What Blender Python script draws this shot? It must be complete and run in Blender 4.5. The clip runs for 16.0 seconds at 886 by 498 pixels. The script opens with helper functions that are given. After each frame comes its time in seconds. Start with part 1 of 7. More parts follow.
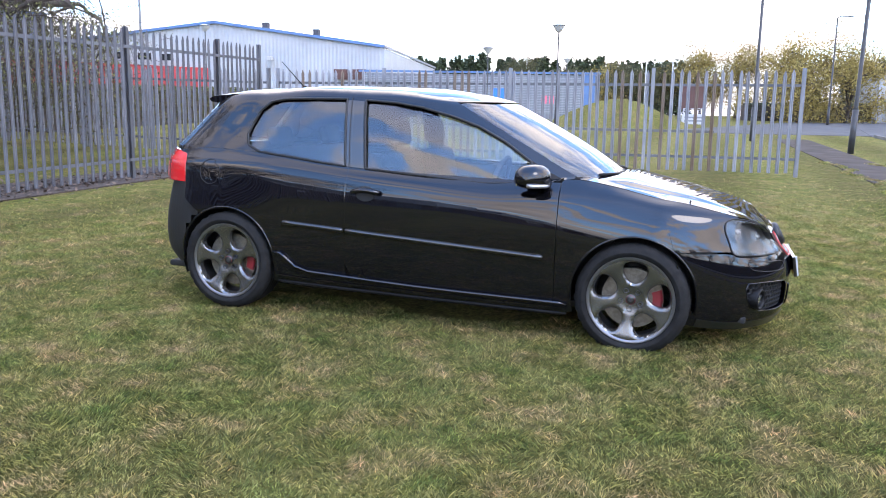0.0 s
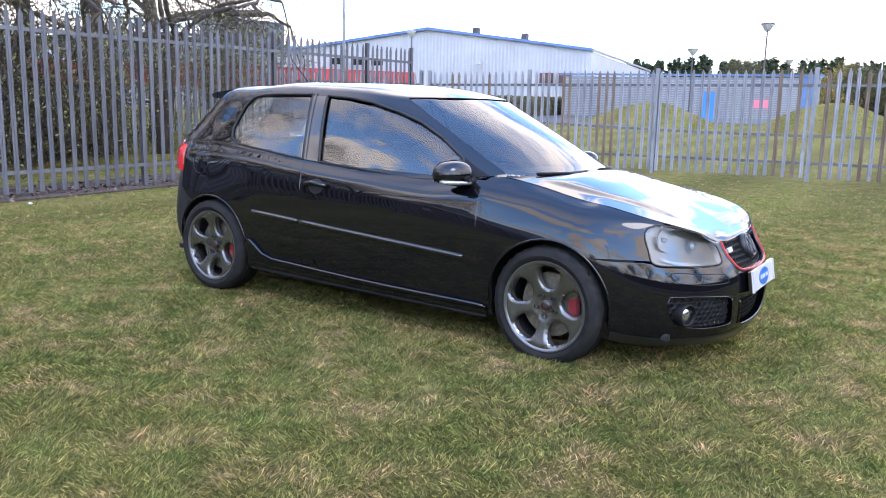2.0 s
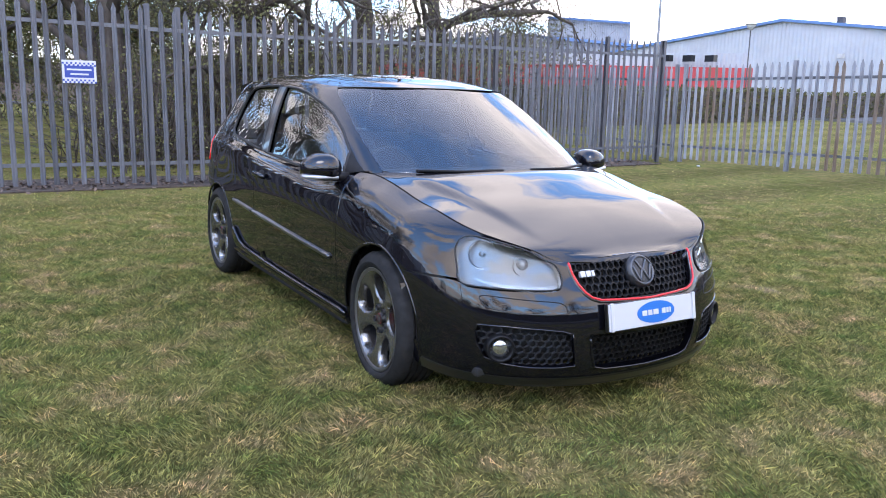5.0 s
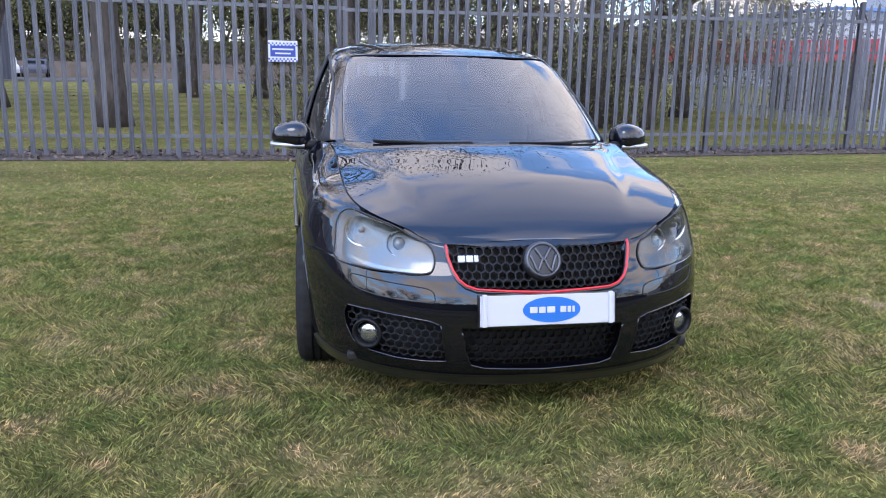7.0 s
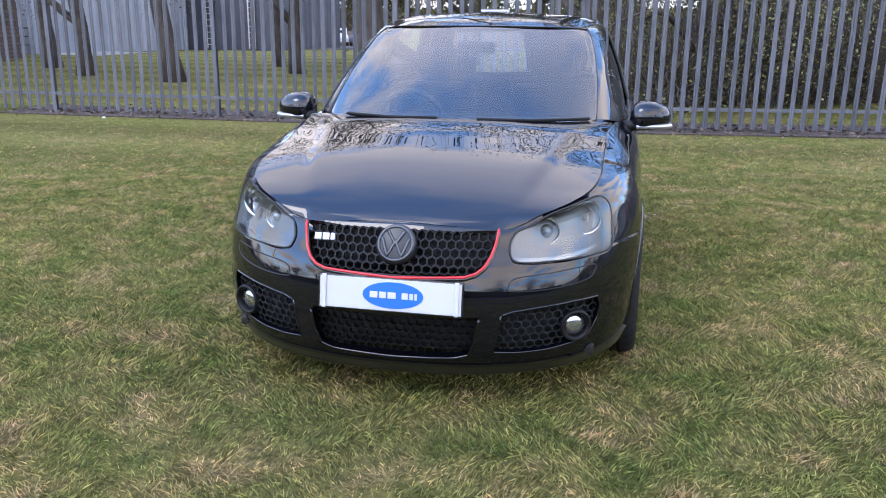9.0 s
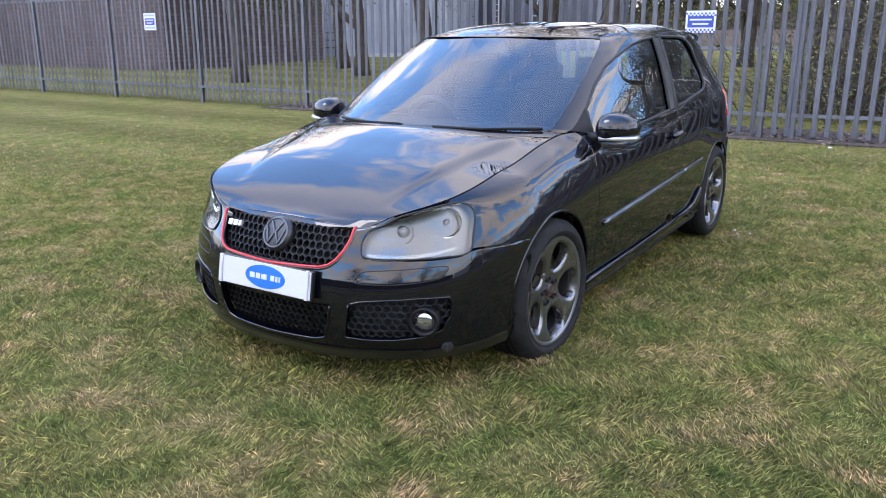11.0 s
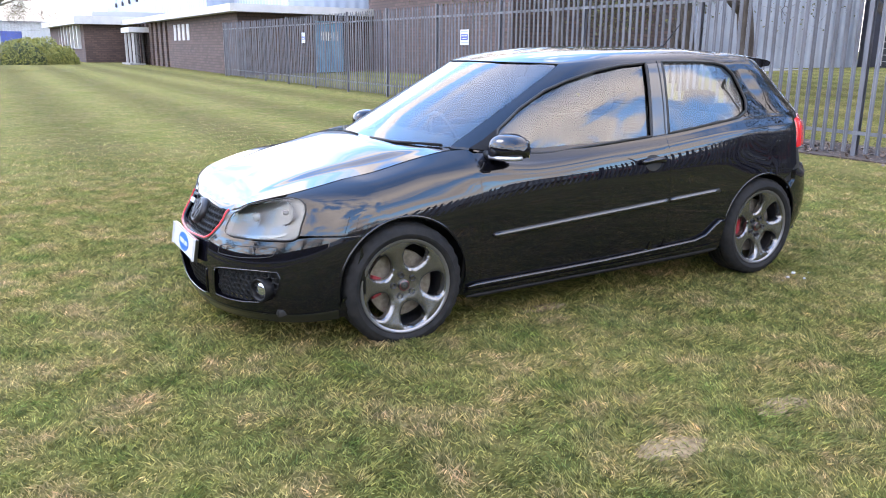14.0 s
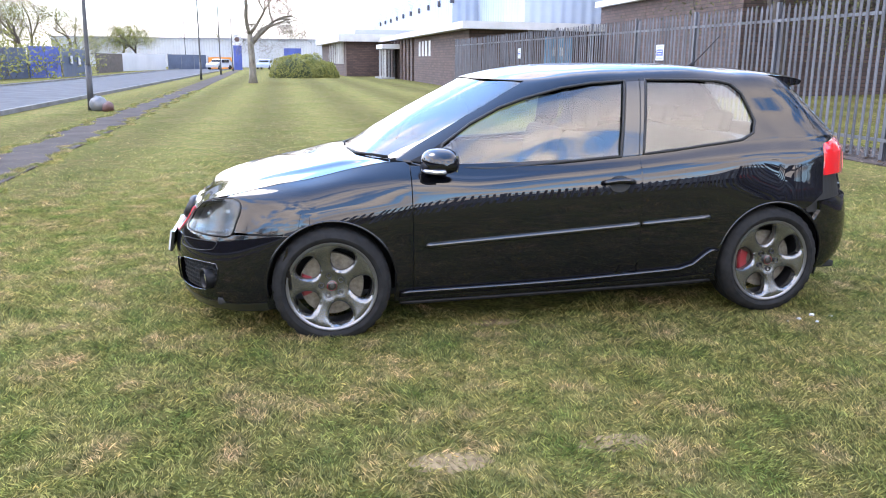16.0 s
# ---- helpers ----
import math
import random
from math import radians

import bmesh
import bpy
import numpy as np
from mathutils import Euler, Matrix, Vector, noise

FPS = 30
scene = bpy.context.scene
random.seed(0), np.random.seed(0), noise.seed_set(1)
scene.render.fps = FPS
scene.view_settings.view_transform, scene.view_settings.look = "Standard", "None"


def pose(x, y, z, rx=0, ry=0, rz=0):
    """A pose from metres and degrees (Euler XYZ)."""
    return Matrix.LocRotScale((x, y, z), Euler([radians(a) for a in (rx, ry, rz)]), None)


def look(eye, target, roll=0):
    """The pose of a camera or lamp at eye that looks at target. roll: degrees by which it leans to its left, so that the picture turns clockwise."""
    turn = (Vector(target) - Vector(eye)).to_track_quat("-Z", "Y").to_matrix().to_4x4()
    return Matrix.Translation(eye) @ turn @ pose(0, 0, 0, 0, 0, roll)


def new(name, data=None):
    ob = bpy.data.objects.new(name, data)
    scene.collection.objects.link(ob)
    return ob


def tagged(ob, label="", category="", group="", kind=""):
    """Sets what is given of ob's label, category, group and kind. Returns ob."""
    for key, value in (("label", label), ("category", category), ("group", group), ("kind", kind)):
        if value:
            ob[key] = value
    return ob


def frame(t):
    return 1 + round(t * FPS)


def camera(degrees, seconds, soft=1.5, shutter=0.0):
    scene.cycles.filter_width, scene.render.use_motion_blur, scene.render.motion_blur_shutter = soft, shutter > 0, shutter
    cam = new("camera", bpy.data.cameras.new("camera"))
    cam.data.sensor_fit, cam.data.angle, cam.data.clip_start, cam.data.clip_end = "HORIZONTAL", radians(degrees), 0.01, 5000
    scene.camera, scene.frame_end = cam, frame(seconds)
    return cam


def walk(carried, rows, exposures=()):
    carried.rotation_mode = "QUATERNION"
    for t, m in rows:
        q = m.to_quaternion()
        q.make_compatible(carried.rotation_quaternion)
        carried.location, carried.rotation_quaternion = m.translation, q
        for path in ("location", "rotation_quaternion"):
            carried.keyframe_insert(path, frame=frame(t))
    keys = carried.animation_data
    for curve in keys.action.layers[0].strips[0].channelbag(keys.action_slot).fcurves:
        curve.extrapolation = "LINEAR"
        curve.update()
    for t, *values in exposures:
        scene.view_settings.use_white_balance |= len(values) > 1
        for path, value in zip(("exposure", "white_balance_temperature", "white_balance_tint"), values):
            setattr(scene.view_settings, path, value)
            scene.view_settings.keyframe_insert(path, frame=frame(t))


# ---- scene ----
cam = camera(58.4, 16.0, 1.0)
PATH = [
    (0, (1.621, -5.248, 1.295), (1.012, -3.374, 0.953), 0.9),
    (0.5, (1.966, -5.141, 1.302), (1.281, -3.294, 0.962), 1.1),
    (1, (2.362, -4.986, 1.299), (1.558, -3.187, 0.958), 1.3),
    (1.5, (2.71, -4.766, 1.269), (1.769, -3.034, 0.928), 1.2),
    (2, (3.07, -4.514, 1.273), (1.982, -2.871, 0.931), 1.3),
    (2.5, (3.374, -4.215, 1.277), (2.161, -2.662, 0.934), 1.2),
    (3, (3.643, -3.876, 1.287), (2.35, -2.391, 0.939), 1.2),
    (3.5, (3.904, -3.528, 1.288), (2.521, -2.126, 0.938), 1.3),
    (6, (4.702, -1.693, 1.258), (2.868, -0.991, 0.877), 1.2),
    (6.5, (4.76, -1.294, 1.247), (2.874, -0.758, 0.851), 1.2),
    (7, (4.807, -0.89, 1.232), (2.886, -0.524, 0.812), 1.1),
    (7.5, (4.832, -0.504, 1.231), (2.893, -0.328, 0.777), 1.1),
    (8, (4.818, -0.104, 1.259), (2.877, -0.115, 0.78), 1.0),
    (8.5, (4.813, 0.317, 1.281), (2.888, 0.096, 0.785), 0.8),
    (9, (4.698, 0.697, 1.279), (2.803, 0.312, 0.771), 0.7),
    (11.5, (4.21, 2.611, 1.385), (2.677, 1.433, 0.873), 0.2),
    (12, (4.035, 2.961, 1.425), (2.593, 1.673, 0.913), 0.4),
    (12.5, (3.85, 3.348, 1.447), (2.536, 1.929, 0.938), 0.4),
    (13, (3.604, 3.654, 1.433), (2.403, 2.136, 0.929), 0.4),
    (13.5, (3.324, 3.963, 1.423), (2.234, 2.363, 0.924), 0.4),
    (14, (3.005, 4.235, 1.432), (2.047, 2.549, 0.94), 0.5),
    (14.5, (2.654, 4.424, 1.444), (1.836, 2.664, 0.959), 0.5),
    (15, (2.275, 4.651, 1.45), (1.616, 2.824, 0.973), 0.6),
    (15.5, (1.914, 4.818, 1.439), (1.408, 2.941, 0.969), 0.6),
    (16, (1.535, 4.954, 1.456), (1.145, 3.047, 0.994), 0.5),
]
walk(cam, [(t, look(eye, target, roll)) for t, eye, target, roll in PATH], [(0, 0.66, 6540, 18.8), (3.5, 0.66, 6540, 18.8), (6, 0.42, 6400, 19), (8, 0.6, 6340, 19), (9, 0.64, 6340, 18.8), (11.5, 0.68, 6470, 17.6), (12, 0.72, 6500, 17.4), (13.5, 1.02, 6640, 17), (16, 1.08, 6700, 17)])

# ---- light ----
SUN_AZ, SUN_EL = 322.0, 52.0          # degrees from +x, anticlockwise; height over the horizon
sun_from = Vector((math.cos(radians(SUN_AZ)) * math.cos(radians(SUN_EL)), math.sin(radians(SUN_AZ)) * math.cos(radians(SUN_EL)), math.sin(radians(SUN_EL))))
sun = new("sun", bpy.data.lights.new("sun", "SUN"))
sun.data.energy, sun.data.angle, sun.data.color = 1.0, radians(26.0), (1.0, 0.91, 0.78)
sun.matrix_world = look(sun_from * 60, (0, 0, 0))

world = bpy.data.worlds.new("sky")
scene.world = world
world.use_nodes = True
wn, wl = world.node_tree.nodes, world.node_tree.links
wn.clear()


def wnode(kind, **values):
    n = wn.new(kind)
    for key, v in values.items():
        n.inputs[key].default_value = v
    return n


sky = wn.new("ShaderNodeTexSky")
sky.sky_type, sky.sun_disc = "NISHITA", False
sky.sun_elevation, sky.sun_rotation = radians(SUN_EL), radians(90.0 - SUN_AZ)
sky.air_density, sky.dust_density, sky.ozone_density = 1.0, 0.25, 3.5
coords = wn.new("ShaderNodeTexCoord")
split = wn.new("ShaderNodeSeparateXYZ")
wl.new(coords.outputs["Generated"], split.inputs[0])
# clouds lie on a flat layer: the view direction over its height
height = wn.new("ShaderNodeMath"); height.operation = "MAXIMUM"; height.inputs[1].default_value = 0.0
wl.new(split.outputs["Z"], height.inputs[0])
lift = wn.new("ShaderNodeMath"); lift.operation = "ADD"; lift.inputs[1].default_value = 0.12
wl.new(height.outputs[0], lift.inputs[0])
flat = wn.new("ShaderNodeVectorMath"); flat.operation = "DIVIDE"
spread = wn.new("ShaderNodeCombineXYZ")
for k in range(3):
    wl.new(lift.outputs[0], spread.inputs[k])
wl.new(coords.outputs["Generated"], flat.inputs[0])
wl.new(spread.outputs[0], flat.inputs[1])
puffs = wnode("ShaderNodeTexNoise", Scale=1.7, Detail=9.0, Roughness=0.56, Distortion=0.25)
drift = wn.new("ShaderNodeVectorMath"); drift.operation = "ADD"
drift.inputs[1].default_value = (0.7, 1.3, 0.0)
wl.new(flat.outputs[0], drift.inputs[0])
wl.new(drift.outputs[0], puffs.inputs["Vector"])
edge = wn.new("ShaderNodeValToRGB")
edge.color_ramp.elements[0].position, edge.color_ramp.elements[1].position = 0.435, 0.52
wl.new(puffs.outputs["Fac"], edge.inputs[0])
# near the horizon the layers close up into bright haze
haze = wn.new("ShaderNodeMapRange")
haze.inputs["From Min"].default_value, haze.inputs["From Max"].default_value = 0.03, 0.14
haze.inputs["To Min"].default_value, haze.inputs["To Max"].default_value = 1.0, 0.0
wl.new(split.outputs["Z"], haze.inputs["Value"])
# fewer clouds overhead
thin = wn.new("ShaderNodeMapRange")
thin.inputs["From Min"].default_value, thin.inputs["From Max"].default_value = 0.55, 0.92
thin.inputs["To Min"].default_value, thin.inputs["To Max"].default_value = 1.0, 0.1
wl.new(split.outputs["Z"], thin.inputs["Value"])
few = wn.new("ShaderNodeMath"); few.operation = "MULTIPLY"
wl.new(edge.outputs[0], few.inputs[0])
wl.new(thin.outputs[0], few.inputs[1])
grey = wnode("ShaderNodeTexNoise", Scale=0.7, Detail=5.0, Roughness=0.6)
wl.new(flat.outputs[0], grey.inputs["Vector"])
tone = wn.new("ShaderNodeValToRGB")
tone.color_ramp.elements[0].position, tone.color_ramp.elements[1].position = 0.35, 0.7
tone.color_ramp.elements[0].color, tone.color_ramp.elements[1].color = (11.5, 11.3, 11.6, 1), (22.0, 20.8, 19.6, 1)
wl.new(grey.outputs["Fac"], tone.inputs[0])
mix = wn.new("ShaderNodeMixRGB")
wl.new(few.outputs[0], mix.inputs[0])
clear = wn.new("ShaderNodeVectorMath"); clear.operation = "MULTIPLY"
clear.inputs[1].default_value = (3.8, 4.4, 4.6)
wl.new(sky.outputs[0], clear.inputs[0])
wl.new(clear.outputs[0], mix.inputs[1])
wl.new(tone.outputs[0], mix.inputs[2])
back = wn.new("ShaderNodeBackground")
back.inputs["Strength"].default_value = 0.15
low_sky = wn.new("ShaderNodeMixRGB")
low_sky.inputs[2].default_value = (8.6, 8.5, 8.6, 1)
wl.new(haze.outputs[0], low_sky.inputs[0])
wl.new(mix.outputs[0], low_sky.inputs[1])
wl.new(low_sky.outputs[0], back.inputs["Color"])
wout = wn.new("ShaderNodeOutputWorld")
wl.new(back.outputs[0], wout.inputs["Surface"])

# ---- materials ----
def material(name, base, rough=0.5, metal=0.0, coat=0.0, specular=0.5):
    m = bpy.data.materials.new(name)
    m.use_nodes = True
    b = m.node_tree.nodes["Principled BSDF"]
    b.inputs["Base Color"].default_value = (*base, 1)
    b.inputs["Roughness"].default_value, b.inputs["Metallic"].default_value = rough, metal
    b.inputs["Coat Weight"].default_value, b.inputs["Specular IOR Level"].default_value = coat, specular
    b.inputs["Coat Roughness"].default_value = 0.02
    return m


def node(m, kind, **values):
    n = m.node_tree.nodes.new(kind)
    for key, v in values.items():
        n.inputs[key].default_value = v
    return n


def join(m, a, out, b, into):
    m.node_tree.links.new(a.outputs[out], b.inputs[into])


def shader(m):
    return m.node_tree.nodes["Principled BSDF"]


def place(m, object_space=True):
    if object_space:
        return node(m, "ShaderNodeTexCoord"), "Object"
    return node(m, "ShaderNodeNewGeometry"), "Position"


def noisy(m, scale, detail=6.0, rough=0.6, object_space=False, stretch=None):
    """A noise in metres: world position, or the object's own."""
    src, out = place(m, object_space)
    n = node(m, "ShaderNodeTexNoise", Scale=scale, Detail=detail, Roughness=rough)
    if stretch:
        scaled = node(m, "ShaderNodeVectorMath")
        scaled.operation = "MULTIPLY"
        scaled.inputs[1].default_value = stretch
        join(m, src, out, scaled, 0)
        join(m, scaled, 0, n, "Vector")
    else:
        join(m, src, out, n, "Vector")
    return n


def ramp(m, source, out, stops):
    r = node(m, "ShaderNodeValToRGB")
    e = r.color_ramp.elements
    while len(e) < len(stops):
        e.new(0.5)
    for k, (at, c) in enumerate(stops):
        e[k].position, e[k].color = at, (*c, 1)
    join(m, source, out, r, 0)
    return r


def blend(m, fac, fout, a, aout, b, bout, mode="MIX"):
    x = node(m, "ShaderNodeMixRGB")
    x.blend_type = mode
    if fac is None:
        x.inputs[0].default_value = 1.0
    else:
        join(m, fac, fout, x, 0)
    for src, o, slot in ((a, aout, 1), (b, bout, 2)):
        if isinstance(src, tuple):
            x.inputs[slot].default_value = (*src, 1)
        else:
            join(m, src, o, x, slot)
    return x


def bump(m, source, out, strength, distance):
    b = node(m, "ShaderNodeBump", Strength=strength, Distance=distance)
    join(m, source, out, b, "Height")
    join(m, b, 0, shader(m), "Normal")
    return b


def mottled(name, dark, light, scale, rough=0.6, metal=0.0, fine=0.0, fine_scale=120.0, coat=0.0, stretch=None, object_space=False):
    """A surface between two tones at one scale, with fine relief at another."""
    m = material(name, light, rough, metal, coat)
    n = noisy(m, scale, stretch=stretch, object_space=object_space)
    r = ramp(m, n, "Fac", ((0.32, dark), (0.68, light)))
    join(m, r, 0, shader(m), "Base Color")
    if fine:
        f = noisy(m, fine_scale, 3.0, stretch=stretch, object_space=object_space)
        bump(m, f, "Fac", fine, 0.002)
    return m


def random_tone(m, spread):
    """Varies a piece's tone by the object's own random value."""
    info = node(m, "ShaderNodeObjectInfo")
    span = node(m, "ShaderNodeMapRange")
    span.inputs["To Min"].default_value, span.inputs["To Max"].default_value = 1 - spread, 1 + spread
    join(m, info, "Random", span, "Value")
    colour = shader(m).inputs["Base Color"]
    x = node(m, "ShaderNodeVectorMath")
    x.operation = "MULTIPLY"
    if colour.is_linked:
        m.node_tree.links.new(colour.links[0].from_socket, x.inputs[0])
    else:
        x.inputs[0].default_value = colour.default_value[:3]
    join(m, span, 0, x, 1)
    join(m, x, 0, shader(m), "Base Color")
    return m


def glass(name, tint, clear=0.9, ior=1.95):
    m = bpy.data.materials.new(name)
    m.use_nodes = True
    t = m.node_tree
    t.nodes.clear()
    out, mixer = t.nodes.new("ShaderNodeOutputMaterial"), t.nodes.new("ShaderNodeMixShader")
    see, gloss, fres = t.nodes.new("ShaderNodeBsdfTransparent"), t.nodes.new("ShaderNodeBsdfGlossy"), t.nodes.new("ShaderNodeFresnel")
    see.inputs[0].default_value = (*tint, 1)
    gloss.inputs["Roughness"].default_value = 0.0
    gloss.inputs["Color"].default_value = (clear, clear, clear, 1)
    fres.inputs["IOR"].default_value = ior
    t.links.new(fres.outputs[0], mixer.inputs[0])
    t.links.new(see.outputs[0], mixer.inputs[1])
    t.links.new(gloss.outputs[0], mixer.inputs[2])
    t.links.new(mixer.outputs[0], out.inputs[0])
    return m


# car
paint = material("black_paint", (0.002, 0.002, 0.003), 0.5, 0.0, 1.0, 0.0)
shader(paint).inputs["Coat IOR"].default_value = 1.56
shader(paint).inputs["Coat Roughness"].default_value = 0.0
n = noisy(paint, 900.0, 2.0, object_space=True)
r = ramp(paint, n, "Fac", ((0.45, (0.0025, 0.0025, 0.004)), (0.75, (0.006, 0.006, 0.009))))
join(paint, r, 0, shader(paint), "Base Color")
plastic = mottled("black_plastic", (0.004, 0.004, 0.0045), (0.008, 0.008, 0.0085), 30.0, 0.5, fine=0.15, fine_scale=700.0, object_space=True)
fog_grey = mottled("dark_grey_plastic", (0.010, 0.0105, 0.012), (0.018, 0.019, 0.021), 30.0, 0.5, object_space=True)
for m_trim in (plastic, fog_grey):
    shader(m_trim).inputs["Specular IOR Level"].default_value = 0.2
trim_black = material("gloss_black_trim", (0.006, 0.006, 0.006), 0.3, coat=1.0)
fog_clear = material("fog_lens", (0.42, 0.43, 0.44), 0.12, 0.9)
seal = material("rubber_seal", (0.008, 0.008, 0.008), 0.6)
rubber = mottled("tyre_rubber", (0.009, 0.009, 0.009), (0.02, 0.0195, 0.019), 18.0, 0.75, fine=0.25, fine_scale=300.0, object_space=True)
alloy = mottled("dark_grey_alloy", (0.15, 0.148, 0.146), (0.21, 0.208, 0.205), 9.0, 0.26, 0.9, object_space=True)
alloy_dark = material("alloy_barrel", (0.05, 0.05, 0.055), 0.35, 0.8)
lip_metal = material("rim_edge_grey", (0.20, 0.20, 0.21), 0.3, 0.85)
steel = mottled("brake_steel", (0.13, 0.115, 0.09), (0.24, 0.21, 0.17), 40.0, 0.45, 0.8, object_space=True)
caliper_red = material("red_caliper", (0.20, 0.010, 0.015), 0.4, coat=0.3)
red_line = material("red_line", (0.55, 0.015, 0.02), 0.35)
lamp_red = material("red_lens", (0.62, 0.01, 0.012), 0.08, coat=1.0)
lamp_pale = material("clear_red_lens", (0.75, 0.25, 0.22), 0.1, coat=1.0)
chrome = material("chrome", (0.8, 0.8, 0.82), 0.08, 1.0)
satin = material("satin_silver", (0.45, 0.45, 0.46), 0.3, 0.7)
lamp_grey = material("headlamp_housing", (0.16, 0.165, 0.17), 0.3, 0.7)
lamp_white = material("headlamp_band", (0.30, 0.32, 0.33), 0.22, 0.6)
emblem_silver = material("emblem_silver", (0.42, 0.43, 0.45), 0.4, 0.4)
badge_dark = material("dark_badge", (0.012, 0.0125, 0.014), 0.4)
badge_line = material("grey_badge_line", (0.075, 0.078, 0.085), 0.35, 0.6)
plate_white = material("plate_white", (0.46, 0.46, 0.47), 0.3)
plate_blue = material("plate_blue", (0.008, 0.115, 0.40), 0.35)
cloth = mottled("dark_seat_cloth", (0.014, 0.014, 0.016), (0.03, 0.03, 0.034), 60.0, 0.9, fine=0.3, object_space=True)
cabin = material("cabin_plastic", (0.022, 0.023, 0.025), 0.6)
lining = material("grey_headlining", (0.22, 0.22, 0.21), 0.9)
amber = material("amber_lens", (0.55, 0.55, 0.5), 0.12, coat=1.0)
car_glass = glass("car_glass", (0.82, 0.89, 0.87), ior=1.95)
lamp_glass = glass("lamp_glass", (0.88, 0.9, 0.9), ior=1.5)
pane_glass = glass("pane_glass", (0.5, 0.53, 0.55))

# fences and steel
galv = mottled("galvanised_steel", (0.074, 0.076, 0.087), (0.122, 0.124, 0.142), 7.0, 0.55, 0.35, fine=0.2, fine_scale=60.0, stretch=(1, 1, 0.25))
random_tone(galv, 0.22)
# brighter copy of galv for the low fences: sunlight painted into the colour
galv_sunlit = random_tone(mottled("sunlit_galvanised_steel", (0.17, 0.175, 0.195), (0.30, 0.305, 0.33), 7.0, 0.55, 0.3, fine=0.2, fine_scale=60.0, stretch=(1, 1, 0.25)), 0.2)
galv_rail = mottled("galvanised_rail", (0.086, 0.09, 0.101), (0.144, 0.148, 0.164), 5.0, 0.5, 0.35, fine=0.15)
rusty = mottled("rusty_pale", (0.112, 0.07, 0.042), (0.21, 0.175, 0.147), 5.0, 0.8, 0.1, fine=0.3, stretch=(1, 1, 0.2))
lamp_black = mottled("lamp_post_black", (0.02, 0.021, 0.022), (0.04, 0.04, 0.042), 6.0, 0.5)
grey_post = mottled("grey_mast", (0.12, 0.126, 0.132), (0.18, 0.186, 0.192), 4.0, 0.5, 0.4)

# ground
lawn = material("lawn", (0.1, 0.13, 0.03), 0.95, specular=0.03)
big, mid, fine_n = noisy(lawn, 0.55, 5.0), noisy(lawn, 3.2, 6.0, 0.7), noisy(lawn, 38.0, 8.0, 0.8)
tone_a = ramp(lawn, mid, "Fac", ((0.32, (0.065, 0.085, 0.019)), (0.52, (0.133, 0.119, 0.039)), (0.70, (0.230, 0.157, 0.084))))
tone_b = ramp(lawn, big, "Fac", ((0.35, (0.097, 0.111, 0.023)), (0.7, (0.170, 0.133, 0.058))))
tone_c = ramp(lawn, fine_n, "Fac", ((0.36, (0.24, 0.28, 0.25)), (0.64, (1.72, 1.66, 1.66))))
half = blend(lawn, None, 0, tone_a, 0, tone_b, 0)
half.inputs[0].default_value = 0.45
# mowing bands along the lawn
geo = node(lawn, "ShaderNodeNewGeometry")
sep = node(lawn, "ShaderNodeSeparateXYZ")
join(lawn, geo, "Position", sep, 0)
wave = node(lawn, "ShaderNodeMath"); wave.operation = "SINE"
turn = node(lawn, "ShaderNodeMath"); turn.operation = "MULTIPLY"; turn.inputs[1].default_value = 2.6
join(lawn, sep, "X", turn, 0)
join(lawn, turn, 0, wave, 0)
band = node(lawn, "ShaderNodeMapRange")
band.inputs["From Min"].default_value = -1.0
band.inputs["To Min"].default_value, band.inputs["To Max"].default_value = 0.84, 1.2
join(lawn, wave, 0, band, "Value")
clump = noisy(lawn, 11.0, 4.0, 0.65)
tuft = ramp(lawn, clump, "Fac", ((0.30, (0.5, 0.58, 0.5)), (0.5, (1.0, 1.0, 1.0)), (0.72, (1.38, 1.34, 1.36))))
tufted = blend(lawn, None, 0, half, 0, tuft, 0, "MULTIPLY")
banded = blend(lawn, None, 0, tufted, 0, tone_c, 0, "MULTIPLY")
final = node(lawn, "ShaderNodeVectorMath"); final.operation = "MULTIPLY"
join(lawn, banded, 0, final, 0)
join(lawn, band, 0, final, 1)
join(lawn, final, 0, shader(lawn), "Base Color")
bump(lawn, fine_n, "Fac", 0.9, 0.03)

blade = material("grass_blade", (0.1, 0.14, 0.03), 0.7, specular=0.25)
geo = node(blade, "ShaderNodeNewGeometry")
mid_b = noisy(blade, 3.2, 6.0, 0.7)
dry = ramp(blade, mid_b, "Fac", ((0.32, (0.078, 0.110, 0.026)), (0.52, (0.157, 0.144, 0.051)), (0.70, (0.278, 0.191, 0.112))))
each = ramp(blade, geo, "Random Per Island", ((0.0, (0.30, 0.34, 0.28)), (0.5, (0.90, 0.92, 0.88)), (0.85, (1.45, 1.38, 1.36)), (1.0, (2.3, 2.1, 2.0))))
clump = noisy(blade, 11.0, 4.0, 0.65)
tuft = ramp(blade, clump, "Fac", ((0.30, (0.5, 0.58, 0.5)), (0.5, (1.0, 1.0, 1.0)), (0.72, (1.38, 1.34, 1.36))))
dry_tuft = blend(blade, None, 0, dry, 0, tuft, 0, "MULTIPLY")
tint = blend(blade, None, 0, dry_tuft, 0, each, 0, "MULTIPLY")
join(blade, tint, 0, shader(blade), "Base Color")
# light passes through the thin blades
through_b = node(blade, "ShaderNodeBsdfTranslucent")
join(blade, tint, 0, through_b, "Color")
both_b = node(blade, "ShaderNodeAddShader")
join(blade, shader(blade), 0, both_b, 0)
join(blade, through_b, 0, both_b, 1)
join(blade, both_b, 0, blade.node_tree.nodes["Material Output"], "Surface")

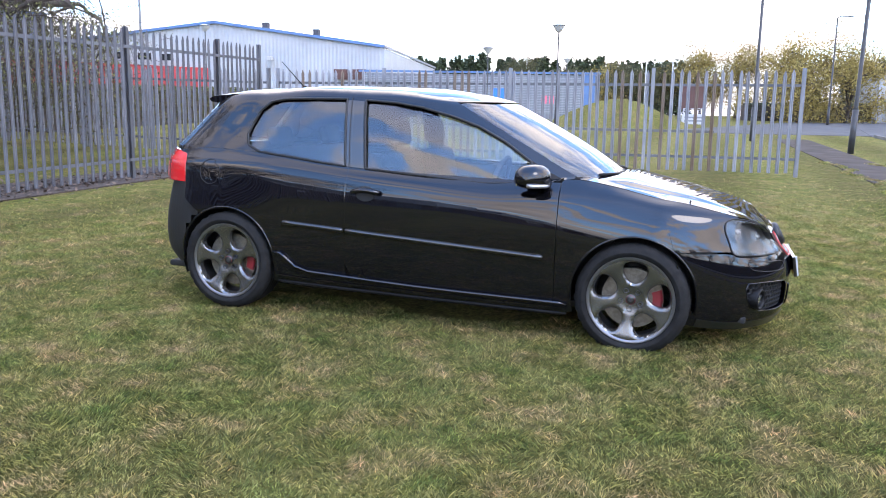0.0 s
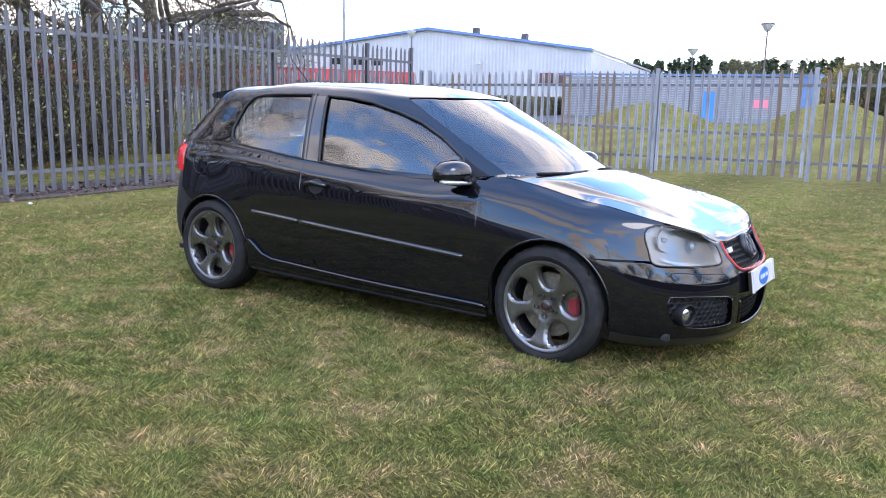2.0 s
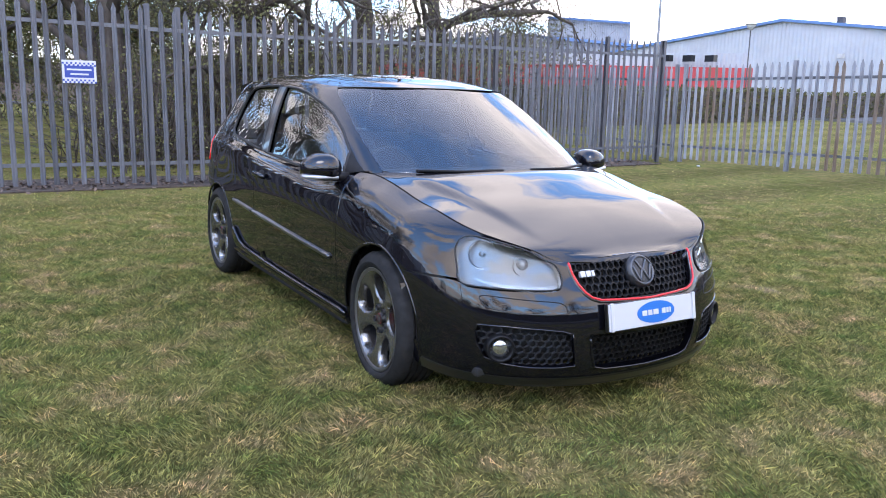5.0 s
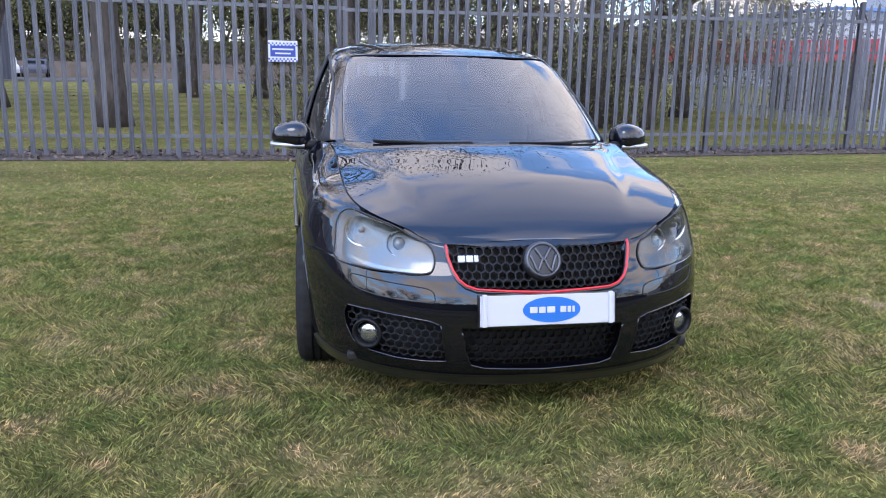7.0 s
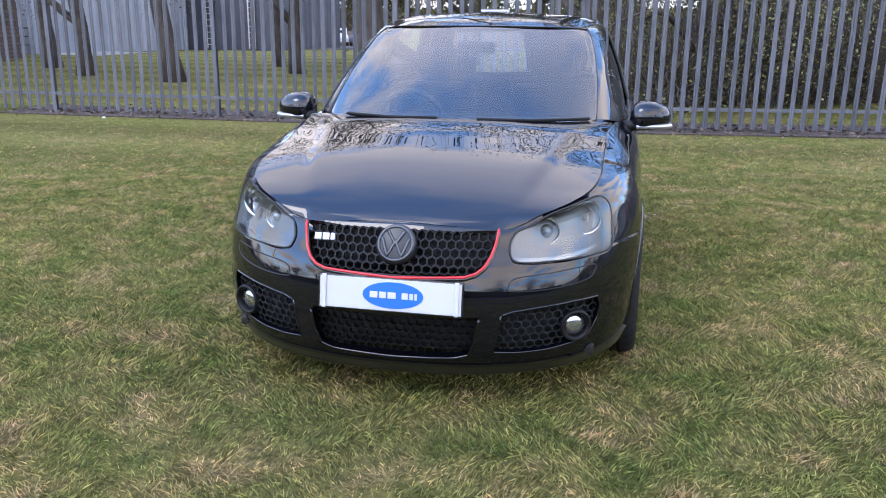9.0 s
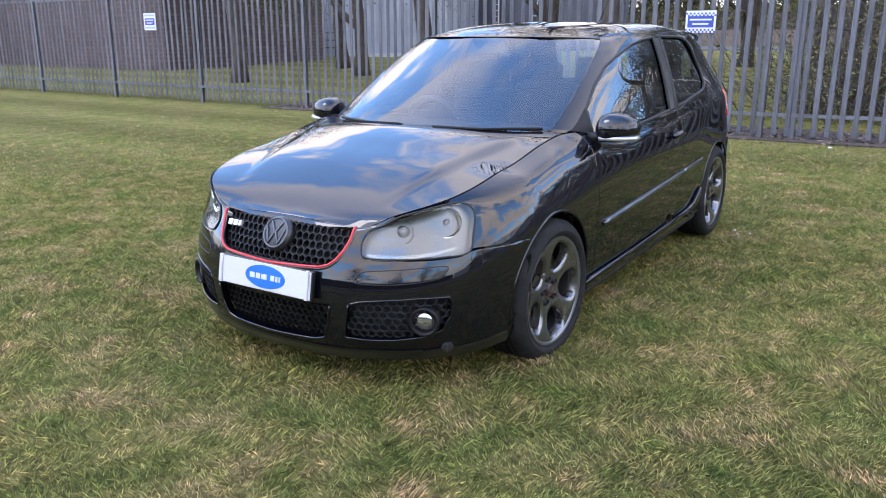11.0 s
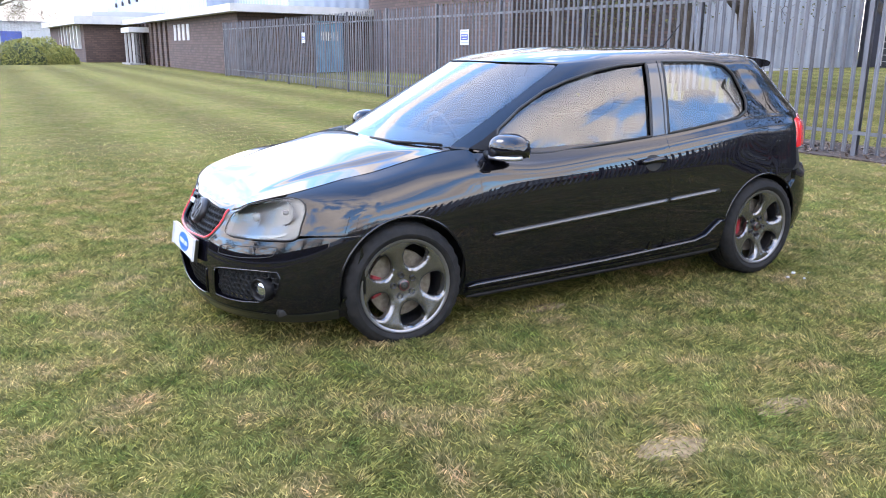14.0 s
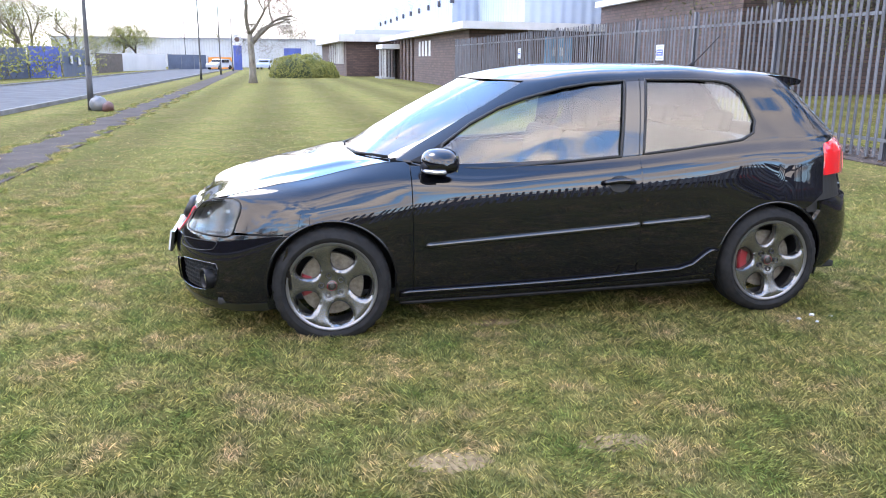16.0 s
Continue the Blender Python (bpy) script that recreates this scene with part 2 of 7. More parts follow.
asphalt = mottled("asphalt", (0.058, 0.058, 0.061), (0.099, 0.099, 0.101), 1.2, 0.9, fine=0.5, fine_scale=90.0)
footpath = mottled("old_footpath", (0.034, 0.026, 0.021), (0.075, 0.06, 0.05), 1.6, 0.95, fine=0.6, fine_scale=60.0)
tan_wall = mottled("tan_wall", (0.1, 0.075, 0.06), (0.15, 0.12, 0.1), 0.8, 0.9, fine=0.3)
concrete = mottled("concrete", (0.168, 0.162, 0.15), (0.252, 0.246, 0.234), 1.5, 0.9, fine=0.3)
litter = mottled("leaf_litter", (0.025, 0.017, 0.014), (0.077, 0.056, 0.042), 14.0, 0.95, fine=0.8, fine_scale=50.0)
leaf_dead = random_tone(material("dead_leaf", (0.12, 0.075, 0.05), 0.9), 0.5)
earth = mottled("bare_earth", (0.11, 0.075, 0.04), (0.25, 0.185, 0.10), 22.0, 0.95, fine=0.8, fine_scale=60.0)

shader(earth).inputs["Specular IOR Level"].default_value = 0.1

for m_dull in (asphalt, footpath, rubber):
    shader(m_dull).inputs["Specular IOR Level"].default_value = 0.15
kerb_stone = mottled("kerb_stone", (0.084, 0.084, 0.077), (0.154, 0.15, 0.14), 1.5, 0.9, fine=0.3)

# buildings
brick_mat = material("brown_brick", (0.1, 0.06, 0.05), 0.85)
brick_n = noisy(brick_mat, 2.0)
brick_r = ramp(brick_mat, brick_n, "Fac", ((0.3, (0.056, 0.034, 0.03)), (0.7, (0.094, 0.058, 0.049))))
join(brick_mat, brick_r, 0, shader(brick_mat), "Base Color")
random_tone(brick_mat, 0.25)
mortar = mottled("mortar", (0.09, 0.075, 0.07), (0.13, 0.115, 0.105), 5.0, 0.95, fine=0.4)
white_paint = mottled("white_fascia", (0.384, 0.384, 0.378), (0.496, 0.496, 0.49), 0.9, 0.6)
white_clad = mottled("pale_cladding", (0.303, 0.319, 0.341), (0.374, 0.391, 0.413), 0.3, 0.5, 0.1)
blue_clad = mottled("pale_blue_cladding", (0.24, 0.288, 0.36), (0.3, 0.348, 0.42), 0.4, 0.5, 0.1)
grey_clad = mottled("grey_cladding", (0.18, 0.198, 0.228), (0.252, 0.27, 0.3), 0.5, 0.5, 0.2)
blue_trim = mottled("blue_trim", (0.06, 0.128, 0.285), (0.09, 0.188, 0.36), 1.0, 0.5)
blue_door = mottled("faded_blue_door", (0.07, 0.189, 0.294), (0.112, 0.252, 0.364), 1.4, 0.6)
red_clad = mottled("red_cladding", (0.315, 0.022, 0.026), (0.435, 0.038, 0.038), 0.6, 0.5)
dark_clad = mottled("dark_cladding", (0.03, 0.032, 0.045), (0.06, 0.062, 0.075), 0.6, 0.6)
navy = mottled("navy_hoarding", (0.024, 0.04, 0.08), (0.048, 0.072, 0.12), 0.7, 0.6)
royal = mottled("royal_blue_hoarding", (0.03, 0.055, 0.22), (0.05, 0.08, 0.3), 0.7, 0.55)
orange = mottled("orange_barrier", (0.562, 0.188, 0.022), (0.675, 0.255, 0.038), 0.8, 0.5)
rust_board = mottled("brown_sign", (0.07, 0.03, 0.025), (0.11, 0.05, 0.04), 1.2, 0.6)
sign_white = material("sign_white", (0.507, 0.514, 0.533), 0.45)
sign_blue = material("sign_blue", (0.02, 0.048, 0.264), 0.45)
sign_pink = material("sign_pink", (0.85, 0.18, 0.25), 0.5)
dark_window = material("dark_window", (0.02, 0.022, 0.026), 0.08)

# plants
bark = mottled("bark", (0.03, 0.023, 0.018), (0.078, 0.063, 0.051), 9.0, 0.95, fine=0.9, fine_scale=30.0, stretch=(1, 1, 0.3))
pale_bark = mottled("pale_bark", (0.096, 0.084, 0.06), (0.204, 0.186, 0.15), 7.0, 0.9, fine=0.5, stretch=(1, 1, 0.4))


def leafy(name, dark, light):
    m = material(name, light, 0.65, specular=0.3)
    g = node(m, "ShaderNodeNewGeometry")
    r = ramp(m, g, "Random Per Island", ((0.0, dark), (1.0, light)))
    join(m, r, 0, shader(m), "Base Color")
    return m


leaf_spring = leafy("spring_leaf", (0.075, 0.083, 0.03), (0.225, 0.225, 0.09))
leaf_gold = leafy("golden_leaf", (0.211, 0.155, 0.037), (0.422, 0.335, 0.099))
leaf_olive = leafy("olive_leaf", (0.04, 0.048, 0.016), (0.12, 0.112, 0.036))
leaf_dark = leafy("dark_leaf", (0.012, 0.02, 0.01), (0.05, 0.07, 0.028))
leaf_bush = leafy("bush_leaf", (0.098, 0.112, 0.025), (0.322, 0.322, 0.091))
twig_mat = mottled("twigs", (0.03, 0.024, 0.018), (0.08, 0.063, 0.05), 3.0, 0.9)

# ---- builders ----
rng = random.Random(7)


def put_mesh(name, verts, faces, mat, parent=None, label="", smooth=False):
    me = bpy.data.meshes.new(name)
    me.from_pydata([tuple(v) for v in verts], [], faces)
    me.materials.append(mat)
    if smooth:
        me.polygons.foreach_set("use_smooth", [True] * len(me.polygons))
    me.update()
    ob = new(name, me)
    ob.parent = parent
    if label:
        ob["label"] = label
    return ob


def part(name, bm, mat, parent, label="", smooth=False):
    """Links a bmesh as one mesh object under a thing or a part."""
    me = bpy.data.meshes.new(name)
    bmesh.ops.recalc_face_normals(bm, faces=bm.faces)
    bm.to_mesh(me)
    bm.free()
    me.materials.append(mat)
    if smooth:
        me.polygons.foreach_set("use_smooth", [True] * len(me.polygons))
    ob = new(name, me)
    ob.parent = parent
    if label:
        ob["label"] = label
    return ob


def thing(name, label, category, at=None, group="", kind=""):
    ob = new(name)
    ob.empty_display_size = 0.1
    if at is not None:
        ob.matrix_world = at
    return tagged(ob, label, category, group, kind)


def box_bm(lo, hi, bevel=0.0, bm=None):
    own = bmesh.new()
    size = [b - a for a, b in zip(lo, hi)]
    mid = [(a + b) / 2 for a, b in zip(lo, hi)]
    bmesh.ops.create_cube(own, size=1.0, matrix=Matrix.Translation(mid) @ Matrix.Diagonal((*size, 1)))
    if bevel:
        bmesh.ops.bevel(own, geom=own.edges[:], offset=bevel, segments=2, affect="EDGES", profile=0.6)
    if bm is None:
        return own
    me = bpy.data.meshes.new("tmp")
    own.to_mesh(me)
    own.free()
    bm.from_mesh(me)
    bpy.data.meshes.remove(me)
    return bm


def tube(path, radii, sides=8, closed=False):
    """Vertices and faces of a tube along points, with capped ends."""
    verts, faces = [], []
    pts = [Vector(p) for p in path]
    side = None
    for i, p in enumerate(pts):
        a, b = pts[max(0, i - 1)], pts[min(len(pts) - 1, i + 1)]
        if closed:
            a, b = pts[i - 1], pts[(i + 1) % len(pts)]
        d = (b - a).normalized()
        if side is None:
            side = d.orthogonal().normalized()
        side = (side - d * side.dot(d)).normalized()
        up = d.cross(side)
        r = radii[i] if isinstance(radii, (list, tuple)) else radii
        for k in range(sides):
            w = 2 * math.pi * k / sides
            verts.append(p + (side * math.cos(w) + up * math.sin(w)) * r)
    rings = len(pts)
    for i in range(rings if closed else rings - 1):
        j = (i + 1) % rings
        for k in range(sides):
            l = (k + 1) % sides
            faces.append((i * sides + k, i * sides + l, j * sides + l, j * sides + k))
    if not closed:
        faces.append(tuple(range(sides))[::-1])
        faces.append(tuple((rings - 1) * sides + k for k in range(sides)))
    return verts, faces


def lathe(profile, segments=32, axis="Z"):
    """A turned shape: profile of (radius, height) about an axis."""
    verts, faces = [], []
    for r, h in profile:
        for k in range(segments):
            w = 2 * math.pi * k / segments
            a, b = r * math.cos(w), r * math.sin(w)
            verts.append((a, b, h) if axis == "Z" else (a, h, b) if axis == "Y" else (h, a, b))
    for i in range(len(profile) - 1):
        for k in range(segments):
            l = (k + 1) % segments
            faces.append((i * segments + k, i * segments + l, (i + 1) * segments + l, (i + 1) * segments + k))
    return verts, faces


def merge(*shapes):
    verts, faces = [], []
    for v, f in shapes:
        n = len(verts)
        verts += v
        faces += [tuple(i + n for i in face) for face in f]
    return verts, faces


def ground_z(x, y):
    return 0.0145 * max(0.0, min(y, 80.0) - 1.0) + 0.025 * max(0.0, min(-x, 30.0) - 8.0) + 0.006 * max(0.0, min(-x, 110.0) - 30.0)


# ---- ground: one sheet to the horizon ----
def build_ground():
    def steps(near, far_lo, far_hi):
        v = set(np.arange(-40, 70.1, near).round(3).tolist())
        for d in (45, 52, 60, 70, 80, 95, 110, 150, 220, 400, 900, 2500):
            if -d > far_lo:
                v.add(float(-d))
            if d < far_hi:
                v.add(float(d))
        return sorted(v)
    xs = steps(1.0, -2600, 2600)
    ys = [-v for v in steps(1.0, -2600, 2600)][::-1]
    ys = sorted(set(ys) | set(np.arange(-70, 90, 1.0).tolist()))
    verts = [(x, y, ground_z(x, y)) for y in ys for x in xs]
    n = len(xs)
    faces = [(j * n + i, j * n + i + 1, (j + 1) * n + i + 1, (j + 1) * n + i) for j in range(len(ys) - 1) for i in range(n - 1)]
    g = put_mesh("ground", verts, faces, lawn, smooth=True)
    return tagged(g, "mown lawn with green and straw-brown patches", "ground", kind="structure")


build_ground()


def sheet(name, outline, mat, label, category, lift=0.02, kind="structure", grid=1.0):
    """A flat layer that follows the ground inside an outline of four corners."""
    a, b, c, d = [Vector((x, y, 0)) for x, y in outline]
    nu = max(1, min(120, int((b - a).length / grid)))
    nv = max(1, min(120, int((d - a).length / grid)))
    verts = []
    for j in range(nv + 1):
        for i in range(nu + 1):
            u, v = i / nu, j / nv
            p = a * (1 - u) * (1 - v) + b * u * (1 - v) + c * u * v + d * (1 - u) * v
            verts.append((p.x, p.y, ground_z(p.x, p.y) + lift))
    n = nu + 1
    faces = [(j * n + i, j * n + i + 1, (j + 1) * n + i + 1, (j + 1) * n + i) for j in range(nv) for i in range(nu)]
    top = len(verts)
    verts += [(x, y, z - lift - 0.05) for x, y, z in verts]
    ring = [i for i in range(n)] + [j * n + nu for j in range(1, nv + 1)] + [nv * n + i for i in range(nu - 1, -1, -1)] + [j * n for j in range(nv - 1, 0, -1)]
    faces += [(ring[k], ring[k] + top, ring[(k + 1) % len(ring)] + top, ring[(k + 1) % len(ring)]) for k in range(len(ring))]
    return tagged(put_mesh(name, verts, faces, mat), label, category, kind=kind)


sheet("pavement", [(6.9, -130), (7.9, -130), (5.75, -5), (4.78, -5)], footpath, "old dark tarmac footpath with ragged grassy edges", "footpath", 0.015)
sheet("pavement", [(4.78, -5), (5.75, -5), (5.45, 29), (4.25, 29)], footpath, "old dark tarmac footpath with ragged grassy edges", "footpath", 0.015)
sheet("road", [(8.6, -170), (15.0, -170), (15.0, 90), (8.6, 34)], asphalt, "grey asphalt estate road", "road", 0.02)
sheet("road_junction", [(-1, 34.5), (60, 34.5), (60, 62), (8, 62)], asphalt, "grey asphalt road junction beyond the fence", "road", 0.012)
sheet("car_park", [(-26, 35.5), (-1.5, 35.5), (-1.5, 38.2), (-26, 38.2)], asphalt, "grey asphalt drive behind the fence", "road", 0.016)
sheet("car_park_yard", [(-26, 38.4), (-14, 38.4), (-10, 62), (-26, 62)], asphalt, "grey asphalt yard in front of the warehouse", "road", 0.012)
sheet("estate_road", [(-62, -60), (-33.5, -60), (-52, 14), (-62, 14)], asphalt, "grey asphalt road behind the trees", "road", 0.02)
sheet("forecourt", [(-31.3, -60), (-27, -60), (-27, -21), (-31.3, -21)], concrete, "pale concrete forecourt", "pavement", 0.025)


def kerb(line, label="pale kerb_stone kerb along the road"):
    verts, faces = [], []
    for (x0, y0), (x1, y1) in zip(line, line[1:]):
        steps_n = max(1, int(math.hypot(x1 - x0, y1 - y0) / 4))
        for s in range(steps_n):
            p, q = [Vector((x0 + (x1 - x0) * k / steps_n, y0 + (y1 - y0) * k / steps_n, 0)) for k in (s, s + 0.997)]
            side = (q - p).normalized().cross(Vector((0, 0, 1))) * 0.07
            i = len(verts)
            for w in (p, q):
                z = ground_z(w.x, w.y)
                for sgn, h in ((-1, -0.05), (-1, 0.12), (1, 0.12), (1, -0.05)):
                    verts.append((w.x + side.x * sgn, w.y + side.y * sgn, z + h))
            faces += [(i, i + 1, i + 5, i + 4), (i + 1, i + 2, i + 6, i + 5), (i + 2, i + 3, i + 7, i + 6), (i, i + 3, i + 2, i + 1), (i + 4, i + 5, i + 6, i + 7)]
    return tagged(put_mesh("kerb", verts, faces, kerb_stone), label, "kerb", kind="structure")


kerb([(8.55, -150), (8.55, 33)])
kerb([(15.1, -150), (15.1, 30)])
kerb([(-33.9, -58), (-51.6, 12)])
kerb([(-26, 35.4), (2, 34.4)])


# ---- palisade fences ----
def pale_mesh(height, width=0.068, rust=False, mat=None):
    """A W-section steel pale with a splayed, pointed head."""
    w = width / 2
    front = [(-w, 0.0), (-w * 0.55, 0.014), (0.0, 0.004), (w * 0.55, 0.014), (w, 0.0)]
    ring = front + [(x, d - 0.005) for x, d in reversed(front)]
    verts, faces = [], []
    for z, s in ((0.0, 1.0), (height - 0.13, 1.0), (height - 0.09, 1.06), (height, 0.10)):
        verts += [(d, x * s, z) for x, d in ring]
    n = len(ring)
    for k in range(3):
        faces += [(k * n + i, k * n + (i + 1) % n, (k + 1) * n + (i + 1) % n, (k + 1) * n + i) for i in range(n)]
    faces += [tuple(range(n))[::-1], tuple(3 * n + i for i in range(n))]
    me = bpy.data.meshes.new("pale")
    me.from_pydata(verts, [], faces)
    me.materials.append(rusty if rust else mat or galv)
    return me


def palisade(name, label, start, end, height, posts, pitch, rust_share=0.0, seed=3, front=1, mat=None):
    """A straight run of palisade: start and end (x, y), posts as distances along it. The pales stand on the side of the normal."""
    r = random.Random(seed)
    a, b = Vector((*start, 0)), Vector((*end, 0))
    along = (b - a).normalized()
    length = (b - a).length
    yaw = math.degrees(math.atan2(along.y, along.x)) - 90
    fence = thing(name, label, "fence", Matrix.Translation((a.x, a.y, 0)) @ Matrix.Rotation(radians(yaw), 4, "Z"))
    def zat(d):
        p = a + along * d
        return ground_z(p.x, p.y)
    meshes = [pale_mesh(height - 0.09, mat=mat), pale_mesh(height - 0.075, 0.066, mat=mat)]
    rust_me = pale_mesh(height - 0.09, rust=True)
    post_me = bpy.data.meshes.new("post")
    bm = bmesh.new()
    for lo, hi in (((-0.05, -0.035, -0.3), (-0.044, 0.035, height + 0.02)), ((0.014, -0.035, -0.3), (0.02, 0.035, height + 0.02)), ((-0.045, -0.004, -0.3), (0.015, 0.004, height + 0.02))):
        box_bm(lo, hi, bm=bm)
    bm.to_mesh(post_me)
    bm.free()
    post_me.materials.append(mat or galv)
    for d in posts:
        post = new("post", post_me)
        post.parent, post.location = fence, (-0.03 * front, d, zat(d))
    count = int(length / pitch)
    for k in range(count + 1):
        d = k * pitch + 0.03
        if d > length or min(abs(d - p) for p in posts) < 0.055:
            continue
        pale = new("pale", rust_me if r.random() < rust_share else meshes[r.randrange(2)])
        pale.parent = fence
        pale.matrix_local = pose(0, d + r.uniform(-0.006, 0.006), zat(d) + 0.07 + r.uniform(-0.008, 0.008), r.gauss(0, 0.25), r.gauss(0, 0.3), 0 if front > 0 else 180)
    for p, q in zip(posts, posts[1:]):
        for h in (0.34, height - 0.30):
            z0, z1 = zat(p) + h, zat(q) + h
            v = []
            for d, z in ((p + 0.004, z0), (q - 0.004, z1)):
                v += [(-0.008 * front, d, z - 0.025), (-0.008 * front, d, z + 0.025), (-0.014 * front, d, z + 0.025), (-0.014 * front, d, z - 0.019), (-0.055 * front, d, z - 0.019), (-0.055 * front, d, z - 0.025)]
            f = [(i, (i + 1) % 6, 6 + (i + 1) % 6, 6 + i) for i in range(6)] + [tuple(range(6))[::-1], tuple(range(6, 12))]
            put_mesh("rail", v, f, galv_rail, fence)
    return fence


# the tall fence behind the car, in two runs either side of a post, and the lower one along the drive
palisade("palisade_fence", "tall galvanised palisade fence with pointed pales", (-7.38, -36.0), (-7.38, -0.1), 2.52, sorted(35.9 - p for p in [0.0] + [2.45 + 3.0 * k for k in range(12)] + [35.9]), 0.1664, seed=5)
palisade("palisade_fence", "tall galvanised palisade fence with pointed pales meeting a corner", (-7.38, -0.1), (-7.62, 10.28), 2.50, [0.0, 0.42, 3.2, 6.02, 8.73, 10.33], 0.1664, seed=6)
palisade("palisade_fence", "lower galvanised palisade fence with some rusty pales", (3.32, 11.35), (-7.55, 10.75), 2.03, [0.0, 2.75, 5.6, 8.35, 10.85], 0.157, rust_share=0.2, seed=8, front=-1, mat=galv_sunlit)
palisade("palisade_fence", "lower palisade fence running on behind the corner", (-7.75, 10.75), (-19.0, 11.6), 2.03, [0.0, 2.75, 5.5, 8.25, 11.2], 0.157, seed=9, front=-1, mat=galv_sunlit)


# ---- plants ----
def grow(seed, height, radius, spread, depth=4, split=3, lean=0.0, first=0.35, droop=0.0, taper=0.72):
    """Branches of a tree as tubes, and their tips."""
    r = random.Random(seed)
    shapes, tips = [], []

    def limb(p, d, length, rad, level):
        pts, radii = [p], [rad]
        n = 5 if level == 0 else 4
        for i in range(n):
            d = (d + Vector((r.gauss(0, 0.10), r.gauss(0, 0.10), r.gauss(0, 0.06) - droop * level * 0.12)) * (0.55 + 0.95 * level if level < 2 else 1.0 + 0.5 * level)).normalized()
            p = p + d * (length / n)
            pts.append(p)
            radii.append(rad * (1 - (1 - taper) * (i + 1) / n))
        if level == 0:
            radii[0] *= 1.35
        shapes.append(tube(pts, radii, 9 if level == 0 else 5 if level < 3 else 3))
        if level >= depth:
            tips.append((pts[-1], d, level))
            return
        if level >= depth - 1:
            tips.append((pts[-2], d, level))
        kids = split + (1 if level == 0 else 0)
        for k in range(kids):
            start = pts[-1] if k < 2 else pts[r.randrange(max(1, int(len(pts) * first)), len(pts))]
            out = Vector((r.gauss(0, 1), r.gauss(0, 1), r.gauss(0.15, 0.5))).normalized()
            nd = (d * (1.0 - spread * 0.5) + out * spread).normalized()
            limb(start, nd, length * r.uniform(0.55, 0.82), radii[-1] * r.uniform(0.55, 0.8), level + 1)

    limb(Vector((0, 0, -0.1)), Vector((lean, lean * 0.4, 1)).normalized(), height * 0.34, radius, 0)
    return merge(*shapes), tips


def leaf_cloud(seed, centres, per, reach, size, flat=0.6):
    """Small folded leaves scattered round centres."""
    r = np.random.default_rng(seed)
    c = np.repeat(np.array([[*p] for p in centres], float), per, axis=0)
    n = len(c)
    p = c + r.normal(0, reach, (n, 3)) * np.array([1, 1, 0.8])
    a = r.normal(0, 1, (n, 3)); a /= np.linalg.norm(a, axis=1)[:, None]
    b = np.cross(a, r.normal(0, 1, (n, 3))); b /= np.linalg.norm(b, axis=1)[:, None]
    s = size * r.uniform(0.6, 1.4, n)[:, None]
    v = np.stack([p - a * s, p + b * s * flat, p + a * s, p - b * s * flat], 1).reshape(-1, 3)
    f = np.arange(n * 4).reshape(-1, 4)
    return v, f


def big_mesh(name, v, f, mat, parent=None):
    me = bpy.data.meshes.new(name)
    k = f.shape[1]
    me.vertices.add(len(v)); me.loops.add(f.size); me.polygons.add(len(f))
    me.vertices.foreach_set("co", np.ascontiguousarray(v, dtype=np.float32).ravel())
    me.loops.foreach_set("vertex_index", np.ascontiguousarray(f, dtype=np.int32).ravel())
    me.polygons.foreach_set("loop_start", np.arange(0, f.size, k, dtype=np.int32))
    me.update(calc_edges=True)
    me.materials.append(mat)
    ob = new(name, me)
    ob.parent = parent
    return ob


def tree(x, y, seed, height, radius, label, leaves, mat=None, spread=0.62, depth=4, split=3, reach=0.28, size=0.045, wood=None, lean=0.0, droop=0.0, first=0.35, group="", twigs=0):
    t = thing("tree", label, "tree", pose(x, y, ground_z(x, y), 0, 0, (seed * 77) % 360), group)
    (v, f), tips = grow(seed, height, radius, spread, depth, split, lean, first, droop)
    put_mesh("trunk", v, f, wood or bark, t, smooth=True)
    if leaves:
        lv, lf = leaf_cloud(seed, [p for p, _, _ in tips], leaves, reach, size)
        big_mesh("crown", lv, lf, mat or leaf_spring, t)
    if twigs:
        tv, tf = leaf_cloud(seed + 500, [p for p, _, _ in tips], twigs, reach * 1.1, 0.26, 0.018)
        big_mesh("twig_crown", tv, tf, twig_mat, t)
    return t


# behind the tall fence
tree(-15.8, 9.6, 15, 11.5, 0.24, "wide hawthorn with small new leaves behind the fence", 36, leaf_olive, 0.8, 5, 3, 0.5, 0.032, droop=0.2, first=0.1, twigs=14)
tree(-12.85, 5.95, 11, 12.0, 0.27, "many-stemmed hawthorn with crooked limbs and small new leaves", 40, leaf_olive, 0.85, 5, 3, 0.45, 0.028, droop=0.3, first=0.1, lean=0.1, twigs=14)
tree(-13.6, 4.3, 12, 9.0, 0.18, "spreading hawthorn with small new leaves behind the fence", 22, leaf_spring, 0.85, 5, 3, 0.42, 0.028, droop=0.3, first=0.1, lean=-0.1, twigs=14)
tree(-12.3, 7.0, 14, 7.4, 0.14, "spreading hawthorn with small new leaves behind the fence", 22, leaf_spring, 0.9, 5, 3, 0.40, 0.026, droop=0.25, first=0.1, lean=0.15, twigs=12)
tree(-11.9, 2.2, 13, 8.0, 0.16, "spreading hawthorn with small new leaves behind the fence", 22, leaf_spring, 0.85, 5, 3, 0.42, 0.028, droop=0.35, first=0.1, twigs=14)
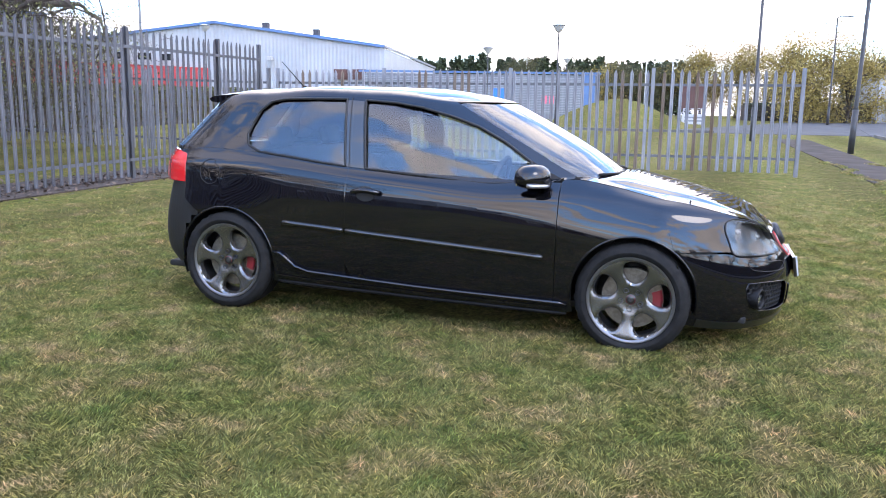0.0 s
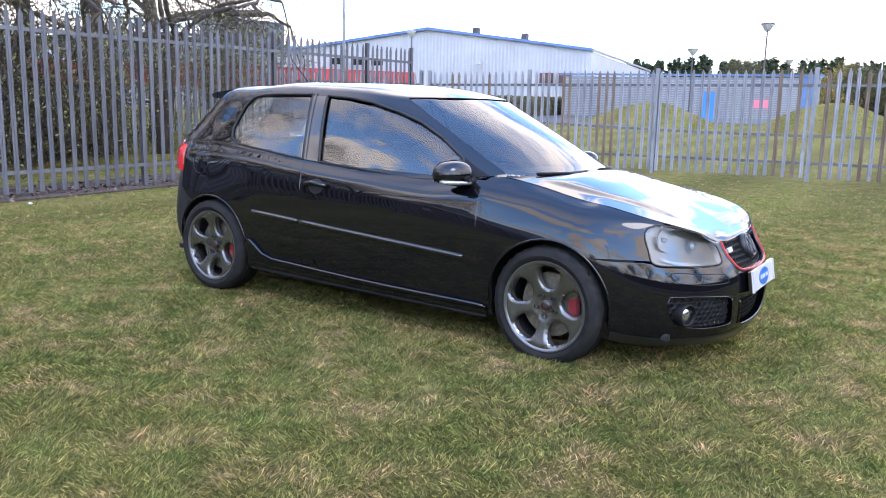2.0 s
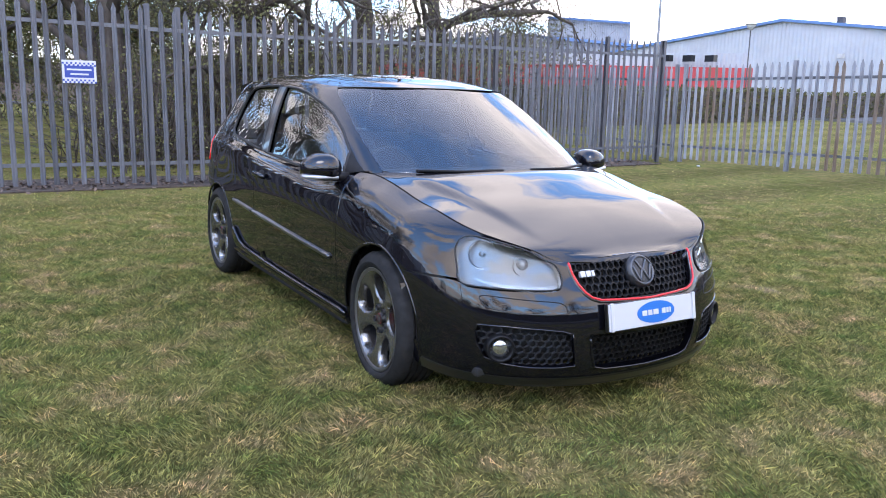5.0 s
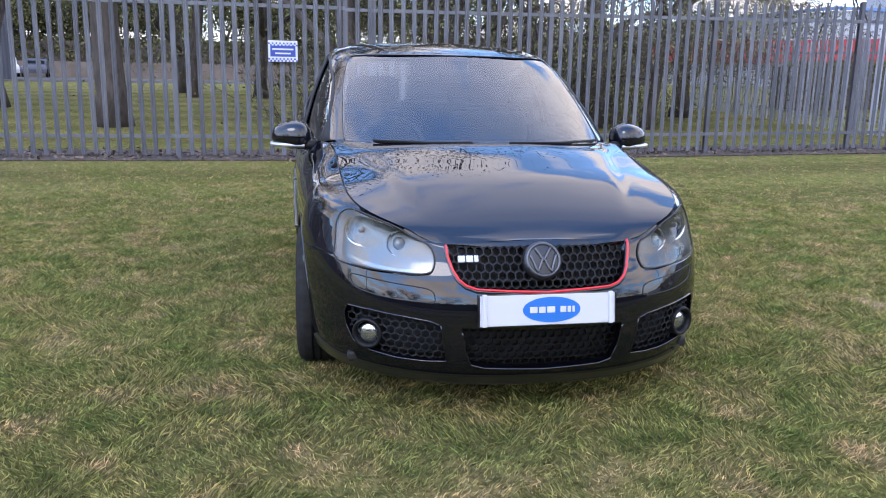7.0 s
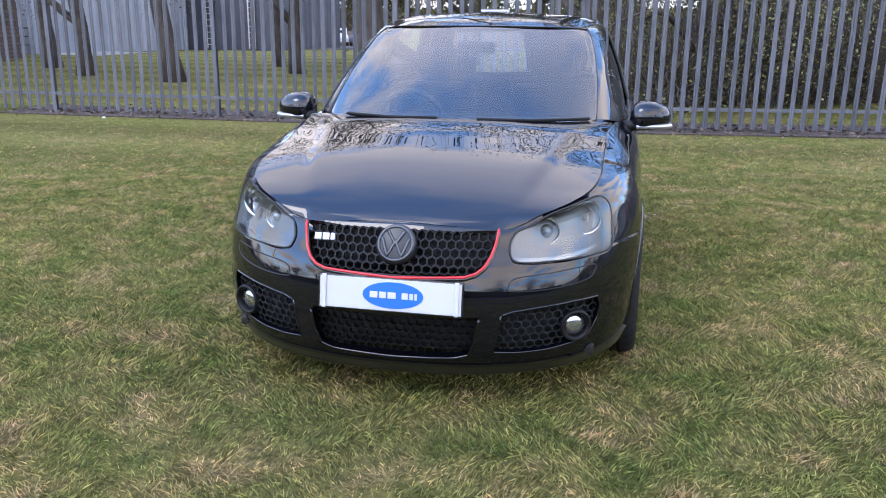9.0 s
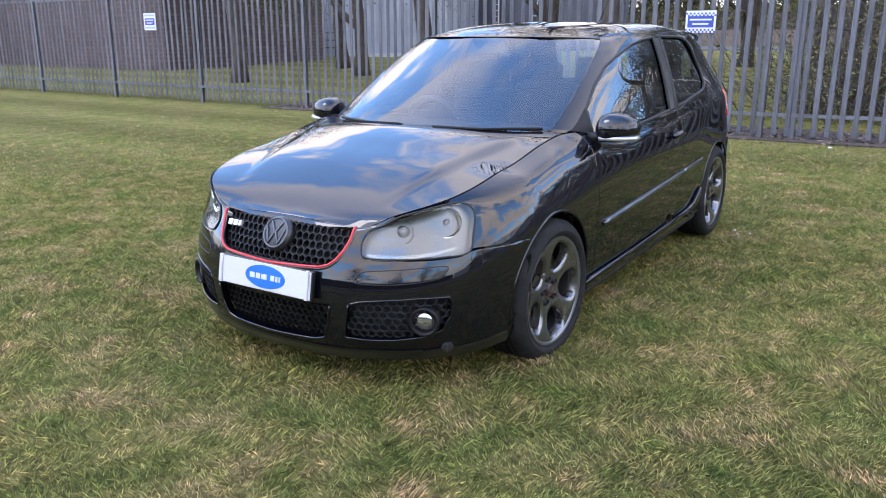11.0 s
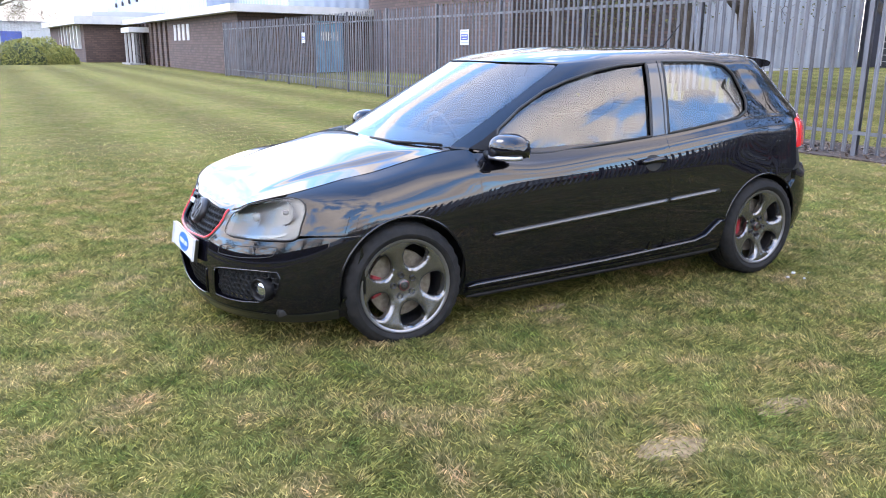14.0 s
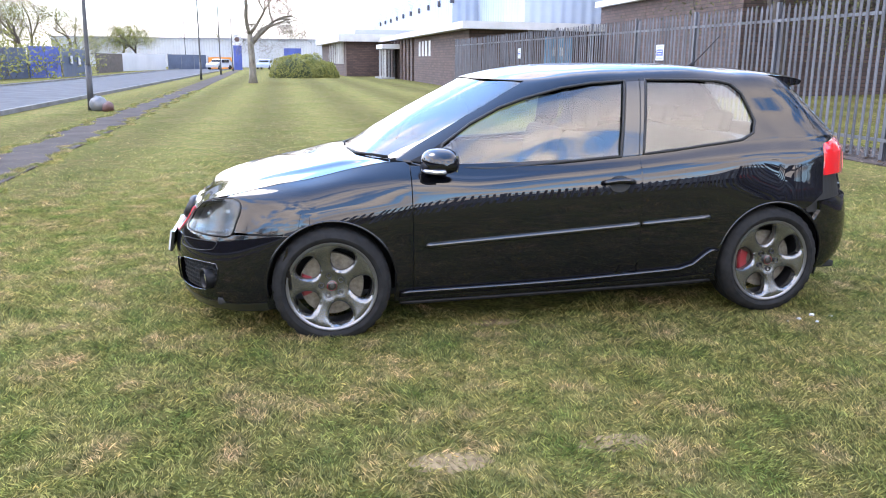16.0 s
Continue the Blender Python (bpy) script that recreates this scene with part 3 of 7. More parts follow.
for tx, ty, ts, th, tr in ((-12.4, 0.4, 21, 10, 0.27), (-13.1, -4.6, 22, 12, 0.33), (-14.6, -10.4, 23, 11, 0.25), (-18.6, -8.6, 24, 11, 0.22), (-18.9, -17.2, 25, 11, 0.24), (-21.9, -10.6, 26, 10, 0.2),
                           (-25.0, -4.3, 27, 11, 0.24), (-25.0, -2.0, 28, 11, 0.22), (-28.2, -5.0, 29, 11, 0.22), (-20.2, 1.0, 30, 11, 0.25), (-16.0, -14.0, 31, 11, 0.22), (-24.0, 4.5, 32, 10, 0.22), (-12.2, -15.5, 33, 10, 0.22), (-18.0, 5.0, 34, 10, 0.24)):
    tree(tx, ty, ts, th, tr, "tall bare-limbed tree with small olive new leaves on rough grass", 26, leaf_olive, 0.62, 5, 3, 0.50, 0.040, group="trees behind the fence", twigs=10)


def scrub(name, label, category, places, mats, height, leaves, size, seed, stems=40):
    """A thicket: crossing stems with leaves among them."""
    t = thing(name, label, category, kind="")
    r = random.Random(seed)
    shapes, centres = [], []
    for x, y, w in places:
        z = ground_z(x, y)
        for _ in range(stems):
            p = Vector((x + r.gauss(0, w), y + r.gauss(0, w), z - 0.05))
            d = Vector((r.gauss(0, 0.5), r.gauss(0, 0.5), 1)).normalized()
            pts = [p]
            for _ in range(4):
                d = (d + Vector((r.gauss(0, 0.3), r.gauss(0, 0.3), r.gauss(-0.08, 0.2)))).normalized()
                p = p + d * height * r.uniform(0.15, 0.36)
                if p.z < z + 0.05:
                    p.z = z + 0.05
                pts.append(p)
                centres.append(p)
            shapes.append(tube(pts, [0.014, 0.011, 0.008, 0.006, 0.003], 3))
    v, f = merge(*shapes)
    put_mesh("undergrowth", v, f, twig_mat, t)
    lv, lf = leaf_cloud(seed, centres, leaves, 0.16, size)
    big_mesh("foliage", lv, lf, mats, t)
    return t


scrub("thicket", "tangled dark bramble thicket behind the palisade", "bush", [(-10.6 - 0.75 * (k % 4) - 0.12 * k, 0.2 + 0.36 * k, 0.55) for k in range(16)], leaf_olive, 2.1, 3, 0.03, 41, 60)
scrub("undergrowth", "low dark undergrowth among the trees", "bush", [(-26 - 2 * (k % 2), -1 + 1.6 * k, 0.9) for k in range(9)], leaf_olive, 3.0, 6, 0.07, 42, 26)


def hedge(name, label, line, width, height, mat, seed, density=260, size=0.055):
    t = thing(name, label, "hedge")
    r = np.random.default_rng(seed)
    cs = []
    core_v, core_f = [], []
    for (x0, y0), (x1, y1) in zip(line, line[1:]):
        length = math.hypot(x1 - x0, y1 - y0)
        n = int(length * density)
        u = r.uniform(0, 1, n)
        dx, dy = (x1 - x0) / length, (y1 - y0) / length
        face = r.integers(0, 3, n)
        s = np.where(face == 0, -width / 2, np.where(face == 1, width / 2, r.uniform(-width / 2, width / 2, n))) + r.normal(0, 0.05, n)
        h = np.where(face == 2, height, r.uniform(0.02, height, n)) + r.normal(0, 0.05, n)
        x, y = x0 + (x1 - x0) * u - dy * s, y0 + (y1 - y0) * u + dx * s
        z = np.array([ground_z(a, b) for a, b in zip(x, y)]) + np.maximum(h, 0.03)
        cs.append(np.stack([x, y, z], 1))
        i = len(core_v)
        for x, y in ((x0, y0), (x1, y1)):
            z = ground_z(x, y)
            for s, h in ((-0.45, -0.05), (-0.45, 0.94), (0.45, 0.94), (0.45, -0.05)):
                core_v.append((x - dy * s * width, y + dx * s * width, z + h * height))
        core_f += [(i, i + 1, i + 5, i + 4), (i + 1, i + 2, i + 6, i + 5), (i + 2, i + 3, i + 7, i + 6), (i, i + 3, i + 2, i + 1), (i + 4, i + 5, i + 6, i + 7)]
    put_mesh("branch_mass", core_v, core_f, twig_mat, t)
    lv, lf = leaf_cloud(seed, np.concatenate(cs), 1, 0.03, size)
    big_mesh("foliage", lv, lf, mat, t)
    return t


hedge("hedge", "long dark clipped hedge beside the drive", [(-18.6, 14.5), (-20.6, 27), (-21.6, 34.2)], 1.3, 1.45, leaf_olive, 51, 420, 0.06)
hedge("hedge", "dark clipped hedge in front of the warehouse", [(-22, 36), (-24.5, 48), (-27, 60)], 1.2, 1.3, leaf_olive, 52, 220, 0.07)
hedge("hedge", "low dark hedge across the road", [(4.5, 66), (30, 72)], 1.5, 1.35, leaf_dark, 53, 160, 0.1)

# beyond the lower fence: mounds, trees, conifers
def mound(x, y, rx, ry, h, label):
    verts, faces = [(x, y, ground_z(x, y) + h)], []
    rings, seg = 9, 28
    for i in range(1, rings + 1):
        s = i / rings
        for k in range(seg):
            w = 2 * math.pi * k / seg
            px, py = x + rx * s * math.cos(w), y + ry * s * math.sin(w)
            verts.append((px, py, ground_z(px, py) + h * (0.5 + 0.5 * math.cos(math.pi * s)) ** 0.8 - 0.03 * (i == rings) + 0.05 * math.sin(3 * w + i)* (1 - s)))
    faces += [(0, 1 + k, 1 + (k + 1) % seg) for k in range(seg)]
    for i in range(rings - 1):
        faces += [(1 + i * seg + k, 1 + (i + 1) * seg + k, 1 + (i + 1) * seg + (k + 1) % seg, 1 + i * seg + (k + 1) % seg) for k in range(seg)]
    return tagged(put_mesh("grass_mound", verts, faces, lawn, smooth=True), label, "mound", kind="structure")


mound(-3.4, 42.5, 4.9, 3.4, 1.55, "rounded grassy mound beside the drive")
mound(-13.6, 43.5, 5.0, 3.2, 1.35, "lower grassy mound in front of the warehouse")
for k, (tx, ty, th, mat, lv) in enumerate(((-2.0, 80, 7.0, leaf_olive, 20), (1.0, 79, 8.0, leaf_gold, 26), (4.2, 76, 9.0, leaf_gold, 26), (8.3, 62, 8.0, leaf_gold, 30), (11.5, 61, 7.0, leaf_gold, 30), (-6.5, 86, 7.0, leaf_olive, 22), (-11, 92, 8.0, leaf_gold, 22), (-16, 95, 7.5, leaf_olive, 22), (6.4, 70, 7.5, leaf_gold, 30), (-21, 98, 8.0, leaf_olive, 20), (15, 74, 7.0, leaf_olive, 20), (20, 80, 8.0, leaf_gold, 22))):
    tree(tx, ty, 60 + k, th, 0.16, "round-headed tree with golden spring leaves" if mat is leaf_gold else "round-headed tree with thin olive leaves", lv, mat, 0.75, 4, 4, 0.50, 0.075, first=0.2, group="trees across the road", twigs=16)


def conifer_row():
    t = thing("conifer_belt", "dark belt of conifers on the skyline", "trees", kind="stuff")
    r = np.random.default_rng(71)
    cs, shapes = [], []
    for k in range(64):
        x, y = -62 + k * 0.93 + r.normal(0, 0.4), 142 + r.normal(0, 2)
        h = 9.0 + r.normal(0, 0.6)
        z0 = ground_z(x, y)
        shapes.append(tube([(x, y, z0), (x, y, z0 + h)], [0.16, 0.02], 5))
        n = 420
        u = r.uniform(0.05, 1, n)
        w, rad = r.uniform(0, 6.28, n), (1 - u) * 1.9 + 0.12
        cs.append(np.stack([x + np.cos(w) * rad, y + np.sin(w) * rad, z0 + u * h], 1))
    v, f = merge(*shapes)
    put_mesh("trunks", v, f, bark, t)
    lv, lf = leaf_cloud(72, np.concatenate(cs), 2, 0.3, 0.34)
    big_mesh("needles", lv, lf, leaf_dark, t)


conifer_row()

# lawn side beyond the car: the lone tree, shrubs, far trees
tree(3.1, -47.0, 81, 9.0, 0.24, "lone bare tree with a pale trunk on the lawn", 1, leaf_spring, 0.72, 6, 3, 0.3, 0.03, wood=pale_bark, first=0.3, lean=0.02, droop=0.1, twigs=4)


def shrub(x, y, rx, ry, h, seed, label):
    t = thing("shrub", label, "bush", pose(x, y, ground_z(x, y)), "clipped shrubs")
    r = np.random.default_rng(seed)
    n = 5200
    d = r.normal(0, 1, (n, 3)); d /= np.linalg.norm(d, axis=1)[:, None]
    d[:, 2] = np.abs(d[:, 2])
    lump = 1 + 0.10 * np.sin(d[:, 0] * 7 + seed) * np.cos(d[:, 1] * 6) + r.normal(0, 0.04, n)
    c = d * np.array([rx, ry, h]) * lump[:, None]
    v, f = leaf_cloud(seed, c, 1, 0.03, 0.06)
    big_mesh("foliage", v, f, leaf_bush, t)
    verts, faces = [], []
    for i in range(6):
        a = i / 5 * math.pi / 2
        for k in range(14):
            w = 2 * math.pi * k / 14
            verts.append((rx * 0.9 * math.cos(a) * math.cos(w), ry * 0.9 * math.cos(a) * math.sin(w), h * 0.92 * math.sin(a) - 0.02))
    faces = [(i * 14 + k, i * 14 + (k + 1) % 14, (i + 1) * 14 + (k + 1) % 14, (i + 1) * 14 + k) for i in range(5) for k in range(14)]
    put_mesh("core", verts, faces, leaf_dark, t)


shrub(0.4, -62.5, 1.8, 1.5, 1.75, 91, "round clipped green shrub on the lawn")
shrub(-1.0, -65.5, 1.8, 1.6, 1.85, 92, "round clipped green shrub among others")
shrub(-2.2, -63.4, 1.15, 1.1, 1.25, 93, "small round clipped green shrub on the lawn")
for k, (tx, ty, th, lv) in enumerate(((32, -100, 10, 14), (29, -96, 11, 14), (35, -92, 11, 14), (38, -104, 12, 12), (26, -104, 9, 16), (19.0, -104, 6.5, 26), (22, -110, 8, 10), (12, -150, 9, 10), (4, -155, 9, 10), (-3, -150, 9, 10), (-9, -146, 10, 9), (18, -158, 8, 10), (42, -80, 12, 12), (27, -86, 11, 12), (31, -82, 12, 12), (24.5, -93, 10, 12))):
    tree(tx, ty, 100 + k, th, 0.2, "bare twiggy tree beyond the road", lv, leaf_bush, 0.62, 5 if k < 6 or k > 11 else 4, 3, 0.55, 0.05, first=0.2, group="trees beyond the road", twigs=8)

# across the road: unseen tall hedge and bare trees added to darken reflections
hedge("hedge", "unseen tall unclipped hedge across the estate road, added to darken reflections", [(20.5, -40), (20.0, 0), (20.5, 42)], 2.4, 2.4, leaf_olive, 57, 130, 0.16)
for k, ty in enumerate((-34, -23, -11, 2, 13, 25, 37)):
    tree(24.0 + (k % 3), ty, 130 + k, 10.0 + (k % 2) * 2, 0.22, "unseen bare twiggy tree behind the added hedge across the road", 12, leaf_olive, 0.66, 4, 4, 0.6, 0.06, first=0.2, group="trees beyond the road", twigs=14)

# ---- the car: body surfaces ----
from mathutils.geometry import delaunay_2d_cdt


def curve(knots):
    """A smooth curve without overshoot through (where, value) knots."""
    x, y = np.array([k[0] for k in knots], float), np.array([k[1] for k in knots], float)
    h, d = np.diff(x), np.diff(y) / np.diff(x)
    m = np.zeros(len(x))
    for i in range(1, len(x) - 1):
        if d[i - 1] * d[i] > 0:
            w1, w2 = 2 * h[i] + h[i - 1], h[i] + 2 * h[i - 1]
            m[i] = (w1 + w2) / (w1 / d[i - 1] + w2 / d[i])
    m[0], m[-1] = d[0], d[-1]

    def at(v):
        v = np.clip(np.asarray(v, float), x[0], x[-1])
        i = np.clip(np.searchsorted(x, v, side="right") - 1, 0, len(h) - 1)
        t = (v - x[i]) / h[i]
        return (1 + 2 * t) * (1 - t) ** 2 * y[i] + t * (1 - t) ** 2 * h[i] * m[i] + t * t * (3 - 2 * t) * y[i + 1] + t * t * (t - 1) * h[i] * m[i + 1]
    return at


def rail(nose, front, n_front, tail, rear, n_rear, width, level):
    """A ring round half the car: a rounded nose, a side, a rounded tail. u: 0 nose, 1 to 2 the side, 3 tail."""
    w, z = curve(width), curve(level)

    def at(u):
        u = np.asarray(u, float)
        a = np.radians(90 * np.clip(u, 0, 1))
        b = np.radians(90 * np.clip(3 - u, 0, 1))
        xs = front + (rear - front) * np.clip(u - 1, 0, 1)
        x = np.where(u < 1, front + (nose - front) * np.cos(a) ** (2 / n_front), np.where(u > 2, rear + (tail - rear) * np.cos(b) ** (2 / n_rear), xs))
        y = np.where(u < 1, w(front) * np.sin(a) ** (2 / n_front), np.where(u > 2, w(rear) * np.sin(b) ** (2 / n_rear), w(xs)))
        return np.stack([x, y, z(u)], -1)
    return at


def along(x, front, rear):
    return 1 + (front - x) / (front - rear)


F, R = 1.35, -1.35
LOW = [
    rail(2.105, F, 2.35, -1.94, R, 3.2, ((R, .83), (0, .815), (F, .835)), ((0, .165), (.6, .17), (1, .20), (1.3, .185), (1.7, .185), (2, .22), (3, .24))),
    rail(2.15, F, 2.35, -2.01, R, 3.2, ((R, .85), (0, .852), (F, .858)), ((0, .25), (.6, .255), (1, .295), (2, .305), (3, .33))),
    rail(2.165, F, 2.35, -2.03, R, 3.2, ((R, .866), (0, .870), (F, .868)), ((0, .355), (.6, .36), (1, .41), (2, .42), (3, .44))),
    rail(2.16, F, 2.3, -2.02, R, 3.2, ((R, .870), (0, .877), (F, .872)), ((0, .465), (.6, .475), (1, .53), (2, .545), (3, .56))),
    rail(2.135, F, 2.25, -1.99, R, 3.2, ((R, .868), (0, .877), (.8, .876), (F, .864)), ((0, .555), (.3, .558), (.6, .58), (.8, .61), (1, .65), (2, .675), (3, .69))),
    rail(2.095, 1.38, 2.25, -1.96, R, 3.2, ((R, .850), (-.8, .868), (0, .872), (.8, .864), (1.1, .850), (1.38, .834)), ((0, .62), (.3, .625), (.6, .665), (.8, .70), (1, .755), (1.5, .775), (2, .815), (3, .82))),
    rail(2.065, 1.40, 2.42, -1.93, R, 3.6, ((R, .825), (-1.04, .842), (-.44, .85), (0, .852), (.5, .848), (.85, .830), (1.1, .804), (1.4, .786)),
         ((0, .668), (.25, .672), (.42, .70), (.6, .735), (.8, .775), (1, .825), (along(1.1, 1.4, R), .865), (along(.85, 1.4, R), .872), (along(.5, 1.4, R), .845), (along(0, 1.4, R), .865), (along(-.44, 1.4, R), .888), (along(-1.04, 1.4, R), .93), (2, .94), (3, .94))),
    rail(2.03, 1.45, 3.2, -1.87, R, 4.0, ((R, .775), (-1.04, .795), (-.44, .812), (0, .812), (.6, .80), (.75, .785), (.85, .755), (.95, .725), (1.1, .705), (1.45, .695)),
         ((0, .697), (.237, .684), (.402, .735), (.58, .770), (.745, .797), (1, .858), (along(1.1, 1.45, R), .928), (along(.95, 1.45, R), .95), (along(.85, 1.45, R), .952), (along(.75, 1.45, R), .928), (along(.6, 1.45, R), .905), (along(.5, 1.45, R), .898), (along(0, 1.45, R), .928), (along(-.44, 1.45, R), .957), (along(-1.04, 1.45, R), 1.015), (2, 1.03), (3, 1.03))),
]
HIGH = [
    rail(1.14, .30, 2.8, -1.87, R, 4.0, ((R, .775), (-1.04, .795), (-.44, .812), (0, .812), (.3, .80)), ((0, .955), (.5, .955), (.65, .948), (.8, .918), (1, .906), (along(0, .3, R), .928), (along(-.44, .3, R), .957), (along(-1.04, .3, R), 1.015), (2, 1.03), (3, 1.03))),
    rail(.80, -.05, 3.0, -1.76, -1.25, 4.0, ((-1.25, .72), (-1.04, .735), (-.44, .75), (-.05, .748)), ((0, 1.155), (1, 1.145), (2, 1.15), (3, 1.15))),
    rail(.44, -.35, 3.2, -1.58, -1.15, 4.0, ((-1.15, .65), (-.8, .665), (-.35, .665)), ((0, 1.345), (.6, 1.335), (1, 1.345), (2, 1.335), (3, 1.325))),
    rail(.34, -.40, 3.0, -1.52, -1.15, 4.0, ((-1.15, .575), (-.8, .588), (-.4, .585)), ((0, 1.385), (.6, 1.385), (1, 1.413), (1.5, 1.418), (2, 1.395), (3, 1.372))),
    rail(.15, -.40, 2.6, -1.40, -1.10, 3.0, ((-1.1, .40), (-.4, .40)), ((0, 1.424), (.6, 1.432), (1, 1.446), (1.5, 1.448), (2, 1.425), (3, 1.405))),
    rail(-.05, -.40, 2.0, -1.25, -1.10, 2.0, ((-1.1, 1e-4), (-.4, 1e-4)), ((0, 1.448), (1, 1.459), (1.5, 1.459), (2, 1.437), (3, 1.43))),
]


class Surface:
    """A smooth skin through rails; u round the car (negative: the right-hand side), v from rail to rail."""

    def __init__(self, rails, below, above):
        self.rails, self.below, self.above, self.top = rails, below, above, len(rails) - 1

    def at(self, u, v):
        u, v = np.atleast_1d(np.asarray(u, float)), np.atleast_1d(np.asarray(v, float))
        far = np.where(u > 3, 6 - u, np.where(u < -3, -6 - u, u))
        side = np.where(far < 0, -1.0, 1.0)
        a = np.abs(far)
        rows = [r(a) for r in self.rails]
        rows = [self.below(a, rows)] + rows + [self.above(a, rows)]
        p = np.stack(rows, 0)
        v = np.clip(v, 0, self.top)
        i = np.minimum(np.floor(v).astype(int), self.top - 1)
        t = (v - i)[:, None]
        k = np.arange(len(a))
        p0, p1, p2, p3 = p[i, k], p[i + 1, k], p[i + 2, k], p[i + 3, k]
        q = 0.5 * (2 * p1 + (p2 - p0) * t + (2 * p0 - 5 * p1 + 4 * p2 - p3) * t * t + (3 * p1 - p0 - 3 * p2 + p3) * t ** 3)
        q[:, 1] *= side
        return q

    def normal(self, u, v):
        e = 2e-3
        u, v = np.atleast_1d(np.asarray(u, float)), np.atleast_1d(np.asarray(v, float))
        w = np.clip(v, e * 4, self.top - e * 4)
        n = np.cross(self.at(u, w + e * 4) - self.at(u, w - e * 4), self.at(u + e, w) - self.at(u - e, w))
        n /= np.maximum(np.linalg.norm(n, axis=1)[:, None], 1e-9)
        c = self.at(u, w) - np.array([0, 0, 0.6])
        c[:, 0] *= 0.35
        return n * np.where((n * c).sum(1) < 0, -1.0, 1.0)[:, None]

    def find(self, kind, a, z):
        """Where the left half shows x (on the side) or y (on the nose) and z: u and v."""
        key = 0 if kind == "x" else 1
        lo, hi = (0.40, 2.7) if kind == "x" else (0.0, 0.97)
        uu, vv = [g.ravel() for g in np.meshgrid(np.linspace(lo, hi, 140), np.linspace(0, self.top, 60))]
        p = self.at(uu, vv)
        d = (p[None, :, key] - a[:, None]) ** 2 + (p[None, :, 2] - z[:, None]) ** 2
        best = d.argmin(1)
        u, v = uu[best].copy(), vv[best].copy()
        for _ in range(14):
            f = self.at(u, v)
            du, dv = (self.at(u + 1e-4, v) - f) / 1e-4, (self.at(u, np.minimum(v + 1e-4, self.top)) - self.at(u, v - 1e-4)) / (np.minimum(v + 1e-4, self.top) - np.maximum(v - 1e-4, 0))[:, None]
            e0, e1 = f[:, key] - a, f[:, 2] - z
            det = du[:, key] * dv[:, 2] - dv[:, key] * du[:, 2]
            det = np.where(np.abs(det) < 1e-7, 1e-7, det)
            u = np.clip(u - np.clip((e0 * dv[:, 2] - e1 * dv[:, key]) / det, -.04, .04), 0 if kind == "y" else .3, 3)
            v = np.clip(v - np.clip((e1 * du[:, key] - e0 * du[:, 2]) / det, -.4, .4), 0, self.top)
        return u, v


def low_above(u, rows):
    """Over the belt the side leans in to the glass; over the wings it rolls in to the bonnet."""
    s = np.clip((u - 1.15) / 0.15, 0, 1)[:, None]
    s = s * s * (3 - 2 * s)
    return rows[7] + (np.array([0, -.12, .045]) * (1 - s) + np.array([0, -.05, .17]) * s) * np.where(u < .3, 0.4, 1.0)[:, None]


SIDE = Surface(LOW, lambda u, r: 2 * r[0] - r[1] - np.array([0, .02, 0]), low_above)
GLAZED = Surface(HIGH, lambda u, r: r[0] + (r[0] - r[1]) * 0.6, lambda u, r: r[4] * np.array([1, -1, 1]))


def arc(cx, cz, r, a0, a1, n=26):
    return [("x", cx + r * math.cos(radians(a0 + (a1 - a0) * k / n)), cz + r * math.sin(radians(a0 + (a1 - a0) * k / n))) for k in range(n + 1)]


def outline(surface, points, step=0.022, rounded=False):
    """A closed outline in (u, v) from points ("x", x, z), ("y", y, z) or ("u", u, v)."""
    dense = []
    pts = list(points)
    if rounded:
        knots = outline(surface, [p for q in pts for p in (q, ("u", 9.0, 9.0))], 9.0)[::2]
        out, n = [], len(knots)
        for i in range(n):
            p0, p1, p2, p3 = [knots[(i + k) % n] for k in (-1, 0, 1, 2)]
            for t in np.linspace(0, 1, 8, endpoint=False):
                out.append(0.5 * (2 * p1 + (p2 - p0) * t + (2 * p0 - 5 * p1 + 4 * p2 - p3) * t * t + (3 * p1 - p0 - 3 * p2 + p3) * t ** 3))
        return np.array(out)
    n = len(pts)
    for i in range(n):
        (ka, a, b), (kb, c, d) = pts[i], pts[(i + 1) % n]
        if ka == kb:
            size = math.hypot((c - a) * (2.2 if ka == "u" else 1), (d - b) * (0.11 if ka == "u" else 1))
            m = max(1, int(size / step))
            dense += [(ka, a + (c - a) * k / m, b + (d - b) * k / m) for k in range(m)]
        else:
            dense.append((ka, a, b))
    uv = np.zeros((len(dense), 2))
    for kind in "xy":
        idx = [i for i, p in enumerate(dense) if p[0] == kind]
        if idx:
            u, v = surface.find(kind, np.array([abs(dense[i][1]) if kind == "y" else dense[i][1] for i in idx]), np.array([dense[i][2] for i in idx]))
            for i, uu, vv in zip(idx, u, v):
                uv[i] = (-uu if kind == "y" and dense[i][1] < 0 else uu, vv)
    for i, p in enumerate(dense):
        if p[0] == "u":
            uv[i] = p[1:]
    return uv


def inside(poly, pts):
    x, y = pts[:, 0], pts[:, 1]
    hit = np.zeros(len(pts), bool)
    j = len(poly) - 1
    for i in range(len(poly)):
        (xi, yi), (xj, yj) = poly[i], poly[j]
        cross = ((yi > y) != (yj > y)) & (x < (xj - xi) * (y - yi) / ((yj - yi) or 1e-12) + xi)
        hit ^= cross
        j = i
    return hit


SU, SV = 2.2, 0.11


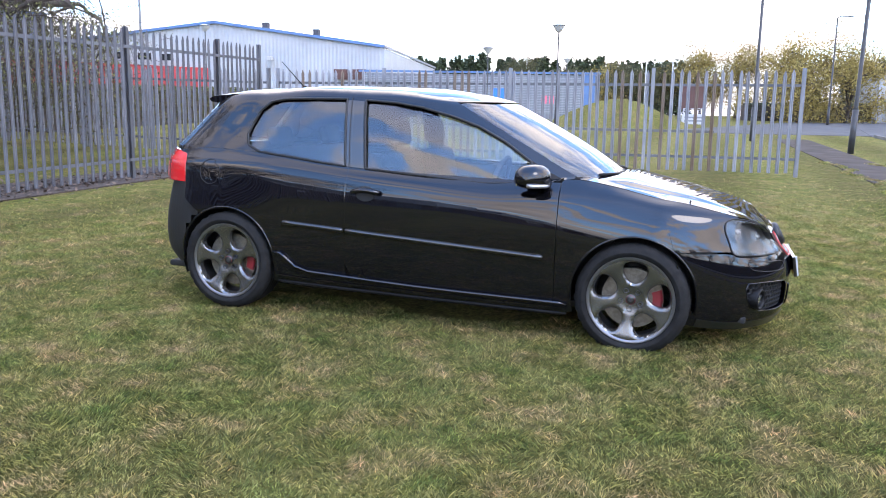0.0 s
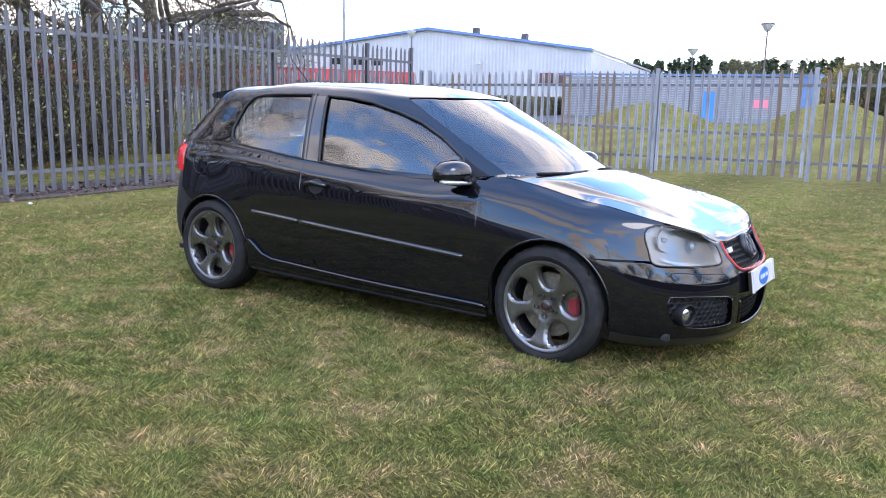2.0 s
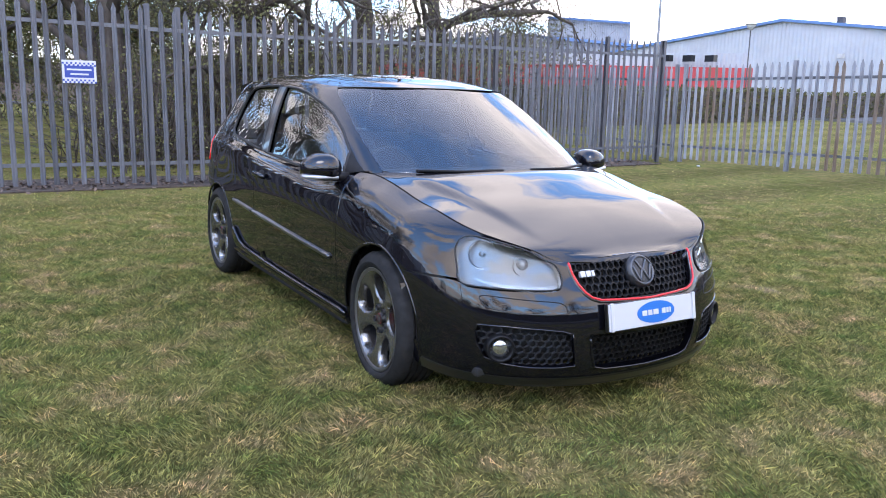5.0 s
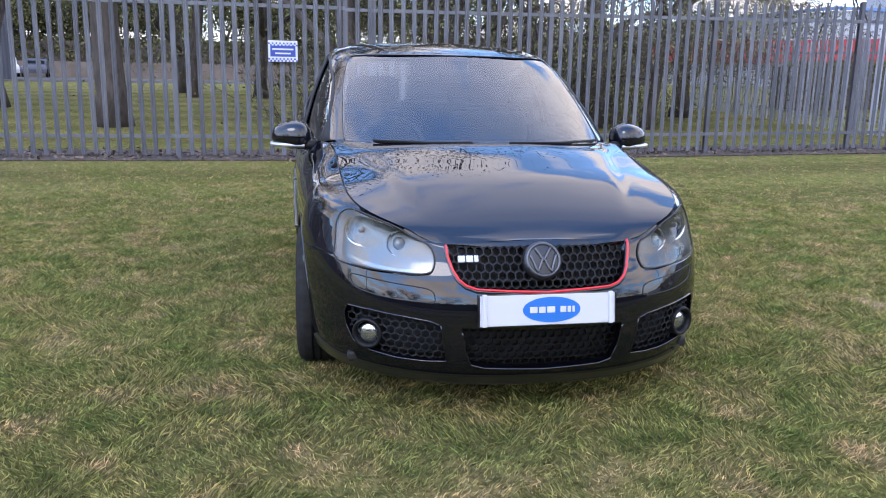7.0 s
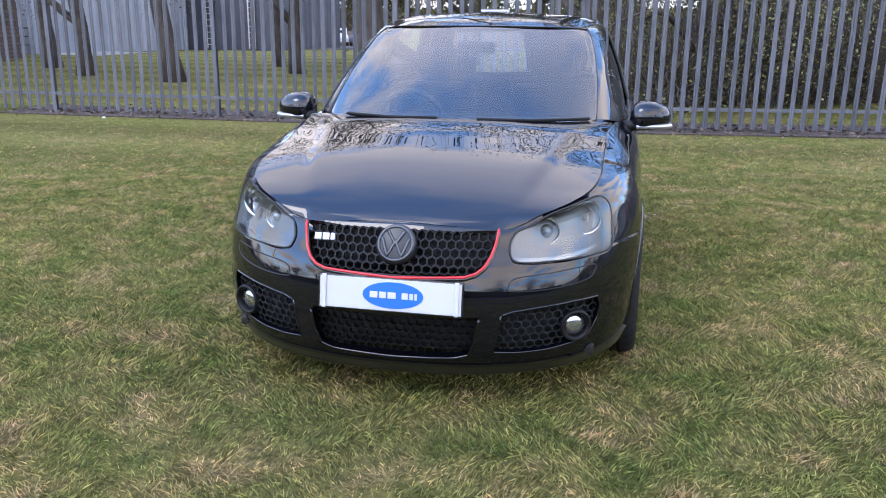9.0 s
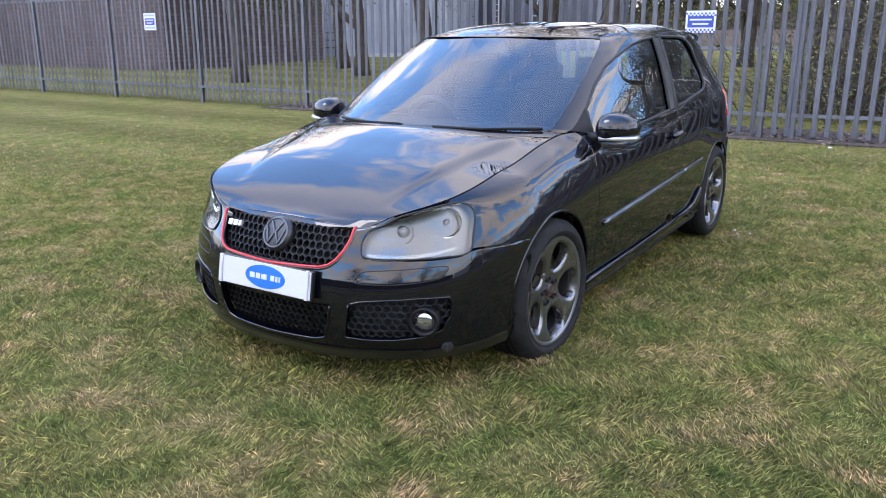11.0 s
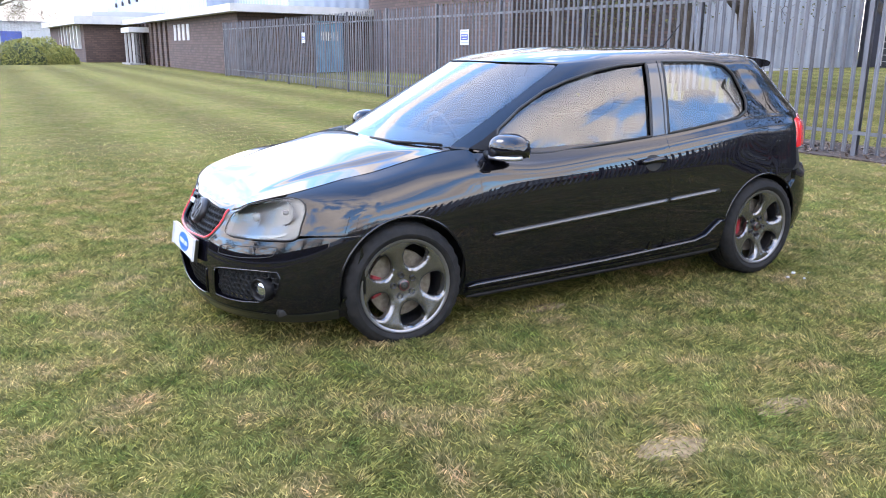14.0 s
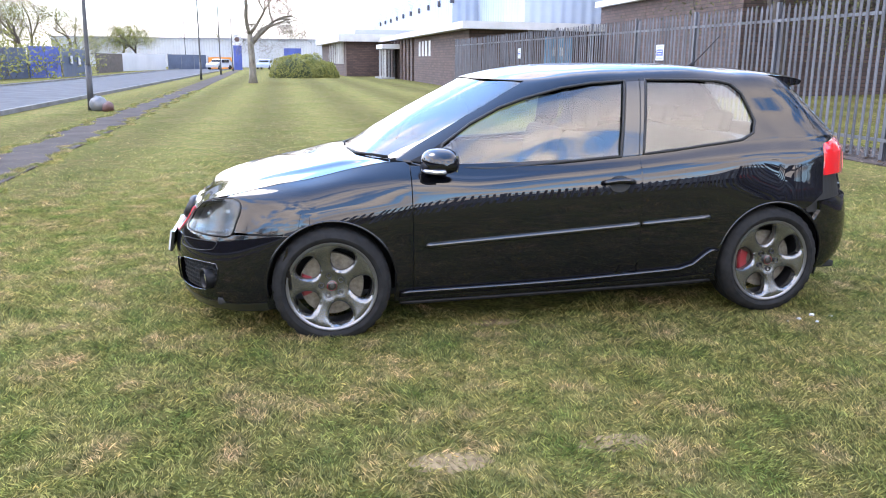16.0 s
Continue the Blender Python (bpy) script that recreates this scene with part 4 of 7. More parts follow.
def fill(poly, holes, grid):
    """Triangles inside an outline and outside its holes: points and faces in the plane."""
    rings = [np.asarray(poly) * (SU, SV)] + [np.asarray(h) * (SU, SV) for h in holes]
    lo, hi = rings[0].min(0), rings[0].max(0)
    gx, gy = np.meshgrid(np.arange(lo[0] + grid / 2, hi[0], grid), np.arange(lo[1] + grid / 2, hi[1], grid))
    pts = np.stack([gx.ravel(), gy.ravel()], 1)
    keep = inside(rings[0], pts)
    for h in rings[1:]:
        keep &= ~inside(h, pts)
    pts = pts[keep]
    edge = np.concatenate(rings)
    if len(pts):
        near = np.array([((edge - p) ** 2).sum(1).min() for p in pts])
        pts = pts[near > (grid * 0.45) ** 2]
    coords, edges, n = [Vector(p) for p in edge.tolist()], [], 0
    for r in rings:
        edges += [(n + i, n + (i + 1) % len(r)) for i in range(len(r))]
        n += len(r)
    coords += [Vector(p) for p in pts.tolist()]
    v, _, f, *_ = delaunay_2d_cdt(coords, edges, [], 0, 1e-6)
    v = np.array([tuple(p) for p in v])
    mid = np.array([v[list(t)].mean(0) for t in f])
    ok = inside(rings[0], mid)
    for h in rings[1:]:
        ok &= ~inside(h, mid)
    return v / (SU, SV), [tuple(t) for t, k in zip(f, ok) if k]


def skin(name, surface, poly, mat, parent, holes=(), grid=0.034, lift=0.0, thick=0.014, label="", mirror=False, fair=""):
    """A panel cut out of a body surface, with its edges turned in. lift: how far it stands proud. fair: lay it on one smooth bowed sheet."""
    uv, faces = fill(poly, holes, grid)
    p, n = surface.at(uv[:, 0], uv[:, 1]), surface.normal(uv[:, 0], uv[:, 1])
    if fair:
        whole = (p.copy(), n.copy())
        d, (i, j) = (1, (0, 2)) if fair == "y" else (0, (1, 2))
        a, b = p[:, i], p[:, j]
        base = np.stack([np.ones(len(a)), a * (fair == "y"), b, a * a, b * b, a * b * (fair == "y")], 1)
        k = np.linalg.lstsq(base, p[:, d], rcond=None)[0]
        p[:, d] = base @ k
        n = np.zeros_like(p)
        n[:, d] = 1
        n[:, i] = -(k[1] + 2 * k[3] * a + k[5] * b)
        n[:, j] = -(k[2] + 2 * k[4] * b + k[5] * a)
        n /= np.linalg.norm(n, axis=1)[:, None]
        # the sheet bends back to meet its frame along the edge
        rim = np.asarray(poly) * (SU, SV)
        gap = np.array([math.sqrt(((rim - q) ** 2).sum(1).min()) for q in uv * (SU, SV)])
        w = (np.clip(1 - gap / .11, 0, 1) ** 2)[:, None]
        p, n = p * (1 - w) + whole[0] * w, n * (1 - w) + whole[1] * w
        n /= np.linalg.norm(n, axis=1)[:, None]
    p = p + n * lift
    if mirror:
        p, n = p * (1, -1, 1), n * (1, -1, 1)
    fixed = []
    for a, b, c in faces:
        g = np.cross(p[b] - p[a], p[c] - p[a])
        fixed.append((a, b, c) if g @ (n[a] + n[b] + n[c]) > 0 else (a, c, b))
    count = {}
    for t in fixed:
        for i in range(3):
            e = (t[i], t[(i + 1) % 3])
            if (e[1], e[0]) in count:
                del count[(e[1], e[0])]
            else:
                count[e] = True
    verts, normals, back = p.tolist(), n.tolist(), {}
    for a, b in count:
        for i in (a, b):
            if i not in back:
                back[i] = len(verts)
                verts.append((p[i] - n[i] * thick).tolist())
                normals.append(n[i].tolist())
        fixed.append((b, a, back[a], back[b]))
    me = bpy.data.meshes.new(name)
    me.from_pydata(verts, [], fixed)
    me.materials.append(mat)
    me.polygons.foreach_set("use_smooth", [True] * len(me.polygons))
    me.normals_split_custom_set_from_vertices(normals)
    ob = new(name, me)
    ob.parent = parent
    if label:
        ob["label"] = label
    return ob


car = thing("car", "black three-door hatchback with dark grey alloy wheels parked on grass", "car", pose(0, 0, -0.0115, 0, 0.825, 0))
HUB_F, HUB_R, HUB_Z, TRACK = 1.289, -1.289, 0.31, 0.765

# shut lines and openings on the left-hand side
ARCH_F, ARCH_R = arc(HUB_F, .318, .347, -14, 194), arc(HUB_R, .318, .344, 194, -14)
DOOR_F, DOOR_R, GAP = .853, -.447, .0035
head_lamp = [("y", .400, .600), ("y", .396, .645), ("y", .43, .686), ("y", .505, .726), ("y", .585, .755), ("x", 1.835, .771), ("x", 1.785, .775), ("x", 1.752, .757), ("x", 1.750, .715), ("x", 1.775, .655), ("x", 1.808, .592), ("y", .665, .580), ("y", .54, .577), ("y", .43, .580)]
lamp_uv = outline(SIDE, head_lamp, rounded=True)


def mirrored(uv):
    return np.asarray(uv)[::-1] * (-1, 1)


# front bumper, with the grille, lower grille and fog lamp openings
GRILLE_HALF = ((.352, .683), (.346, .640), (.333, .598), (.314, .567), (.288, .547), (.25, .536))
grille_pts = [("y", y, z) for y, z in GRILLE_HALF] + [("y", 0, .526)] + [("y", -y, z) for y, z in GRILLE_HALF[::-1]] + [("y", 0, .690)]
grille_uv = outline(SIDE, grille_pts)
lower_pts = [("y", .308, .398), ("y", .295, .31), ("y", .272, .252), ("y", .22, .238), ("y", 0, .230), ("y", -.22, .238), ("y", -.272, .252), ("y", -.295, .31), ("y", -.308, .398), ("y", 0, .392)]
lower_uv = outline(SIDE, lower_pts)
fog_pts = [("y", .380, .403), ("y", .356, .264), ("y", .43, .258), ("y", .53, .259), ("y", .62, .270), ("y", .680, .294), ("y", .706, .35), ("y", .712, .40), ("y", .702, .430), ("y", .62, .431), ("y", .50, .424), ("y", .42, .416)]
fog_uv = outline(SIDE, fog_pts)
i_in = int(np.argmin(np.abs(lamp_uv - outline(SIDE, [("y", .392, .662), ("y", .392, .662)])[0]).sum(1)))
i_out = int(np.argmin(np.abs(lamp_uv - outline(SIDE, [("x", 1.80, .598), ("x", 1.80, .598)])[0]).sum(1)))
n_l = len(lamp_uv)
# walk along the lamp's lower edge from its inner to its outer end
back_way = [lamp_uv[(i_in - k) % n_l] for k in range(n_l) if k <= (i_in - i_out) % n_l]
under = np.array(back_way) - np.array([0, .09])
brow = np.array([lamp_uv[(i_in + k) % n_l] for k in range(1, 40)]) + np.array([-.004, .07])
brow = brow[:int(np.argmax(brow[:, 1] > 6.9)) or 12]
over = np.concatenate([np.stack([np.linspace(.25, brow[-1, 0], 8), np.full(8, 6.98)], 1), brow[::-1]])
side_edge = outline(SIDE, [("x", 1.615, .596), ("x", 1.642, .36), ("x", 1.650, .215)], step=.03)[:-1]
arch_bit = np.array([p for p in outline(SIDE, arc(HUB_F, .318, .347, 53, -14), step=.03)[:-1]])
right_edge = np.concatenate([np.array([[0.0, 6.98], [.12, 6.98], [.235, 6.98]]), over, under, outline(SIDE, [("x", 1.76, .596), ("x", 1.575, .590)], step=.03)[:6], arch_bit, np.array([[.92, .03], [.8, .02], [.6, .02], [.4, .02], [.2, .02], [0.0, .02]])])
bumper_uv = np.concatenate([right_edge, mirrored(right_edge[1:-1])])
front_bumper = skin("front_bumper", SIDE, bumper_uv, paint, car, [grille_uv, lower_uv, fog_uv, mirrored(fog_uv)], grid=.028, thick=.03)


def both(build):
    for mirror in (False, True):
        build(mirror)


# wings, doors, rear quarters
lamp_rear = np.array([lamp_uv[(i_out - k) % n_l] for k in range(n_l)])
stop = int(np.argmin(np.abs(lamp_rear - outline(SIDE, [("x", 1.81, .777), ("x", 1.81, .777)])[0]).sum(1)))
lamp_rear = lamp_rear[1:stop]
wing_top = np.stack([np.linspace(.70, along(DOOR_F + .02, 1.45, R), 30), np.full(30, 6.97)], 1)
door_line = outline(SIDE, [("x", DOOR_F + GAP, z) for z in np.linspace(.935, .205, 24)], step=9)
sill_bit = outline(SIDE, [("x", .90, .20), ("x", .94, .20)], step=9)
arch_side = outline(SIDE, arc(HUB_F, .318, .347, 199, 53, 28), step=9)
seam = outline(SIDE, [("x", 1.62, .604), ("x", 1.70, .606), ("x", 1.75, .606)], step=9)
wing_uv = np.concatenate([door_line, sill_bit, arch_side, seam, lamp_rear + np.array([.004, 0]), wing_top])
both(lambda m: skin("front_wing", SIDE, wing_uv, paint, car, mirror=m))

belt = np.stack([np.linspace(along(DOOR_F - .012, 1.45, R), along(DOOR_R + .004, 1.45, R), 40), np.full(40, 6.97)], 1)
door_pts = [("x", DOOR_R + GAP, z) for z in np.linspace(.948, .36, 20)] + [("x", DOOR_R + .02, .315), ("x", DOOR_R + .06, .288), ("x", -.28, .279), ("x", 0, .272), ("x", .3, .268), ("x", .6, .266), ("x", DOOR_F - GAP, .264)] + [("x", DOOR_F - GAP, z) for z in np.linspace(.30, .93, 22)]
door_uv = np.concatenate([belt, outline(SIDE, door_pts, step=.04)[:-1]])
doors = []
for m in (False, True):
    doors.append(skin("door", SIDE, door_uv, paint, car, mirror=m))

quarter_top = np.stack([np.linspace(along(DOOR_R - .004, 1.45, R), 2.62, 46), np.full(46, 6.99)], 1)
arch_rear = outline(SIDE, arc(HUB_R, .318, .344, 122, -20, 26), step=9)
rear_line = outline(SIDE, [("x", -1.622, .985), ("x", -1.614, .90), ("x", -1.607, .80), ("x", -1.605, .70), ("x", -1.53, .64)], step=9)
front_line = outline(SIDE, [("x", -.90, .205), ("x", -.47, .205)] + [("x", DOOR_R - GAP, z) for z in np.linspace(.215, .948, 24)], step=9)
quarter_uv = np.concatenate([quarter_top[quarter_top[:, 0] < 2.42], [[2.40, 6.9]], rear_line, arch_rear, front_line])
both(lambda m: skin("rear_quarter", SIDE, quarter_uv, paint, car, mirror=m))

# rear bumper, tailgate below the glass, tail lamps
rb_pts = outline(SIDE, [("x", -1.60, .655), ("x", -1.60, .60)] + arc(HUB_R, .318, .349, 140, 190, 10), step=9)
rb_half = np.concatenate([[[3.0, 3.9], [2.7, 3.9], [2.5, 3.88]], rb_pts, [[2.05, .02], [2.3, .02], [2.6, .02], [3.0, .02]]])
rb_uv = np.concatenate([rb_half, (np.array([6, 0]) + mirrored(rb_half))[1:-1]])
rear_bumper = skin("rear_bumper", SIDE, rb_uv, paint, car, thick=.03)
tg_half = np.array([[3.0, 3.95], [2.64, 3.95], [2.66, 5.0], [2.68, 6.4], [2.62, 6.98], [2.8, 6.98], [3.0, 6.98]])
tg_uv = np.concatenate([tg_half[::-1], (np.array([6, 0]) + tg_half * (-1, 1))[1:-1]])
skin("tailgate", SIDE, tg_uv, paint, car)
lamp_out = np.concatenate([outline(SIDE, [("x", -1.625, .985), ("x", -1.618, .92), ("x", -1.612, .85), ("x", -1.618, .805)], step=9), [[2.5, 4.82], [2.62, 4.85], [2.645, 5.4], [2.66, 6.4], [2.5, 6.85], [2.42, 6.8]]])


def tail(mirror):
    lamp = skin("tail_lamp", SIDE, lamp_out, lamp_red, car, lift=.006, thick=.03, label="red tail lamp", mirror=mirror)
    inner = np.array([[2.53, 5.0], [2.60, 5.0], [2.615, 5.8], [2.54, 5.8]])
    skin("reflector", SIDE, inner, lamp_pale, lamp, lift=.012, thick=.008, label="pale inner lens", mirror=mirror)


both(tail)

# greenhouse: windscreen, pillars, side glass, roof, rear glass
def glazed(kind_points, step=.025, rounded=False):
    return outline(GLAZED, kind_points, step, rounded)


header = 2.62
screen_half = np.array([[0, .03], [.25, .03], [.45, .03], [.555, .06], [.575, .8], [.60, 1.6], [.615, 2.2], [.60, 2.42], [.45, 2.55], [.2, 2.6], [0, 2.6]])


def dense(pts, step=.03):
    out = []
    for a, b in zip(pts, pts[1:]):
        m = max(1, int(math.hypot((b[0] - a[0]) * 2.0, (b[1] - a[1]) * .15) / step))
        out += [(a[0] + (b[0] - a[0]) * k / m, a[1] + (b[1] - a[1]) * k / m) for k in range(m)]
    return np.array(out + [tuple(pts[-1])])


screen_half = dense(screen_half)
screen_uv = np.concatenate([screen_half, mirrored(screen_half)[1:-1]])
windscreen = skin("windscreen", GLAZED, screen_uv, car_glass, car, lift=-.005, thick=.004, grid=.045, label="clear tinted glass", fair="x")
DLO_FRONT = glazed([("x", .70, .922), ("x", .66, 1.035), ("x", .50, 1.14), ("x", .33, 1.225), ("x", .18, 1.275), ("x", -.03, 1.327), ("x", -.20, 1.35), ("x", -.402, 1.361), ("x", -.337, .952), ("x", 0, .932), ("x", .4, .905)])
DLO_REAR = glazed([("x", -.532, 1.366), ("x", -.83, 1.361), ("x", -.98, 1.353), ("x", -1.065, 1.335), ("x", -1.128, 1.28), ("x", -1.165, 1.20), ("x", -1.192, 1.125), ("x", -1.168, 1.06), ("x", -1.09, 1.024), ("x", -.80, .990), ("x", -.472, .962)])
# body frame round the glass: windscreen pillars, roof rails and rear pillars in one pressing
frame_out = dense([(.540, .04), (.6, .02), (.68, .01), (.76, .01), (.9, .01), (1.0, .008), (1.3, .008), (1.6, .008), (1.9, .008), (2.2, .01), (2.42, .01), (2.58, .02), (2.60, .9), (2.60, 1.9), (2.58, 2.6), (2.5, 2.9), (2.2, 2.97), (1.8, 2.97), (1.4, 2.97), (1.0, 2.97), (.8, 2.97), (.655, 2.85), (.612, 2.45), (.606, 2.2), (.590, 1.6), (.565, .8), (.540, .04)])[:-1]


def grown(uv, by):
    c = uv.mean(0)
    d = (uv - c) * (SU, SV)
    l = np.linalg.norm(d, axis=1)[:, None]
    return c + d * (1 + by / np.maximum(l, .05)) / (SU, SV)


WINDOW_HOLE_F, WINDOW_HOLE_R = DLO_FRONT, DLO_REAR


def cabin_side(mirror):
    skin("side_frame", GLAZED, frame_out, paint, car, [WINDOW_HOLE_F, WINDOW_HOLE_R], grid=.03, lift=.002, thick=.02, mirror=mirror)
    door = doors[1 if mirror else 0]
    skin("side_window", GLAZED, grown(DLO_FRONT, .012), car_glass, door, lift=-.012, thick=.003, grid=.05, label="tinted door glass", mirror=mirror, fair="y")
    skin("quarter_window", GLAZED, grown(DLO_REAR, .012), car_glass, car, lift=-.010, thick=.003, grid=.05, label="tinted fixed glass", mirror=mirror, fair="y")
    for name, ring, owner in (("window_seal", DLO_FRONT, door), ("quarter_seal", DLO_REAR, car)):
        p = GLAZED.at(ring[:, 0], ring[:, 1]) + GLAZED.normal(ring[:, 0], ring[:, 1]) * .001
        if mirror:
            p = p * (1, -1, 1)
        v, f = tube([Vector(q) for q in p.tolist()], .0085, 6, closed=True)
        put_mesh(name, v, f, seal, owner, "black rubber seal", True)


both(cabin_side)
for m in (1, -1):
    b_post = glazed([("x", -.414, 1.354), ("x", -.522, 1.358), ("x", -.463, .960), ("x", -.349, .954)])
    skin("door_post", GLAZED, b_post, trim_black, car, lift=.004, thick=.006, label="gloss black pillar cover", mirror=m < 0)
    gap = glazed([("x", -.494, 1.37), ("x", -.499, 1.37), ("x", -.447, .955), ("x", -.442, .955)])
    skin("door_seal", GLAZED, gap, seal, car, lift=.006, thick=.004, mirror=m < 0)
    # door frame line up the windscreen pillar and along the roof rail
    line = [(.735, .02), (.70, .35), (.715, .8), (.745, 1.4), (.775, 1.9), (.83, 2.3), (1.0, 2.42), (1.2, 2.44), (1.44, 2.44)]
    d = dense(line, .02)
    p = GLAZED.at(d[:, 0] * 1.0, d[:, 1])
    sail = glazed([("x", .845, .945), ("x", .76, .985), ("x", .665, 1.04), ("x", .69, .918), ("x", .80, .925)])
    skin("mirror_sail", GLAZED, sail, plastic, doors[0 if m > 0 else 1], lift=.004, thick=.006, label="black plastic mirror sail", mirror=m < 0)

# the roof is laid as one grid from rail to rail
def roof_panel():
    us, vs = np.linspace(0, 3, 121), np.linspace(2.62, 5, 26)
    verts, normals, faces = [], [], []
    for sgn in (1, -1):
        base = len(verts)
        for v in vs:
            vv = np.full(len(us), v)
            lowest = np.interp(us, [0, .2, .45, .60, .64, .70, .8, 2.3, 2.55, 3], [2.56, 2.56, 2.51, 2.38, 2.56, 2.86, 2.95, 2.95, 2.88, 2.9])
            vv = lowest + (vv - 2.62) / (5 - 2.62) * (5 - lowest)
            p, n = GLAZED.at(us, vv), GLAZED.normal(us, vv)
            verts += (p * (1, sgn, 1)).tolist()
            normals += (n * (1, sgn, 1)).tolist()
        k = len(us)
        for j in range(len(vs) - 1):
            for i in range(k - 1):
                q = (base + j * k + i, base + j * k + i + 1, base + (j + 1) * k + i + 1, base + (j + 1) * k + i)
                faces.append(q if sgn > 0 else q[::-1])
    me = bpy.data.meshes.new("roof")
    me.from_pydata(verts, [], faces)
    me.materials.append(paint)
    me.polygons.foreach_set("use_smooth", [True] * len(me.polygons))
    me.normals_split_custom_set_from_vertices([tuple(n) for n in normals])
    ob = new("roof", me)
    ob.parent = car
    return ob


roof_panel()
rear_half = dense([(3.0, .05), (2.8, .05), (2.64, .06), (2.63, 1.0), (2.63, 1.9), (2.66, 2.5), (2.8, 2.6), (3.0, 2.6)])
rear_uv = np.concatenate([rear_half, (np.array([6, 0]) + rear_half[::-1] * (-1, 1))[1:-1]])
skin("rear_window", GLAZED, rear_uv, car_glass, car, lift=-.004, thick=.004, grid=.06, label="tinted rear glass")


# bonnet: crowned, with two soft creases running to the badge
BON_C = curve(((1.02, .968), (1.17, .960), (1.30, .936), (1.45, .899), (1.64, .849), (1.82, .789), (1.92, .747), (1.98, .716), (2.03, .695)))


def bonnet():
    rows, cols = 46, 70
    cowl = HIGH[0](np.linspace(0, .60, 80))
    verts, faces = [], []
    uu = np.linspace(0.0, along(.955, 1.45, R), rows + 1)
    edge = LOW[7](uu) + np.array([0, -.004, .001])
    # stations along the edge from the nose corner back; each runs across to the other edge
    corner = 0.30
    uu = np.concatenate([np.linspace(corner, 1.0, 22), np.linspace(1.0, along(.955, 1.45, R), 14)[1:]])
    edge = LOW[7](uu) - np.array([0, .004, -.001])
    rim_u = np.linspace(0, corner, cols // 2 + 1)
    rim = LOW[7](rim_u)
    back_y = np.linspace(0, edge[-1, 1], cols // 2 + 1)
    s_col = np.linspace(0, 1, cols // 2 + 1)
    back_x = np.interp(back_y, cowl[:, 1], cowl[:, 0]) - .035
    for i in range(len(uu)):
        s = i / (len(uu) - 1)
        ex, ey, ez = edge[i]
        # a row of points from the centre to this edge station
        x_c = 2.03 + (back_x[0] - 2.03) * (s ** 0.9)
        for j, f in enumerate(s_col):
            y = ey * f
            xn = np.interp(f * rim[-1, 1], rim[:, 1], rim[:, 0])
            bx = np.interp(y, back_y, back_x)
            w = f ** 2.4
            x_mid = xn + (bx - xn) * ((ex - edge[0, 0]) / (edge[-1, 0] - edge[0, 0]))
            if i == 0:
                x = xn
            elif i == len(uu) - 1:
                x = bx * (1 - w) + ex * w
            else:
                x = x_mid * (1 - w) + ex * w
            y_edge = np.interp(-x, -edge[:, 0], edge[:, 1])
            z_edge = np.interp(-x, -edge[:, 0], edge[:, 2])
            if x > edge[0, 0]:
                y_edge, z_edge = edge[0, 1], edge[0, 2]
            zc = float(BON_C(x))
            q = min(1.0, y / max(y_edge, .05))
            z = zc - (zc - z_edge) * q ** 2.3
            line = .40 + (.60 - .40) * min(1, max(0, (1.95 - x) / .85))
            d = (y - line) / .022
            z += .011 * (0.5 - 0.5 * math.tanh(d)) * min(1, max(0, (1.93 - x) / .30)) * min(1, max(0, (x - 1.0) / .2)) - .0035 * (1 - q)
            if i == 0:
                z = float(np.interp(f * rim[-1, 1], rim[:, 1], rim[:, 2]))
            verts.append((x, y, z))
    k = len(s_col)
    n = len(verts)
    verts += [(x, -y, z) for x, y, z in verts]
    for i in range(len(uu) - 1):
        for j in range(k - 1):
            q = (i * k + j, i * k + j + 1, (i + 1) * k + j + 1, (i + 1) * k + j)
            faces.append(q)
            faces.append(tuple(a + n for a in q[::-1]))
    bm = bmesh.new()
    vs = [bm.verts.new(v) for v in verts]
    for f in faces:
        try:
            bm.faces.new([vs[i] for i in f])
        except ValueError:
            pass
    bmesh.ops.remove_doubles(bm, verts=bm.verts, dist=.0004)
    bmesh.ops.recalc_face_normals(bm, faces=bm.faces)
    if sum(f.normal.z for f in bm.faces) < 0:
        bmesh.ops.reverse_faces(bm, faces=bm.faces)
    rim_edges = [e for e in bm.edges if e.is_boundary]
    out = bmesh.ops.extrude_edge_only(bm, edges=rim_edges)
    for v in out["geom"]:
        if isinstance(v, bmesh.types.BMVert):
            v.co.z -= .018
            v.co.x -= .004 if v.co.x > 1.9 else 0
    me = bpy.data.meshes.new("bonnet")
    bm.to_mesh(me)
    bm.free()
    me.materials.append(paint)
    me.polygons.foreach_set("use_smooth", [True] * len(me.polygons))
    me.set_sharp_from_angle(angle=radians(50))
    ob = new("bonnet", me)
    ob.parent = car


bonnet()

